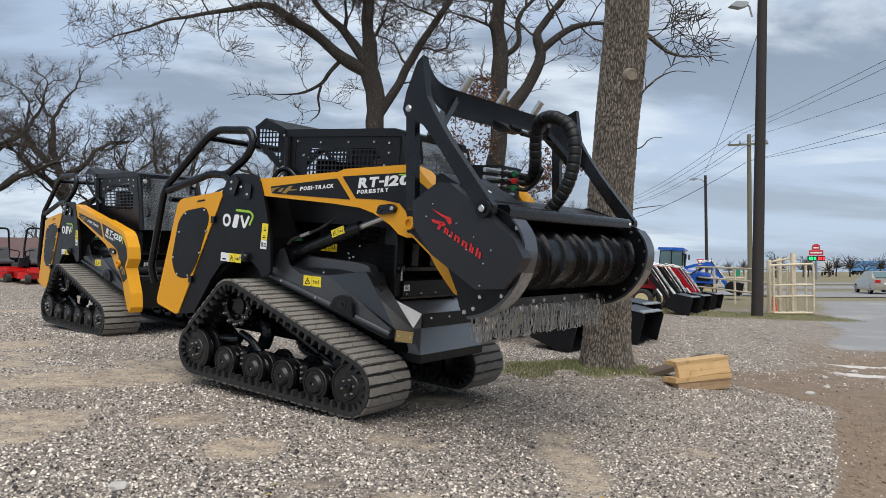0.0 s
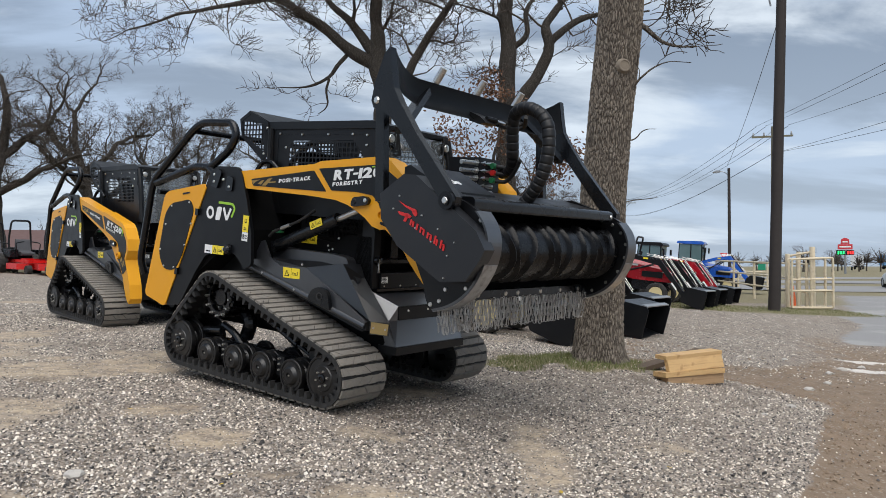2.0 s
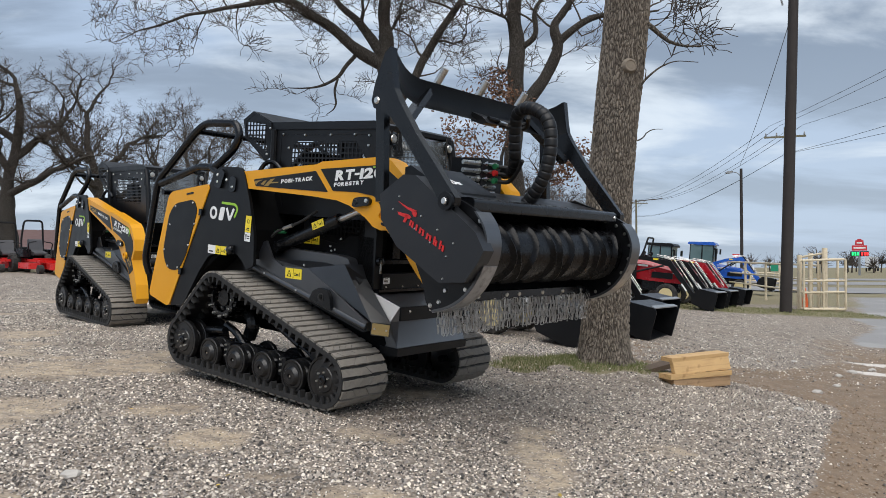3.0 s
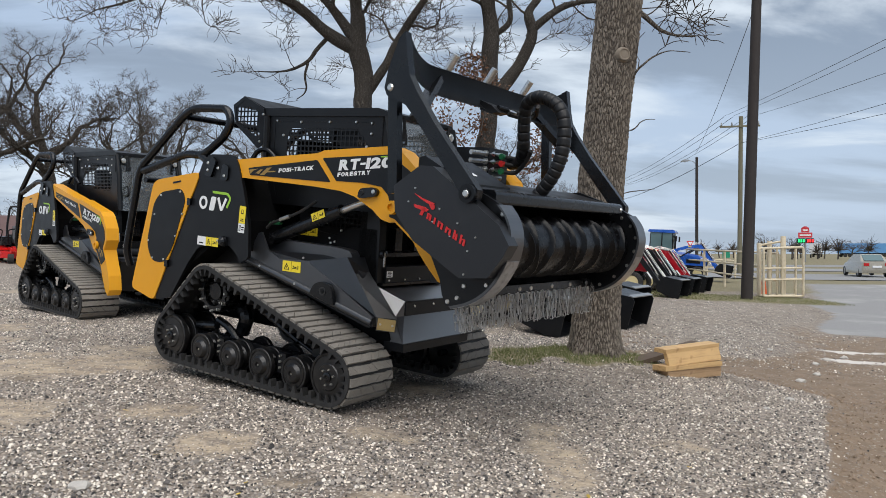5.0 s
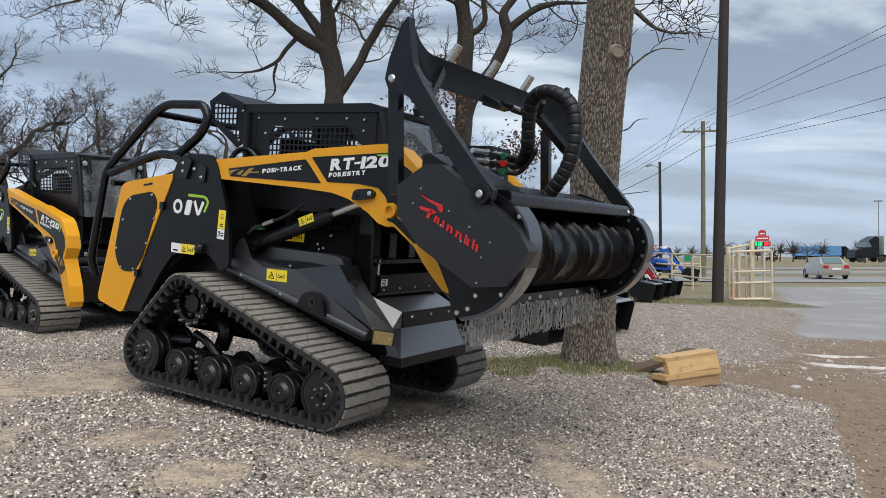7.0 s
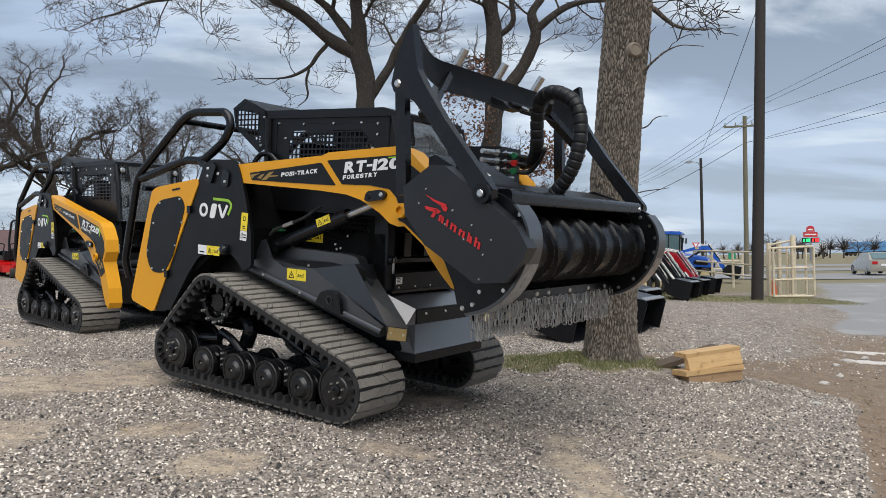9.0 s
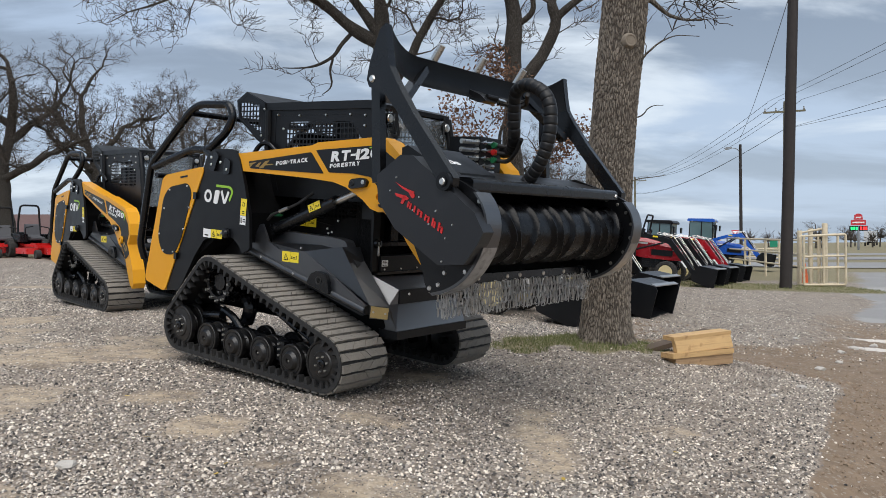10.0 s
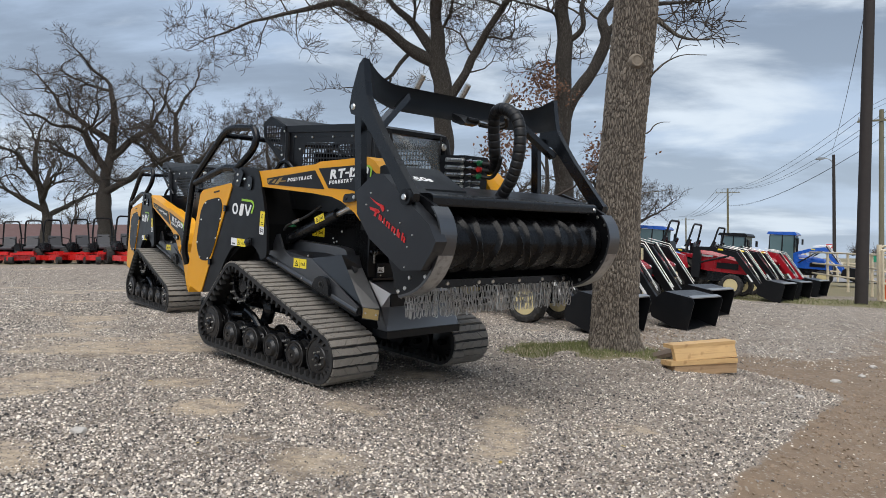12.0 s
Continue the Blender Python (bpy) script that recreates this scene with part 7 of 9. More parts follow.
# far woods along the road
rnd = random.Random(5)
for i in range(16):
    x, y = 80 + i * 9 + rnd.uniform(-3, 3), 165 + rnd.uniform(-8, 25)
    t = copy_thing(tree_low, pose(x, y, ground_z(x, y) - 0.2, 0, 0, rnd.uniform(0, 360)))
    k = rnd.uniform(0.55, 0.8)
    t.scale = (k, k, k)
far = Wood()
for i in range(64):
    x = rnd.uniform(84, 300)
    y = rnd.uniform(185, 250) + 0.1 * (x - 84)
    h = rnd.uniform(5.5, 8.5)
    p0 = Vector((x, y, ground_z(x, y)))
    mid = p0 + Vector((rnd.uniform(-0.4, 0.4), 0, h * 0.3))
    far.limb([p0, mid], (0.25, 0.18), 4)
    for k in range(70):
        a, e = rnd.uniform(0, 6.28), rnd.uniform(-0.1, 1.45)
        out = Vector((math.cos(a) * math.cos(e), math.sin(a) * math.cos(e), math.sin(e)))
        p1 = mid + Vector((out.x * h * 0.26, out.y * h * 0.26, out.z * h * 0.36)) * rnd.uniform(0.5, 1.0)
        p2 = p1 + (out + Vector((rnd.gauss(0, 0.5), rnd.gauss(0, 0.5), rnd.gauss(0, 0.4)))) * h * 0.16
        far.limb([mid, p1, p2], (0.10, 0.06, 0.03), 3)
woods = new("far_woods", far.mesh("far_woods", M_TWIG))
tagged(woods, "distant brown row of bare trees", "woods", kind="stuff")


# ---- poles, wires, gate and fence ----
M_POLE = mat("tarred_pole", (0.030, 0.024, 0.022), 0.8, var=0.4, scale=2.0, bump=0.4, bump_scale=30)
M_WOODPOLE = mat("weathered_pole", (0.16, 0.145, 0.095), 0.9, var=0.3, scale=2.0, bump=0.4, bump_scale=25)
M_WIRE = mat("dark_wire", (0.03, 0.03, 0.035), 0.6)
M_CREAM = mat("cream_pipe_paint", (0.62, 0.53, 0.38), 0.55, var=0.12, scale=3.0, dirt=(0.30, 0.20, 0.12), dirt_amount=0.35)
M_GREYMETAL = mat("grey_lamp_metal", (0.30, 0.31, 0.32), 0.45, 0.6)
M_ORANGE = mat("orange_cone_plastic", (0.75, 0.14, 0.03), 0.5)


def utility_pole(x, y, h, r, material, lean=(0.0, 0.0), arm=0.0, arm_z=0.0, lamp=0.0, label="", yaw=0.0, lamp_z=0.0):
    z = ground_z(x, y)
    root = thing("street_lamp" if lamp else "utility_pole", pose(x, y, z, 0, 0, yaw), label, "street lamp" if lamp else "utility pole")
    bm = bmesh.new()
    pts = [Vector((lean[0] * t * h, lean[1] * t * h, -0.3 + t * (h + 0.3))) for t in (0, 0.25, 0.5, 0.75, 1.0)]
    tube(bm, pts, r, 14, [r, r * 0.95, r * 0.9, r * 0.85, r * 0.78])
    part("pole", bm, material, root, smooth=True)
    if arm:
        bm = bmesh.new()
        box(bm, -arm / 2, arm / 2, -0.19, -0.09, arm_z - 0.06, arm_z + 0.06)
        part("crossarm", bm, M_WOODPOLE, root)
        for k in (-0.92, -0.4, 0.4, 0.92):
            bm = bmesh.new()
            lathe(bm, [(0.0, 0.05), (0.08, 0.07), (0.14, 0.04), (0.2, 0.05), (0.24, 0.02)], (k * arm / 2, -0.14, arm_z + 0.06), "z", 8)
            part("insulator", bm, M_GREYMETAL, root)
    if lamp:
        bm = bmesh.new()
        lz = lamp_z or h - 0.3
        tube(bm, rounded([(0, 0, lz - 0.35), (-lamp * 0.4, 0, lz), (-lamp, 0, lz + 0.05)], 0.3), 0.03, 8)
        part("lamp_arm", bm, M_GREYMETAL, root, smooth=True)
        bm = bmesh.new()
        prism(bm, rounded_poly([(-lamp - 0.55, lz - 0.02), (-lamp - 0.35, lz + 0.12), (-lamp + 0.05, lz + 0.10), (-lamp + 0.05, lz - 0.02), (-lamp - 0.2, lz - 0.09)], 0.04), -0.13, 0.13)
        part("lamp_head", bm, M_GREYMETAL, root)
    return root


utility_pole(10.05, 23.97, 10.9, 0.186, M_POLE, (0.034, 0.0), lamp=0.20, lamp_z=10.02, label="dark tarred pole with a lamp arm near its top")
utility_pole(21.2, 51.6, 10.9, 0.17, M_WOODPOLE, (0.008, 0.0), 2.6, 10.2, label="weathered wooden utility pole with one crossarm", yaw=-15)
utility_pole(20.7, 58.6, 8.9, 0.13, M_POLE, lamp=0.7, lamp_z=8.6, label="dark pole with a small street lamp")
utility_pole(30.3, 143.0, 13.2, 0.22, M_WOODPOLE, arm=4.2, arm_z=12.4, label="far wooden utility pole with a crossarm", yaw=-10)
utility_pole(36.0, 230.0, 12.5, 0.24, M_WOODPOLE, arm=4.6, arm_z=11.8, label="small distant wooden utility pole with a crossarm", yaw=-10)


def wire(a, b, sag, r=0.011):
    a, b = Vector(a), Vector(b)
    bm = bmesh.new()
    tube(bm, [a.lerp(b, i / 16) - Vector((0, 0, sag * 4 * (i / 16) * (1 - i / 16))) for i in range(17)], r, 5)
    solid("overhead_wire", bm, M_WIRE, Matrix.Identity(4), "thin dark overhead wire between poles", "wire", "overhead wires")


for dx, dz in ((-1.0, 0.2), (-0.4, 0.2), (0.5, 0.2), (1.0, 0.2)):
    wire((21.2 + dx, 51.6 - dx * 0.26, 10.15 + dz), (30.3 + dx * 1.8, 143.0, 12.3 + dz), 1.6, 0.016)
    wire((30.3 + dx * 1.8, 143.0, 12.3 + dz), (36.0 + dx * 2, 230.0, 11.2), 1.5, 0.03)
for dx, z in ((-1.0, 8.75), (-0.4, 8.45), (1.0, 6.9)):
    wire((21.2 + dx, 51.6 - dx * 0.26, 10.4), (14.4, 6.0, z), 0.25, 0.011)
for z in (5.94, 5.12):
    wire((21.2, 51.5, 8.5), (30.3, 143.0, 8.6 + 0.15 * z), 1.3, 0.016)
    wire((21.2, 51.5, 8.5), (14.3, 6.0, z), 0.2, 0.011)
wire((10.36, 23.97, 9.25), (20.6, 58.6, 8.6), 0.35, 0.012)


def pipe_gate(m):
    root = thing("pipe_gate", m, "cream painted steel pipe gate standing folded open", "gate")
    w, h = 1.22, 1.62
    for k, (y, s) in enumerate(((0.0, 1.0), (0.38, 0.95))):
        bm = bmesh.new()
        tube(bm, rounded([(0, y, 0.10), (0, y, h), (w * s, y + 0.1 * k, h + 0.04), (w * s, y + 0.1 * k, 0.10), (0.0, y, 0.10)], 0.06, 3), 0.037, 10)
        part("gate_frame", bm, M_CREAM, root, smooth=True)
        for t in (0.47,):
            bm = bmesh.new()
            tube(bm, [(w * s * t, y, 0.1), (w * s * t, y, h)], 0.032, 8)
            part("upright", bm, M_CREAM, root, smooth=True)
        for z in (0.62, 0.98):
            bm = bmesh.new()
            tube(bm, [(0, y, z), (w * s, y, z + 0.02)], 0.03, 8)
            part("rail", bm, M_CREAM, root, smooth=True)
    for x, y, hh, r in ((0.82, 0.62, 2.02, 0.085), (0.10, 0.75, 1.80, 0.075), (0.48, 0.9, 1.86, 0.075), (0.28, 0.3, 1.7, 0.05)):
        bm = bmesh.new()
        lathe(bm, [(-0.2, r), (hh - 0.02, r), (hh, r * 0.9)], (x, y, 0), "z", 14)
        part("post", bm, M_CREAM, root, smooth=True)
    bm = bmesh.new()
    tube(bm, [(0.1, 0.75, 1.72), (0.82, 0.62, 1.86)], 0.035, 8)
    part("top_rail", bm, M_CREAM, root, smooth=True)
    return root


gz = ground_z(11.4, 25.2)
pipe_gate(pose(11.15, 25.2, gz - 0.05, 0, 0, -6) @ Matrix.Scale(1.055, 4))
bm = bmesh.new()
lathe(bm, [(0, 0.19), (0.03, 0.19), (0.035, 0.13), (0.7, 0.03), (0.71, 0.01)], (0, 0, 0), "z", 16)
solid("traffic_cone", bm, M_ORANGE, pose(11.95, 27.0, ground_z(11.95, 27.0)), "orange plastic traffic cone behind the gate", "traffic cone", smooth=True)


def pipe_fence(x0, y0, x1, y1, n):
    root = thing("pipe_fence", pose(0, 0, 0), "cream painted steel pipe fence along the lot", "fence")
    for i in range(n + 1):
        x, y = x0 + (x1 - x0) * i / n, y0 + (y1 - y0) * i / n
        bm = bmesh.new()
        cyl(bm, (x, y, ground_z(x, y) - 0.2), (x, y, ground_z(x, y) + 1.55), 0.05, None, 10)
        part("post", bm, M_CREAM, root, smooth=True)
    for h in (0.55, 1.0, 1.5):
        bm = bmesh.new()
        tube(bm, [(x0, y0, ground_z(x0, y0) + h), (x1, y1, ground_z(x1, y1) + h)], 0.035, 8)
        part("rail", bm, M_CREAM, root, smooth=True)


pipe_fence(16.8, 41.5, 12.2, 41.9, 3)
pipe_fence(12.4, 36.5, 12.0, 26.0, 4)

# ---- timber beside the oak ----
M_PINE = mat("fresh_sawn_pine", (0.56, 0.36, 0.16), 0.65, var=0.18, scale=5.0, bump=0.15, bump_scale=60)
M_OLDPINE = mat("weathered_board", (0.10, 0.07, 0.048), 0.8, var=0.25, scale=4.0, bump=0.2, bump_scale=60)

M_PINE2 = mat("tan_sawn_pine", (0.40, 0.26, 0.14), 0.7, var=0.25, scale=5.0, bump=0.2, bump_scale=50)


def sawn(m, dark):
    """Long grain, knots and darker stains on a sawn board, along its own length."""
    n, l = m.node_tree.nodes, m.node_tree.links
    b = n["Principled BSDF"]
    col = b.inputs["Base Color"].links[0].from_socket
    mp = n.new("ShaderNodeMapping")
    mp.inputs["Scale"].default_value = (2.5, 45.0, 45.0)
    co = n.new("ShaderNodeTexCoord").outputs["Object"]
    l.new(co, mp.inputs["Vector"])
    for vec, sc, a, c, amount in ((mp.outputs["Vector"], 1.0, 0.50, 0.72, 0.45), (co, 9.0, 0.60, 0.72, 0.55)):
        z = n.new("ShaderNodeTexNoise")
        z.inputs["Scale"].default_value, z.inputs["Detail"].default_value = sc, 6.0
        l.new(vec, z.inputs["Vector"])
        mr = n.new("ShaderNodeMapRange")
        mr.inputs["From Min"].default_value, mr.inputs["From Max"].default_value, mr.inputs["To Max"].default_value = a, c, amount
        l.new(z.outputs["Fac"], mr.inputs["Value"])
        col = mix_rgb(mr.outputs["Result"], col, dark + (1,), n, l)
    l.new(col, b.inputs["Base Color"])


sawn(M_PINE, (0.26, 0.135, 0.05))
sawn(M_PINE2, (0.15, 0.085, 0.045))


def plank(m, length, depth, thick, material, label):
    bm = bmesh.new()
    box(bm, 0, length, 0, depth, 0, thick)
    soften(bm, 0.004, 1)
    return solid("wooden_plank", bm, material, m, label, "plank", "timber by the oak")


tz = 0.165
plank(pose(2.41, 7.70, tz - 0.01, 0, 1.5, 33), 0.85, 0.20, 0.11, M_PINE2, "thick tan board lying on the gravel")
plank(pose(2.375, 7.665, tz + 0.098, 0, 1.2, 32), 0.89, 0.17, 0.05, M_PINE, "fresh sawn board on a thicker one")
plank(pose(2.43, 7.715, tz + 0.146, -16, 0.5, 32.5), 0.83, 0.045, 0.135, M_PINE, "pale board set on edge, leaning back")
plank(pose(2.40, 7.735, tz + 0.264, 3, -0.3, 33), 0.86, 0.15, 0.042, M_PINE, "fresh sawn board topping the stack")
plank(pose(2.24, 8.14, tz + 0.075, 0, -11, 20), 0.86, 0.20, 0.05, M_OLDPINE, "dark weathered board leaning on the stack")


# ---- tractors ----
M_TRED = mat("tractor_red_paint", (0.36, 0.010, 0.018), 0.25, var=0.08, scale=2.0, coat=0.4)
M_TBLUE = mat("tractor_blue_paint", (0.015, 0.10, 0.48), 0.25, var=0.08, scale=2.0, coat=0.4)
M_RIM = mat("cream_wheel_rim", (0.62, 0.52, 0.28), 0.45, var=0.1)
M_TYRE = mat("black_tyre", (0.022, 0.021, 0.020), 0.85, var=0.3, scale=8.0, dirt=DUST, dirt_amount=0.15)
M_CABGLASS = mat("tinted_cab_glass", (0.10, 0.16, 0.17), 0.08, var=0.1, rough_var=0.03)


def tyre_wheel(parent, name, r, w, m, rim, lugs):
    bm = bmesh.new()
    lathe(bm, [(-w * 0.36, r * 0.60), (-w * 0.5, r * 0.72), (-w * 0.48, r * 0.9), (-w * 0.36, r * 0.97), (w * 0.36, r * 0.97), (w * 0.48, r * 0.9), (w * 0.5, r * 0.72), (w * 0.36, r * 0.60)], (0, 0, 0), "y", 28)
    for i in range(lugs):
        for s in (-1, 1):
            a = 6.28318 * (i + 0.25 * s) / lugs
            c, d = Vector((math.cos(a), 0, math.sin(a))), Vector((-math.sin(a), 0, math.cos(a)))
            p = c * (r * 0.97) + Vector((0, s * w * 0.05, 0))
            q = c * (r * 0.93) + d * (r * 0.12) + Vector((0, s * w * 0.48, 0))
            beam(bm, p, q, r * 0.075, r * 0.075, tuple(c))
    tyre = part(name, bm, M_TYRE, parent)
    tyre.matrix_basis = m
    bm = bmesh.new()
    lathe(bm, [(-w * 0.40, r * 0.62), (-w * 0.42, r * 0.58), (-w * 0.18, r * 0.50), (-w * 0.12, r * 0.26), (-w * 0.26, r * 0.20), (-w * 0.28, r * 0.06), (w * 0.3, r * 0.06), (w * 0.40, r * 0.62)], (0, 0, 0), "y", 24)
    part("rim", bm, rim, tyre, "painted steel rim", smooth=True)


def bucket(parent, m, w, material):
    side = [(0.0, 0.0), (0.62, -0.02), (0.66, 0.0), (0.60, 0.52), (0.54, 0.57), (0.05, 0.50), (-0.08, 0.30), (-0.08, 0.10)]
    bm = bmesh.new()
    for y in (-w / 2, w / 2 - 0.015):
        prism(bm, side, y, y + 0.015)
    shell = [(0.66, 0.0), (0.0, 0.0), (-0.08, 0.10), (-0.08, 0.30), (0.05, 0.50), (0.54, 0.57)]
    inner = [(0.66, 0.015), (0.01, 0.015), (-0.065, 0.105), (-0.065, 0.295), (0.055, 0.485), (0.54, 0.555)]
    prism(bm, shell + inner[::-1], -w / 2 + 0.015, w / 2 - 0.015)
    b = part("bucket", bm, material, parent, "black loader bucket")
    b.matrix_basis = m
    bm = bmesh.new()
    box(bm, 0.56, 0.70, -w / 2, w / 2, -0.012, 0.004)
    part("cutting_edge", bm, M_WORN, b, "bare steel cutting edge")
    bm = bmesh.new()
    box(bm, 0.46, 0.555, -w / 2, w / 2, 0.566, 0.584)
    part("top_edge", bm, M_GREYMETAL, b)
    return b


def tractor(m, paint, roof=None, label="", raised=0.0, arm_paint=None):
    """A compact tractor with a front loader. roof: the cab roof's paint, or None for a rollover bar."""
    root = thing("tractor", m, label, "tractor", "row of tractors")
    for s in (-1, 1):
        tyre_wheel(root, "rear_wheel", 0.56, 0.36, pose(0, s * 0.62, 0.56, 0, 0, 0 if s < 0 else 180), M_RIM, 16)
        tyre_wheel(root, "front_wheel", 0.34, 0.24, pose(1.92, s * 0.54, 0.34, 0, 0, 0 if s < 0 else 180), M_RIM, 14)
        bm = bmesh.new()
        prism(bm, rounded_poly([(-0.50, 0.85), (-0.35, 1.12), (0.0, 1.22), (0.42, 1.16), (0.55, 0.75), (0.45, 0.72), (0.35, 1.05), (0.0, 1.12), (-0.28, 1.03), (-0.42, 0.82)], 0.03), s * 0.42, s * 0.76)
        part("fender", bm, paint, root)
    bm = bmesh.new()
    vs = []
    for x, z0, z1, w in ((0.62, 0.78, 1.36, 0.29), (1.1, 0.72, 1.34, 0.28), (1.95, 0.70, 1.20, 0.25), (2.28, 0.70, 1.00, 0.20)):
        vs.append([bm.verts.new(p) for p in ((x, -w, z0), (x, -w, z1 - 0.12), (x, -w * 0.7, z1), (x, w * 0.7, z1), (x, w, z1 - 0.12), (x, w, z0))])
    for a, b in zip(vs, vs[1:]):
        for i in range(6):
            bm.faces.new((a[i], a[(i + 1) % 6], b[(i + 1) % 6], b[i]))
    bm.faces.new(vs[0][::-1])
    bm.faces.new(vs[-1])
    soften(bm, 0.02)
    hood = part("hood", bm, paint, root)
    bm = bmesh.new()
    for s in (-1, 1):
        box(bm, 1.35, 2.0, s * 0.275 - 0.012, s * 0.275 + 0.012, 0.82, 1.0)
    box(bm, 2.24, 2.31, -0.17, 0.17, 0.74, 0.95)
    part("grille", bm, M_BLACK, hood)
    for s in (-1, 1):
        bm = bmesh.new()
        prism(bm, rounded_poly([(1.98, 1.0), (2.23, 0.94), (2.26, 1.0), (2.02, 1.10)], 0.02), s * 0.17, s * 0.245)
        part("headlight", bm, M_WHITE, hood, "clear headlight")
    bm = bmesh.new()
    box(bm, -0.25, 2.15, -0.16, 0.16, 0.42, 0.78)
    box(bm, 1.82, 2.02, -0.45, 0.45, 0.30, 0.44)
    box(bm, -0.1, 0.12, -0.45, 0.45, 0.46, 0.66)
    box(bm, 0.2, 0.75, -0.46, 0.46, 0.62, 0.67)
    part("chassis", bm, M_BLACK2, root)
    bm = bmesh.new()
    prism(bm, rounded_poly([(-0.28, 0.95), (0.22, 0.93), (0.20, 1.05), (-0.12, 1.08), (-0.20, 1.55), (-0.32, 1.55)], 0.05), -0.24, 0.24)
    part("seat", bm, M_BLACK, root)
    bm = bmesh.new()
    tube(bm, [Vector((0.52 + 0.07 * math.sin(a) * 0.5, 0.19 * math.cos(a), 1.42 + 0.16 * math.sin(a))) for a in [6.28318 * i / 16 for i in range(17)]], 0.014, 6)
    tube(bm, [(0.52, 0, 1.42), (0.66, 0, 1.22)], 0.02, 6)
    part("steering_wheel", bm, M_BLACK, root)
    if roof:
        for x, y in ((-0.38, 0.56), (-0.38, -0.56), (0.72, 0.48), (0.72, -0.48), (0.2, 0.58), (0.2, -0.58)):
            bm = bmesh.new()
            tube(bm, [(x, y, 0.95), (x * 0.93, y * 0.92, 2.25)], 0.03, 6)
            part("cab_post", bm, M_BLACK, root)
        bm = bmesh.new()
        tube(bm, rounded([(0.78, -0.26, 1.25), (0.80, -0.30, 1.75), (0.78, -0.30, 2.02), (0.70, -0.30, 2.10)], 0.06), 0.045, 10)
        part("exhaust_pipe", bm, M_BLACK, root, smooth=True)
        for s in (-1, 1):
            bm = bmesh.new()
            box(bm, 0.84, 0.90, s * 0.62 - 0.10, s * 0.62 + 0.10, 1.82, 2.08)
            soften(bm, 0.02)
            part("mirror", bm, M_BLACK, root, "black wing mirror")
        bm = bmesh.new()
        prism(bm, rounded_poly([(-0.50, 2.24), (-0.44, 2.36), (0.70, 2.38), (0.80, 2.28), (0.78, 2.22)], 0.04), -0.60, 0.60)
        soften(bm, 0.03)
        part("cab_roof", bm, roof, root)
        bm = bmesh.new()
        for y in (-0.55, 0.545):
            prism(bm, [(-0.36, 1.2), (-0.34, 2.22), (0.66, 2.22), (0.70, 1.0), (0.2, 0.98)], y, y + 0.006)
        box(bm, 0.70, 0.706, -0.46, 0.46, 1.3, 2.22)
        part("cab_window", bm, M_CABGLASS, root, "tinted cab glass")
    else:
        bm = bmesh.new()
        tube(bm, rounded([(-0.30, -0.46, 0.75), (-0.32, -0.46, 1.55), (-0.18, -0.36, 2.20), (-0.18, 0.36, 2.20), (-0.32, 0.46, 1.55), (-0.30, 0.46, 0.75)], 0.10, 4), 0.035, 8)
        rb = part("rollover_bar", bm, M_BLACK, root, "black folding rollover bar")
        for s in (-1, 1):
            bm = bmesh.new()
            prism(bm, rounded_poly([(-0.42, 1.42), (-0.26, 1.45), (-0.20, 1.66), (-0.30, 1.70)], 0.03), s * 0.46 - 0.06, s * 0.46 + 0.06)
            part("hinge_block", bm, M_BLACK2, rb)
    # loader
    ap = arm_paint or M_BLACK
    up = raised
    for s in (-1, 1):
        y = s * 0.46
        bm = bmesh.new()
        prism(bm, [(0.66, 0.5), (0.66, 1.40), (0.82, 1.44), (0.92, 1.2), (0.92, 0.5)], y - 0.04, y + 0.04)
        part("loader_mast", bm, ap, root)
        bm = bmesh.new()
        knee, tip = (1.95, y, 1.30 + up * 0.9), (2.72, y, 0.36 + up * 0.75)
        prism(bm, [(0.70, 1.34), (0.74, 1.44), (1.30, 1.46 + up * 0.4), (1.98, 1.36 + up * 0.9), (2.80, 0.38 + up * 0.75), (2.72, 0.28 + up * 0.75), (1.90, 1.20 + up * 0.9), (1.26, 1.33 + up * 0.4)], y - 0.045, y + 0.045)
        soften(bm, 0.01)
        arm = part("loader_arm", bm, ap, root)
        bm = bmesh.new()
        tube(bm, [(0.88, y + s * 0.02, 0.95), (1.75, y + s * 0.02, 1.22 + up * 0.8)], 0.030, 8)
        part("lift_cylinder", bm, M_BLACK2, arm)
        for o, zz in ((0.075, 0.07), (0.10, 0.02)):
            bm = bmesh.new()
            tube(bm, [(1.50, y - s * o, 1.47 + zz + up * 0.6), (2.02, y - s * o, 1.38 + zz + up * 0.9), (2.66, y - s * o, 0.58 + zz + up * 0.75)], 0.008, 6)
            part("steel_pipe", bm, M_STEEL, arm, "bright steel hydraulic pipe")
        bm = bmesh.new()
        tube(bm, [(2.0, y - s * 0.03, 1.42 + up * 0.9), (2.55, y - s * 0.03, 0.74 + up * 0.78)], 0.028, 8)
        part("bucket_cylinder", bm, M_BLACK2, arm)
        decal(arm, 2.32, y - 0.047 if s < 0 else y + 0.049, 0.70 + up * 0.8, 0.26, 0.05, M_WHITE, tilt=50, name="arm_lettering")
        decal(arm, 1.42, y - 0.047 if s < 0 else y + 0.049, 1.375 + up * 0.5, 0.16, 0.05, M_STICK, tilt=3, name="warning_label")
    bm = bmesh.new()
    cyl(bm, (2.70, -0.46, 0.36 + up * 0.75), (2.70, 0.46, 0.36 + up * 0.75), 0.05, None, 10)
    part("cross_tube", bm, ap, root)
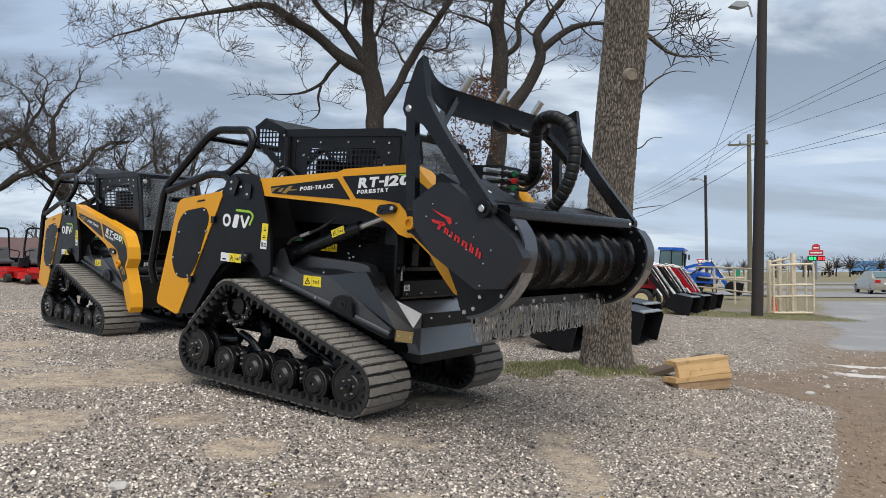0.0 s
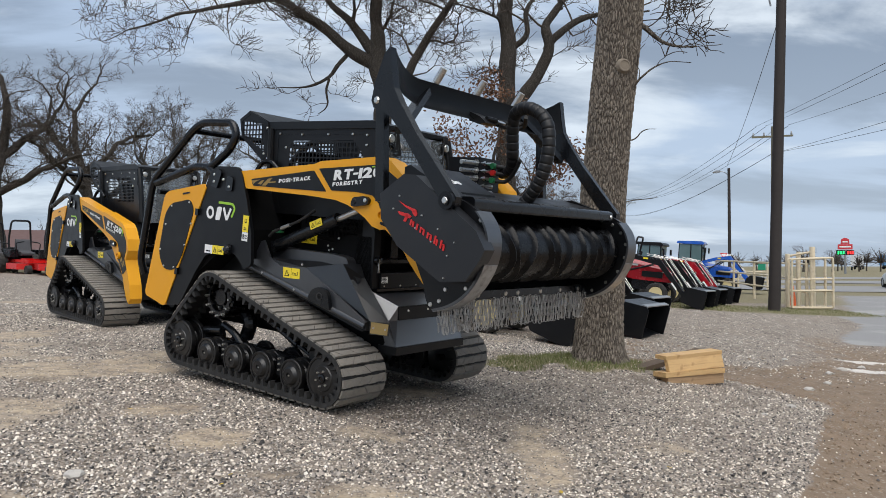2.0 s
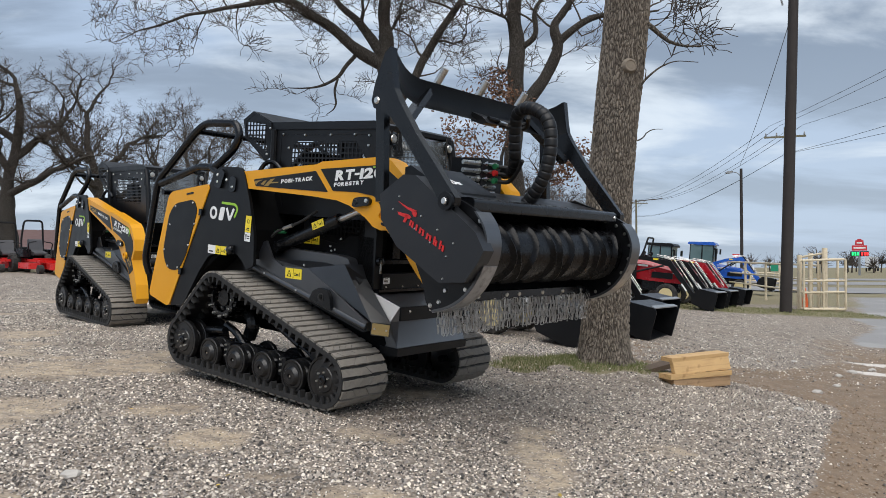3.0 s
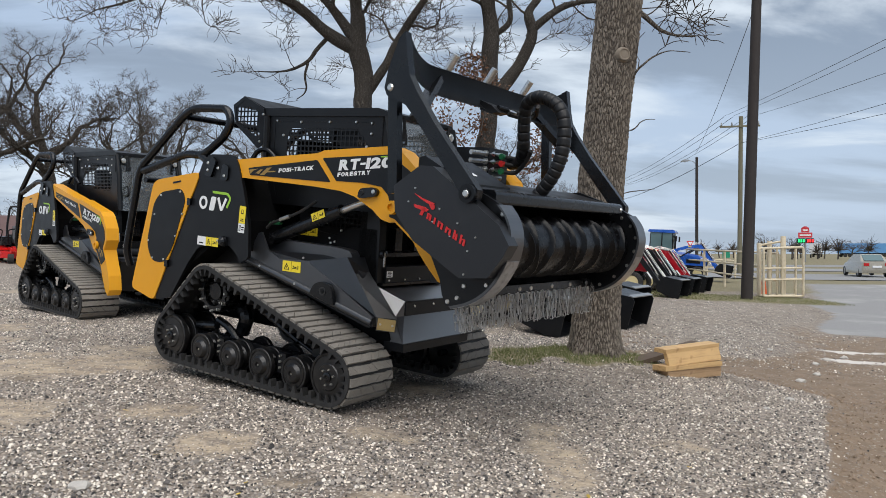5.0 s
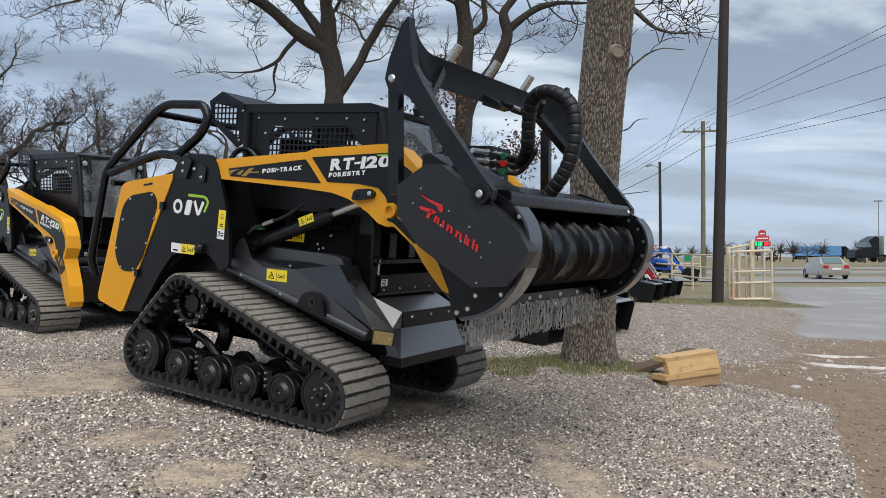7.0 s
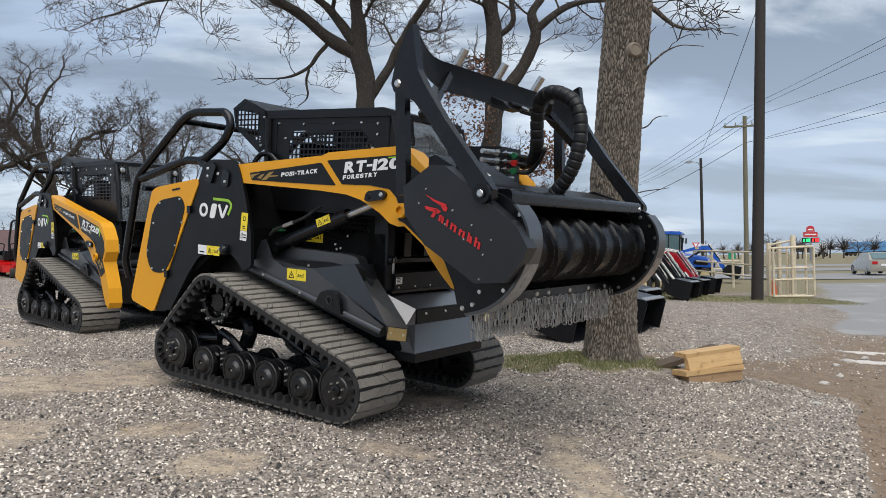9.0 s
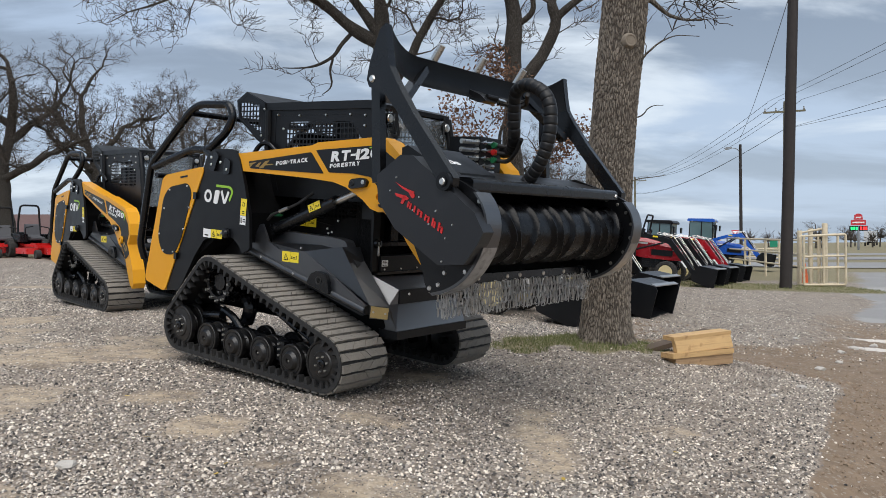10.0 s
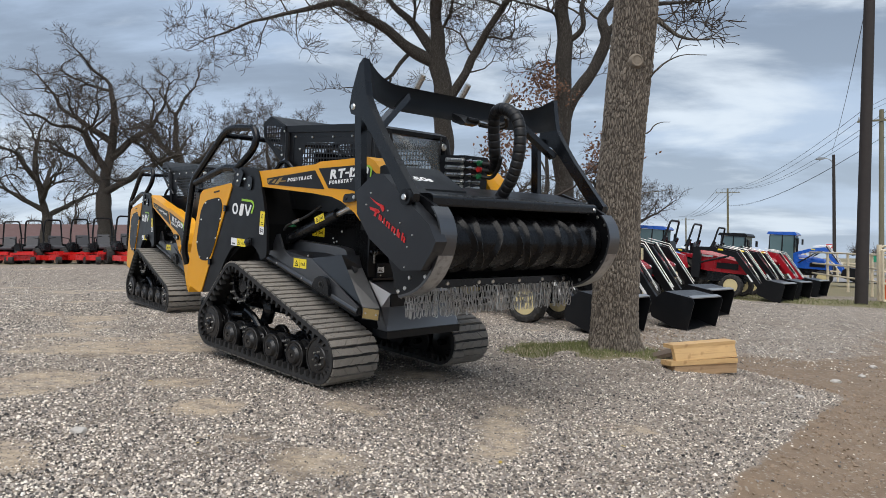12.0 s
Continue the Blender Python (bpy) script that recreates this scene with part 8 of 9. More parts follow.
    bucket(root, pose(2.74, 0, 0.16 + up * 0.6, 0, 16, 0), 1.45, M_BLACK)
    decal(hood, 0.80, -0.296, 1.155, 0.42, 0.055, M_WHITE, tilt=2, name="hood_lettering")
    return root


def parked(x, y, yaw):
    """A pose on the ground, tilted with its slope."""
    c, s = math.cos(radians(yaw)), math.sin(radians(yaw))
    ahead = (ground_z(x + c * 2.5, y + s * 2.5) - ground_z(x, y)) / 2.5
    across = (ground_z(x - s * 0.8, y + c * 0.8) - ground_z(x + s * 0.8, y - c * 0.8)) / 1.6
    return pose(x, y, ground_z(x, y), math.degrees(math.atan(across)), -math.degrees(math.atan(ahead)), yaw)


red_open = tractor(parked(0.70, 14.98, -29), M_TRED, None, "red compact tractor with a black front loader")
t = copy_thing(red_open, parked(-0.76, 13.1, -29))
t = copy_thing(red_open, parked(1.55, 18.0, -29))
t = copy_thing(red_open, parked(4.7, 24.5, -29))
t = copy_thing(red_open, parked(5.74, 26.46, -29))
t = tractor(parked(6.98, 28.7, -29), M_TRED, None, "red compact tractor with a red front loader", 0.0, M_TRED)
t = tractor(parked(7.75, 31.2, -29), M_TRED, M_BLACK, "red cab tractor with a black roof and loader")
t.scale = (0.88, 0.88, 0.88)
t = tractor(parked(11.1, 37.0, -25), M_TBLUE, M_TBLUE, "blue cab tractor with its blue loader half raised", 0.42, M_TBLUE)
t.scale = (1.0, 1.0, 1.0)
t = tractor(parked(4.6, 31.5, -25), M_TBLUE, M_TBLUE, "blue cab tractor with a blue roof")
t.scale = (0.9, 0.9, 0.9)


# ---- zero-turn mowers ----
M_MRED = mat("mower_red_paint", (0.56, 0.012, 0.010), 0.3, var=0.1, scale=3.0, coat=0.2)
M_SEAT = mat("grey_vinyl_seat", (0.06, 0.06, 0.065), 0.6, var=0.2)


def mower(m, label):
    root = thing("zero_turn_mower", m, label, "lawn mower", "row of mowers")
    bm = bmesh.new()
    prism(bm, rounded_poly([(0.35, -0.72), (1.25, -0.66), (1.38, -0.3), (1.38, 0.3), (1.25, 0.66), (0.35, 0.72)], 0.08), 0.16, 0.36, "z")
    soften(bm, 0.03)
    part("mower_deck", bm, M_MRED, root, "red mower deck")
    bm = bmesh.new()
    for s in (-1, 1):
        beam(bm, (-0.6, s * 0.32, 0.45), (1.55, s * 0.38, 0.42), 0.07, 0.09)
    box(bm, 1.45, 1.56, -0.42, 0.42, 0.38, 0.47)
    box(bm, 0.55, 1.05, -0.30, 0.30, 0.44, 0.52)
    part("frame", bm, M_MRED, root)
    bm = bmesh.new()
    prism(bm, rounded_poly([(-0.95, 0.45), (-0.90, 0.85), (-0.35, 0.90), (-0.30, 0.45)], 0.05), -0.36, 0.36)
    soften(bm, 0.04)
    part("engine", bm, M_BLACK, root)
    bm = bmesh.new()
    prism(bm, rounded_poly([(-0.30, 0.62), (0.42, 0.60), (0.42, 0.72), (0.0, 0.76), (-0.14, 1.18), (-0.28, 1.18)], 0.06), -0.22, 0.22)
    soften(bm, 0.03)
    part("seat", bm, M_SEAT, root)
    bm = bmesh.new()
    for s in (-1, 1):
        box(bm, -0.4, 0.3, s * 0.42 - 0.13, s * 0.42 + 0.13, 0.55, 0.82)
    soften(bm, 0.04)
    part("fuel_tank", bm, M_BLACK2, root)
    bm = bmesh.new()
    tube(bm, rounded([(-0.40, -0.36, 0.55), (-0.45, -0.36, 1.2), (-0.38, -0.30, 1.84), (-0.38, 0.30, 1.84), (-0.45, 0.36, 1.2), (-0.40, 0.36, 0.55)], 0.12, 4), 0.035, 8)
    part("rollover_bar", bm, M_BLACK, root, "black rollover bar")
    for s in (-1, 1):
        bm = bmesh.new()
        tube(bm, rounded([(0.30, s * 0.36, 0.6), (0.38, s * 0.40, 1.05), (0.30, s * 0.12, 1.10)], 0.08), 0.018, 6)
        part("control_lever", bm, M_BLACK, root)
        tyre_wheel(root, "rear_wheel", 0.33, 0.28, pose(-0.45, s * 0.58, 0.33, 0, 0, 0 if s < 0 else 180), M_BLACK, 12)
        bm = bmesh.new()
        lathe(bm, [(-0.07, 0.08), (-0.08, 0.15), (0.08, 0.15), (0.07, 0.08)], (1.55, s * 0.40, 0.15), "y", 16)
        part("caster_wheel", bm, M_TYRE, root, smooth=True)
        bm = bmesh.new()
        tube(bm, [(1.52, s * 0.40, 0.45), (1.52, s * 0.40, 0.33)], 0.03, 8)
        part("caster_fork", bm, M_MRED, root)
    return root


rnd = random.Random(3)
spots = [(-12.4, 25.2), (-13.9, 25.5), (-15.3, 25.9), (-17.0, 26.9), (-18.4, 27.6), (-19.8, 27.8), (-21.1, 28.0), (-22.6, 28.5), (-24.1, 28.9), (-25.6, 29.3)]
first = mower(parked(*spots[0], -40), "red zero-turn mower with a black rollover bar")
for x, y in spots[1:]:
    copy_thing(first, parked(x, y, -38 + rnd.uniform(-30, 22)))

# ---- low building behind the mowers ----
M_ROOF = mat("brown_metal_roof", (0.11, 0.055, 0.045), 0.6, var=0.15, scale=0.8)
M_BRICK = mat("tan_brick_wall", (0.30, 0.20, 0.13), 0.85, var=0.2, scale=2.0)


def low_building(m, w, d, label):
    root = thing("low_building", m, label, "building")
    bm = bmesh.new()
    box(bm, -w / 2, w / 2, 0, d, -0.5, 2.5)
    part("wall", bm, M_BRICK, root)
    bm = bmesh.new()
    vs = [bm.verts.new(p) for p in ((-w / 2 - 0.8, -0.9, 2.4), (w / 2 + 0.8, -0.9, 2.4), (w / 2 + 0.8, d + 0.9, 2.4), (-w / 2 - 0.8, d + 0.9, 2.4), (-w / 2 + 2.5, d / 2, 4.1), (w / 2 - 2.5, d / 2, 4.1))]
    for f in ((0, 1, 5, 4), (1, 2, 5), (2, 3, 4, 5), (3, 0, 4), (3, 2, 1, 0)):
        bm.faces.new([vs[i] for i in f])
    part("roof", bm, M_ROOF, root)
    for i in range(6):
        x = -w / 2 + w * (i + 0.5) / 6
        bm = bmesh.new()
        box(bm, x - 0.7, x + 0.7, -0.05, 0.02, 0.9, 2.1)
        win = part("window", bm, M_WHITE, root)
        bm = bmesh.new()
        box(bm, x - 0.62, x + 0.62, -0.065, -0.04, 0.98, 2.02)
        part("pane", bm, M_CABGLASS, win)
    return root


low_building(pose(-37.0, 52.0, -0.2, 0, 0, 30), 26, 9, "long low brick building with a brown hipped roof")
low_building(pose(-24.0, 60.0, -0.2, 0, 0, 24), 18, 8, "low brick building with a dark brown roof")

# ---- highway, traffic and roadside ----
M_ROAD = mat("grey_highway", (0.24, 0.235, 0.23), 0.85, var=0.08, scale=0.3, bump=0.2, bump_scale=40)


def road_strip(name, y0, y1, label):
    me_v, me_f = [], []
    xs = [8 + 6 * i for i in range(80)]
    for x in xs:
        for y in (y0, y1):
            me_v.append((x, y - 0.06 * (x - 20), ground_z(x, y - 0.06 * (x - 20)) + 0.03))
    for i in range(len(xs) - 1):
        me_f.append((2 * i, 2 * i + 2, 2 * i + 3, 2 * i + 1))
    me = bpy.data.meshes.new(name)
    me.from_pydata(me_v, [], me_f)
    me.materials.append(M_ROAD)
    tagged(new(name, me), label, "road", kind="structure")


road_strip("road_1", 41.0, 53.0, "grey asphalt frontage road beside the lot")
road_strip("road_2", 62.0, 74.0, "grey asphalt highway lanes beyond the verge")
road_strip("road_3", 84.0, 98.0, "far grey asphalt highway lanes")

M_CARPAINT = mat("champagne_car_paint", (0.36, 0.33, 0.27), 0.3, 0.3, var=0.04, coat=0.5)
M_TAIL = mat("red_tail_lamp", (0.45, 0.01, 0.01), 0.2)
M_TRUCKWHITE = mat("white_trailer_skin", (0.62, 0.63, 0.64), 0.45, var=0.05, scale=0.6)
M_TRUCKBLUE = mat("blue_trailer_skin", (0.10, 0.26, 0.50), 0.5, var=0.05)


def sedan(m, paint, label):
    root = thing("sedan", m, label, "car")
    bm = bmesh.new()
    secs = [(-2.25, 0.45, 0.62, 0.78), (-2.2, 0.28, 0.98, 0.84), (-1.5, 0.24, 1.02, 0.88), (0.6, 0.24, 0.98, 0.89), (1.6, 0.26, 0.86, 0.85), (2.2, 0.32, 0.70, 0.76), (2.3, 0.45, 0.6, 0.68)]
    rings = []
    for x, z0, z1, w in secs:
        rings.append([bm.verts.new(p) for p in ((x, -w, z0), (x, -w, z1 - 0.16), (x, -w * 0.9, z1), (x, w * 0.9, z1), (x, w, z1 - 0.16), (x, w, z0))])
    for a, b in zip(rings, rings[1:]):
        for i in range(6):
            bm.faces.new((a[i], a[(i + 1) % 6], b[(i + 1) % 6], b[i]))
    bm.faces.new(rings[0][::-1])
    bm.faces.new(rings[-1])
    soften(bm, 0.05)
    part("body", bm, paint, root, smooth=True)
    bm = bmesh.new()
    lo = [(-1.75, 0.78), (1.15, 0.78)]
    vs = [bm.verts.new(p) for p in ((-1.75, -0.78, 0.96), (1.15, -0.78, 0.94), (0.35, -0.60, 1.42), (-1.0, -0.60, 1.44), (-1.75, 0.78, 0.96), (1.15, 0.78, 0.94), (0.35, 0.60, 1.42), (-1.0, 0.60, 1.44))]
    for f in ((0, 1, 2, 3), (5, 4, 7, 6), (1, 5, 6, 2), (4, 0, 3, 7), (3, 2, 6, 7)):
        bm.faces.new([vs[i] for i in f])
    soften(bm, 0.06)
    part("cabin", bm, paint, root, smooth=True)
    bm = bmesh.new()
    prism(bm, [(-1.62, 1.03), (-1.05, 1.37), (-1.09, 1.40), (-1.68, 1.05)], -0.56, 0.56)
    part("rear_window", bm, M_CABGLASS, root, "tinted rear window")
    bm = bmesh.new()
    prism(bm, [(1.04, 1.02), (0.42, 1.37), (0.46, 1.40), (1.10, 1.04)], -0.56, 0.56)
    part("windscreen", bm, M_CABGLASS, root, "tinted windscreen")
    for s in (-1, 1):
        for q in ([(-1.45, 1.02), (-0.40, 1.02), (-0.40, 1.34), (-0.96, 1.34)], [(-0.30, 1.02), (0.92, 1.02), (0.36, 1.34), (-0.30, 1.34)]):
            bm = bmesh.new()
            vs = [bm.verts.new((x, s * (0.772 - 0.39 * (z - 0.96)) , z)) for x, z in q]
            bm.faces.new(vs)
            bmesh.ops.solidify(bm, geom=bm.faces[:], thickness=0.01)
            part("side_window", bm, M_CABGLASS, root, "tinted side window")
    for s in (-1, 1):
        bm = bmesh.new()
        box(bm, -2.27, -2.10, s * 0.60 - 0.15, s * 0.60 + 0.15, 0.72, 0.90)
        part("tail_light", bm, M_TAIL, root, "red tail light")
        for x in (-1.4, 1.4):
            tyre_wheel(root, "wheel", 0.32, 0.20, pose(x, s * 0.78, 0.32, 0, 0, 0 if s < 0 else 180), M_GREYMETAL, 0)
    bm = bmesh.new()
    box(bm, -2.29, -2.25, -0.26, 0.26, 0.62, 0.74)
    part("number_plate", bm, M_WHITE, root)
    return root


sedan(pose(28.0, 48.2, ground_z(28.0, 48.2) + 0.04, 0, 0, 76), M_CARPAINT, "champagne sedan on the frontage road")


def semi_truck(m, skin, label):
    root = thing("semi_truck", m, label, "truck")
    bm = bmesh.new()
    box(bm, -13.0, 1.2, -1.25, 1.25, 1.15, 4.0)
    soften(bm, 0.04)
    part("trailer", bm, skin, root)
    bm = bmesh.new()
    prism(bm, [(1.9, 0.7), (1.9, 3.7), (2.4, 3.95), (3.6, 3.2), (4.0, 2.2), (5.4, 1.9), (5.6, 0.7)], -1.2, 1.2)
    soften(bm, 0.06)
    cab = part("cab", bm, M_BLACK2, root, "dark truck cab")
    bm = bmesh.new()
    prism(bm, [(3.0, 2.3), (3.45, 3.15), (3.65, 3.15), (4.02, 2.3)], -1.22, 1.22)
    part("cab_window", bm, M_CABGLASS, cab)
    bm = bmesh.new()
    box(bm, -12.5, 5.0, -0.5, 0.5, 0.75, 1.15)
    part("chassis", bm, M_BLACK2, root)
    for x in (-11.8, -10.5, 0.2, 1.5, 4.7):
        for s in (-1, 1):
            bm = bmesh.new()
            lathe(bm, [(-0.15, 0.3), (-0.17, 0.5), (0.15, 0.5), (0.15, 0.3)], (x, s * 1.05, 0.5), "y", 18)
            part("wheel", bm, M_TYRE, root, smooth=True)
    return root


semi_truck(pose(74.5, 110.0, -0.95, 0, 0, 176), M_TRUCKWHITE, "white semi truck with a box trailer on the highway")
t = semi_truck(pose(111.5, 216.0, -2.4, 0, 0, 60), M_TRUCKWHITE, "white box trailer parked far beyond the highway")
t = semi_truck(pose(131.0, 216.5, -2.4, 0, 0, 2), M_TRUCKBLUE, "pale blue box trailer parked far beyond the highway")


def pylon_sign(m):
    root = thing("pylon_sign", m, "tall red roadside sign over a lit price board", "sign")
    bm = bmesh.new()
    cyl(bm, (0, 0, -2), (0, 0, 3.4), 0.25, None, 10)
    part("post", bm, M_GREYMETAL, root)
    bm = bmesh.new()
    box(bm, -1.5, 1.5, -0.25, 0.25, 4.7, 5.9)
    prism(bm, [(-0.9, 5.95), (0.9, 5.95), (0.8, 7.0), (0.25, 7.35), (-0.25, 7.35), (-0.8, 7.0)], -0.25, 0.25)
    part("panel", bm, mat("sign_red", (0.55, 0.04, 0.05), 0.4), root, "red sign panel")
    bm = bmesh.new()
    for x0, x1, z in ((-1.2, 1.2, 5.15), (-0.55, 0.55, 6.3)):
        box(bm, x0, x1, -0.27, -0.25, z, z + 0.32)
    part("sign_lettering", bm, M_WHITE, root)
    for x, c in ((-0.95, (0.02, 0.75, 0.18)), (0.95, (0.85, 0.03, 0.03))):
        bm = bmesh.new()
        box(bm, x - 0.9, x + 0.9, -0.2, 0.2, 3.4, 4.55)
        bd = part("price_board", bm, M_BLACK, root)
        bm = bmesh.new()
        for k in (-0.6, -0.05, 0.45):
            box(bm, x + k, x + k + 0.35, -0.22, -0.2, 3.6, 4.35)
        part("price_digits", bm, mat("lit_digits", c, 0.4, emit=1.2), bd, "lit price digits as plain bars")
    return root


pylon_sign(pose(68.0, 136.0, ground_z(68, 136) + 0.75, 0, 0, -20) @ Matrix.Scale(0.78, 4))
bm = bmesh.new()
cyl(bm, (0, 0, 0), (0, 0, 13), 0.12, 0.08, 8)
box(bm, -0.9, 0.9, -0.15, 0.15, 12.8, 13.1)
solid("light_mast", bm, M_GREYMETAL, pose(100, 150, ground_z(100, 150)), "tall grey twin-head light mast far away", "light mast")


def road_sign(m, material, shape, label):
    root = thing("road_sign", m, label, "road sign")
    bm = bmesh.new()
    cyl(bm, (0, 0, -0.2), (0, 0, 2.3), 0.04, None, 8)
    part("post", bm, M_GREYMETAL, root)
    bm = bmesh.new()
    prism(bm, shape, -0.05, -0.03)
    part("face", bm, material, root)
    return root


M_SIGNRED = mat("yield_red", (0.55, 0.03, 0.03), 0.4)
M_SIGNGREEN = mat("guide_green", (0.01, 0.22, 0.12), 0.4)
rs = road_sign(pose(24.1, 70.0, ground_z(24.1, 70.0)), M_SIGNRED, [(-0.36, 2.5), (0.36, 2.5), (0.0, 1.88)], "red and white triangular give-way sign")
bm = bmesh.new()
prism(bm, [(-0.2, 2.42), (0.2, 2.42), (0.0, 2.08)], -0.056, -0.05)
part("white_centre", bm, M_WHITE, rs)
road_sign(pose(33.0, 84.0, ground_z(33, 84)), M_SIGNGREEN, rounded_poly([(-0.42, 0.95), (0.42, 0.95), (0.42, 1.65), (-0.42, 1.65)], 0.08), "green highway guide sign far along the road")


# ---- loose gravel ----
def scatter(rng, x, y, r, sink, base, tri):
    """One small stone of the given corners at each place, turned, tipped and misshapen at random."""
    n, k = len(x), len(base)
    v = base[None] * (r[:, None] * rng.uniform(0.72, 1.30, (n, 3)) * np.array([1, 1, 0.9]))[:, None, :]
    v = v + rng.normal(0, 0.13, (n, k, 3)) * r[:, None, None]
    tip = rng.normal(0, 0.22, (n, 2))
    v[:, :, 2] += v[:, :, 0] * tip[:, :1] + v[:, :, 1] * tip[:, 1:]
    a = rng.random(n) * 6.283
    c, t = np.cos(a)[:, None], np.sin(a)[:, None]
    vx, vy = v[:, :, 0] * c + v[:, :, 1] * t, v[:, :, 1] * c - v[:, :, 0] * t
    vz = v[:, :, 2] + (on_grid("z", x, y) + r * sink)[:, None]
    verts = np.stack((vx + x[:, None], vy + y[:, None], vz), axis=2).reshape(-1, 3)
    faces = (tri[None] + (np.arange(n) * k)[:, None, None]).reshape(-1, 3)
    return verts, faces


def gravel():
    rng = np.random.default_rng(12)
    ring = [(math.cos(i * 1.2566), math.sin(i * 1.2566), -0.15) for i in range(5)]
    dome = np.array(ring + [(0.50 * math.cos(a), 0.50 * math.sin(a), 0.72) for a in (0.63, 2.83, 4.71)], float)
    tri = np.array([(0, 1, 5), (1, 6, 5), (1, 2, 6), (2, 3, 6), (3, 7, 6), (3, 4, 7), (4, 5, 7), (4, 0, 5), (5, 6, 7)])
    # rounded pebbles beside the path
    n = 190000
    y = 2.1 + 8.8 * rng.random(n) ** 1.95
    x = (rng.random(n) - 0.5) * (2.2 + y * 1.45) + 0.1 * (y - 2) + 0.2
    keep = (on_grid("dirt", x, y) + rng.normal(0, 0.14, n) < 0.45) | (rng.random(n) > 0.97)
    keep &= (on_grid("grass", x, y) < 0.4) | (rng.random(n) > 0.85)
    keep &= rng.random(n) > on_grid("sand", x, y) * 0.62
    x, y = x[keep], y[keep]
    n = len(x)
    r = 0.0056 + 0.0060 * rng.random(n) ** 1.9 + np.where(rng.random(n) < 0.012, 0.007, 0.0)
    r *= 1 - 0.45 * on_grid("sand", x, y)
    near = scatter(rng, x, y, r, rng.uniform(-0.1, 0.75, n), dome, tri)
    # coarser stones further off
    flat = np.array([(1, 0, -0.3), (0, 1, -0.3), (-1, 0, -0.3), (0, -1, -0.3), (0, 0, 0.7)], float)
    n = 90000
    y = 9.8 + 13.0 * rng.random(n) ** 1.3
    x = (rng.random(n) - 0.5) * (4 + y * 1.45) - 1.2
    keep = (rng.random(n) > on_grid("dirt", x, y) * 0.8) & (on_grid("grass", x, y) < 0.35) & (on_grid("asphalt", x, y) < 0.3) & (on_grid("sand", x, y) < 0.6)
    x, y = x[keep], y[keep]
    n = len(x)
    far = scatter(rng, x, y, 0.006 + 0.012 * rng.random(n) ** 2.0, rng.uniform(0.0, 0.5, n), flat, np.array([(0, 1, 4), (1, 2, 4), (2, 3, 4), (3, 0, 4)]))
    return np.concatenate((near[0], far[0])), np.concatenate((near[1], far[1] + len(near[0])))


def stone_material():
    m = bpy.data.materials.new("crushed_limestone")
    m.use_nodes = True
    n, l = m.node_tree.nodes, m.node_tree.links
    ge = n.new("ShaderNodeNewGeometry")
    ramp = n.new("ShaderNodeValToRGB")
    e = ramp.color_ramp.elements
    e[0].color, e[1].color = (0.022, 0.021, 0.021, 1), (0.82, 0.77, 0.70, 1)
    for pos, c in ((0.16, (0.075, 0.067, 0.062, 1)), (0.45, (0.27, 0.24, 0.213, 1)), (0.75, (0.50, 0.437, 0.37, 1)), (0.92, (0.80, 0.715, 0.60, 1))):
        k = e.new(pos)
        k.color = c
    l.new(ge.outputs["Random Per Island"], ramp.inputs["Fac"])
    co = n.new("ShaderNodeTexCoord")
    nz = n.new("ShaderNodeTexNoise")
    nz.inputs["Scale"].default_value = 1.7
    nz.inputs["Detail"].default_value = 8.0
    nz.inputs["Roughness"].default_value = 0.7
    l.new(co.outputs["Object"], nz.inputs["Vector"])
    mr = n.new("ShaderNodeMapRange")
    mr.inputs["From Min"].default_value = 0.54
    mr.inputs["From Max"].default_value = 0.70
    mr.inputs["To Max"].default_value = 0.55
    l.new(nz.outputs["Fac"], mr.inputs["Value"])
    damp = mix_rgb(mr.outputs["Result"], ramp.outputs["Color"], (0.11, 0.092, 0.078, 1), n, l)
    l.new(damp, n["Principled BSDF"].inputs["Base Color"])
    n["Principled BSDF"].inputs["Roughness"].default_value = 0.85
    return m


gv, gf = gravel()
me = bpy.data.meshes.new("loose_gravel")
me.vertices.add(len(gv))
me.vertices.foreach_set("co", gv.ravel())
me.loops.add(gf.size)
me.loops.foreach_set("vertex_index", gf.ravel())
me.polygons.add(len(gf))
me.polygons.foreach_set("loop_start", np.arange(0, gf.size, 3))
me.polygons.foreach_set("use_smooth", np.ones(len(gf), dtype=bool))
me.update(calc_edges=True)
me.materials.append(stone_material())
tagged(new("loose_gravel", me), "loose crushed limestone gravel on the lot", "gravel", kind="stuff")

# clods along the broken edge of the pad
cr = np.random.default_rng(8)
base = np.array([(1, 0, 0), (0, 1, 0), (-1, 0, 0), (0, -1, 0), (0, 0, 1), (0, 0, -1)], float)
tri8 = np.array([(0, 1, 4), (1, 2, 4), (2, 3, 4), (3, 0, 4), (1, 0, 5), (2, 1, 5), (3, 2, 5), (0, 3, 5)])
cvs, cfs = [], []
for i in range(7000):
    y = 4.2 + 8.5 * cr.random()
    x = pad_edge(min(y, 9.4)) + 0.05 + abs(cr.normal(0, 0.55)) if cr.random() < 0.8 else pad_edge(min(y, 9.4)) + cr.random() * 3.2
    r = 0.003 + 0.014 * cr.random() ** 5
    v = base * r * cr.uniform(0.7, 1.3, (1, 3)) + cr.normal(0, r * 0.25, (6, 3))
    v += (x, y, surface_z(x, y) + r * 0.3)
    cvs.append(v)
    cfs.append(tri8 + 6 * i)
me = bpy.data.meshes.new("dirt_clods")
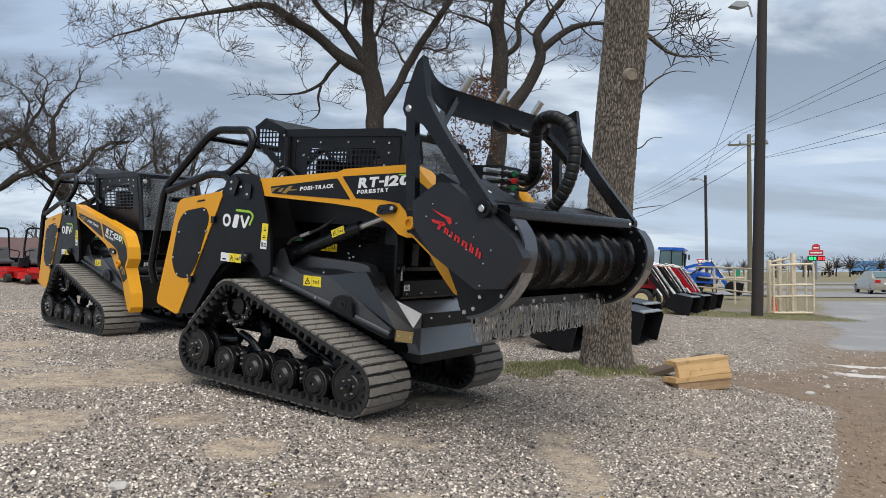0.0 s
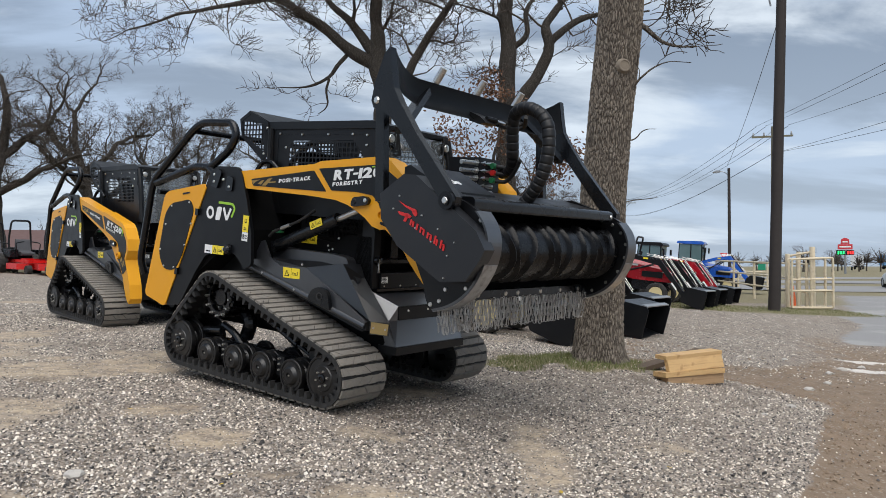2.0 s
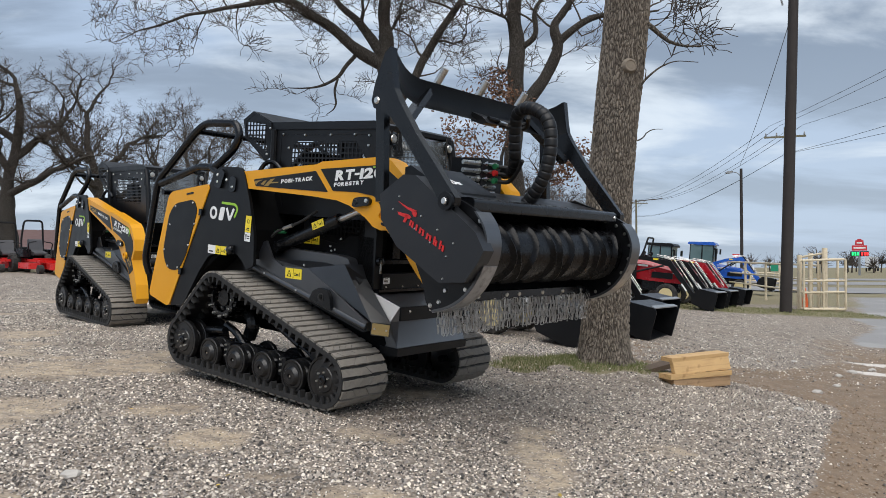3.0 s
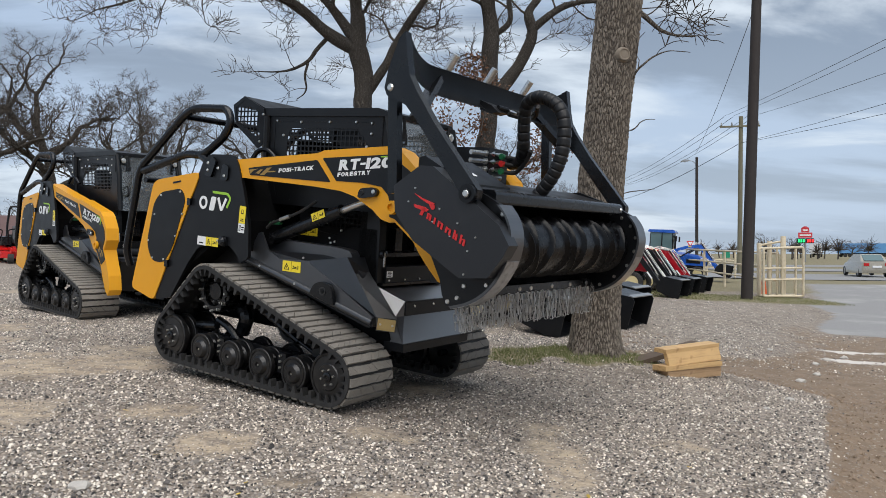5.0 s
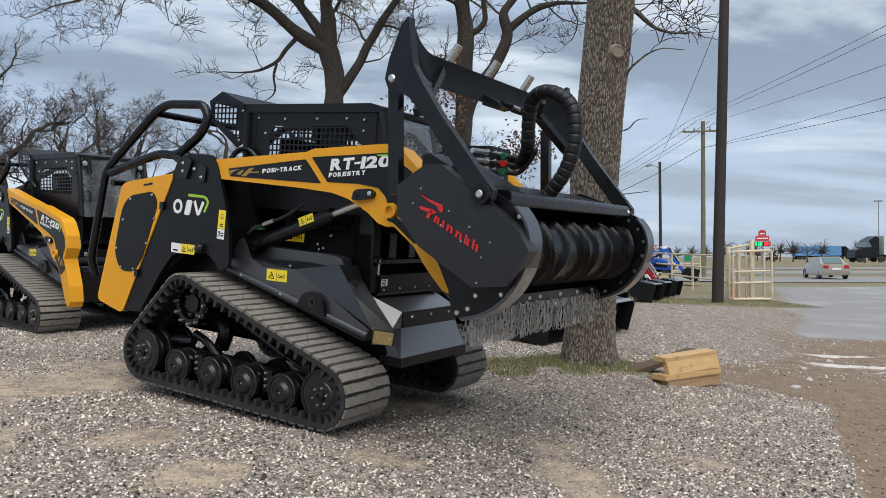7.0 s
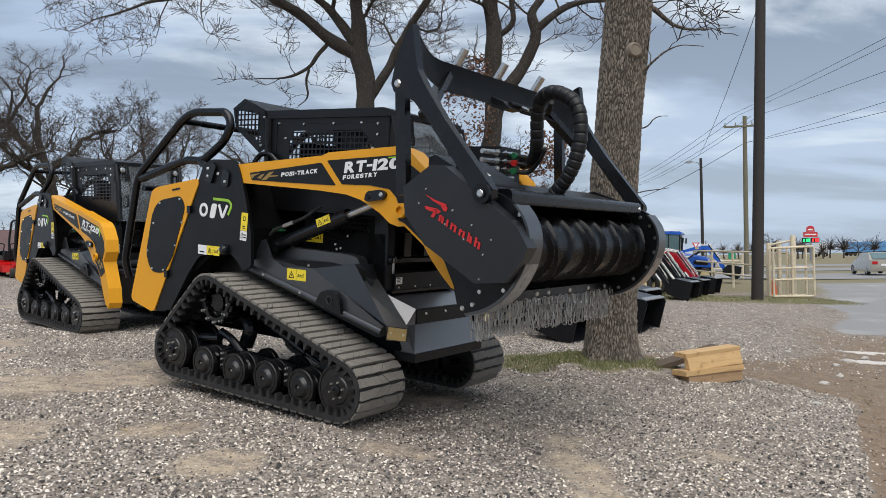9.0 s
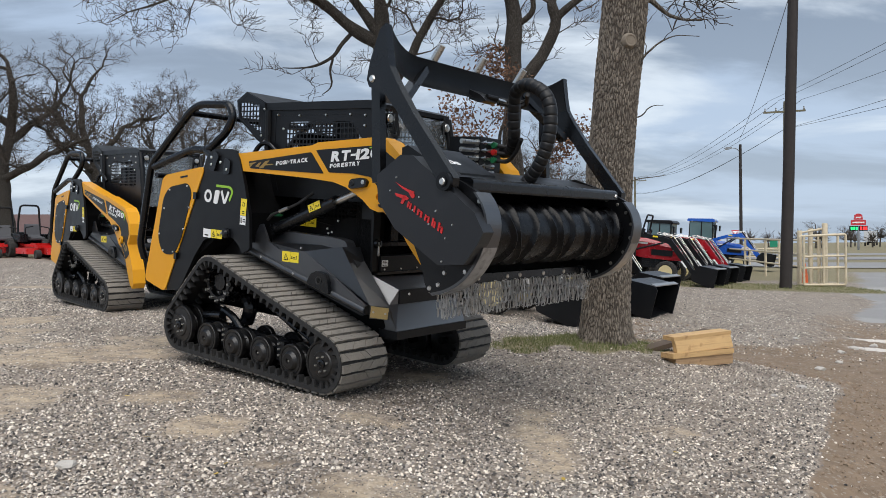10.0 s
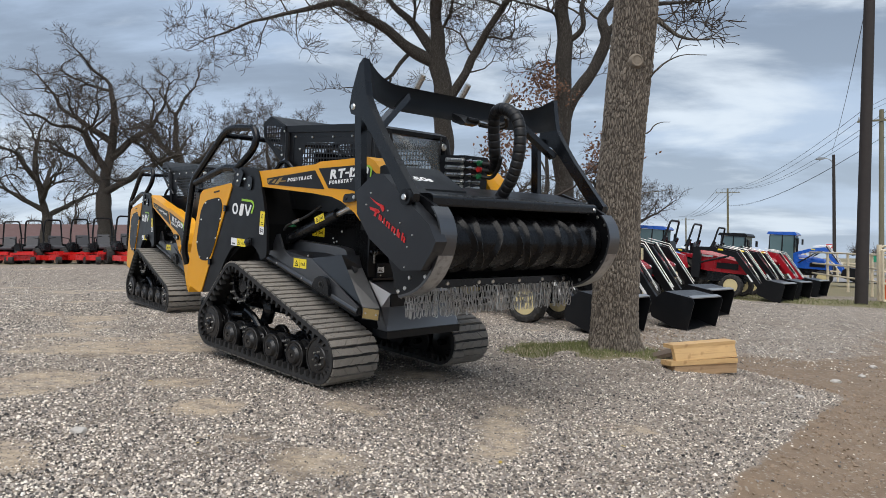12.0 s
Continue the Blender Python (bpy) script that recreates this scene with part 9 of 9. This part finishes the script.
me.from_pydata(np.concatenate(cvs).tolist(), [], np.concatenate(cfs).tolist())
me.materials.append(mat("brown_dirt_clod", (0.27, 0.20, 0.14), 0.95, var=0.5, scale=9.0))
tagged(new("dirt_clods", me), "crumbled brown dirt clods beside the gravel", "dirt", kind="stuff")

# grass tufts round the oak and along the verge
rng = random.Random(21)
gvs, gfs = [], []
while len(gfs) < 9000:
    if rng.random() < 0.6:
        x, y = 1.5 + rng.gauss(0, 0.8), 8.3 + rng.gauss(0, 0.55)
    else:
        x, y = rng.uniform(6, 13.5), rng.uniform(22.4, 26.3)
    if zone_grass(x, y) < 0.3 + 0.5 * max(0.0, noise.noise((x * 1.4, y * 1.4, 2.0)) + 0.3) or math.hypot(x - 1.85, y - 8.50) < 0.3:
        continue
    h = rng.uniform(0.02, 0.06) * (1 if y < 12 else 1.1)
    a = rng.uniform(0, 6.28)
    dx, dy = math.cos(a) * 0.004 * (1 if y < 12 else 2), math.sin(a) * 0.004 * (1 if y < 12 else 2)
    z = surface_z(x, y)
    k = len(gvs)
    gvs += [(x - dx, y - dy, z - 0.01), (x + dx, y + dy, z - 0.01), (x + rng.gauss(0, h * 0.5), y + rng.gauss(0, h * 0.5), z + h)]
    gfs.append((k, k + 1, k + 2))
me = bpy.data.meshes.new("grass")
me.from_pydata(gvs, [], gfs)
M_GRASS = mat("short_dry_grass", (0.15, 0.165, 0.06), 0.8, var=0.5, scale=3.0)
me.materials.append(M_GRASS)
tagged(new("grass", me), "short patchy grass round the oak and verge", "grass", kind="stuff")
# a few fallen leaves and bigger stones on the lot
M_FALLEN = mat("yellow_fallen_leaf", (0.55, 0.38, 0.06), 0.7, var=0.3, per_object=0.4)
for x, y, s in ((-0.92, 4.06, 0.9), (-0.92, 3.91, 0.9), (-1.5, 4.4, 0.7), (0.9, 4.3, 0.6), (-2.0, 5.2, 0.8), (1.7, 5.0, 0.7)):
    bm = bmesh.new()
    prism(bm, rounded_poly([(-0.02, 0), (-0.008, 0.011), (0.012, 0.012), (0.024, 0.0), (0.01, -0.012), (-0.008, -0.010)], 0.006), 0.0, 0.0015, "z")
    solid("fallen_leaf", bm, M_FALLEN, pose(x, y, surface_z(x, y) + 0.012, 12, -8, x * 90), "small yellow fallen leaf on gravel", "leaf", "fallen leaves")
M_ROCK = mat("pale_limestone", (0.46, 0.43, 0.39), 0.9, var=0.25, scale=12.0, bump=0.5, bump_scale=50)
for x, y, r in ((-1.66, 3.82, 0.055), (3.12, 7.06, 0.03), (5.86, 11.19, 0.07), (5.4, 10.6, 0.05), (6.3, 11.5, 0.06), (4.4, 9.0, 0.06), (3.6, 7.6, 0.05), (4.9, 9.6, 0.05), (5.2, 11.6, 0.04)):
    bm = bmesh.new()
    bmesh.ops.create_icosphere(bm, subdivisions=2, radius=r)
    for v in bm.verts:
        v.co *= 1 + 0.35 * noise.noise(v.co * (1.6 / r) + Vector((x, y, 0)))
        v.co.z *= 0.5
    solid("limestone_rock", bm, M_ROCK, pose(x, y, surface_z(x, y) + r * 0.15, 0, 0, x * 77), "pale lump of limestone on the ground", "rock", "loose rocks")
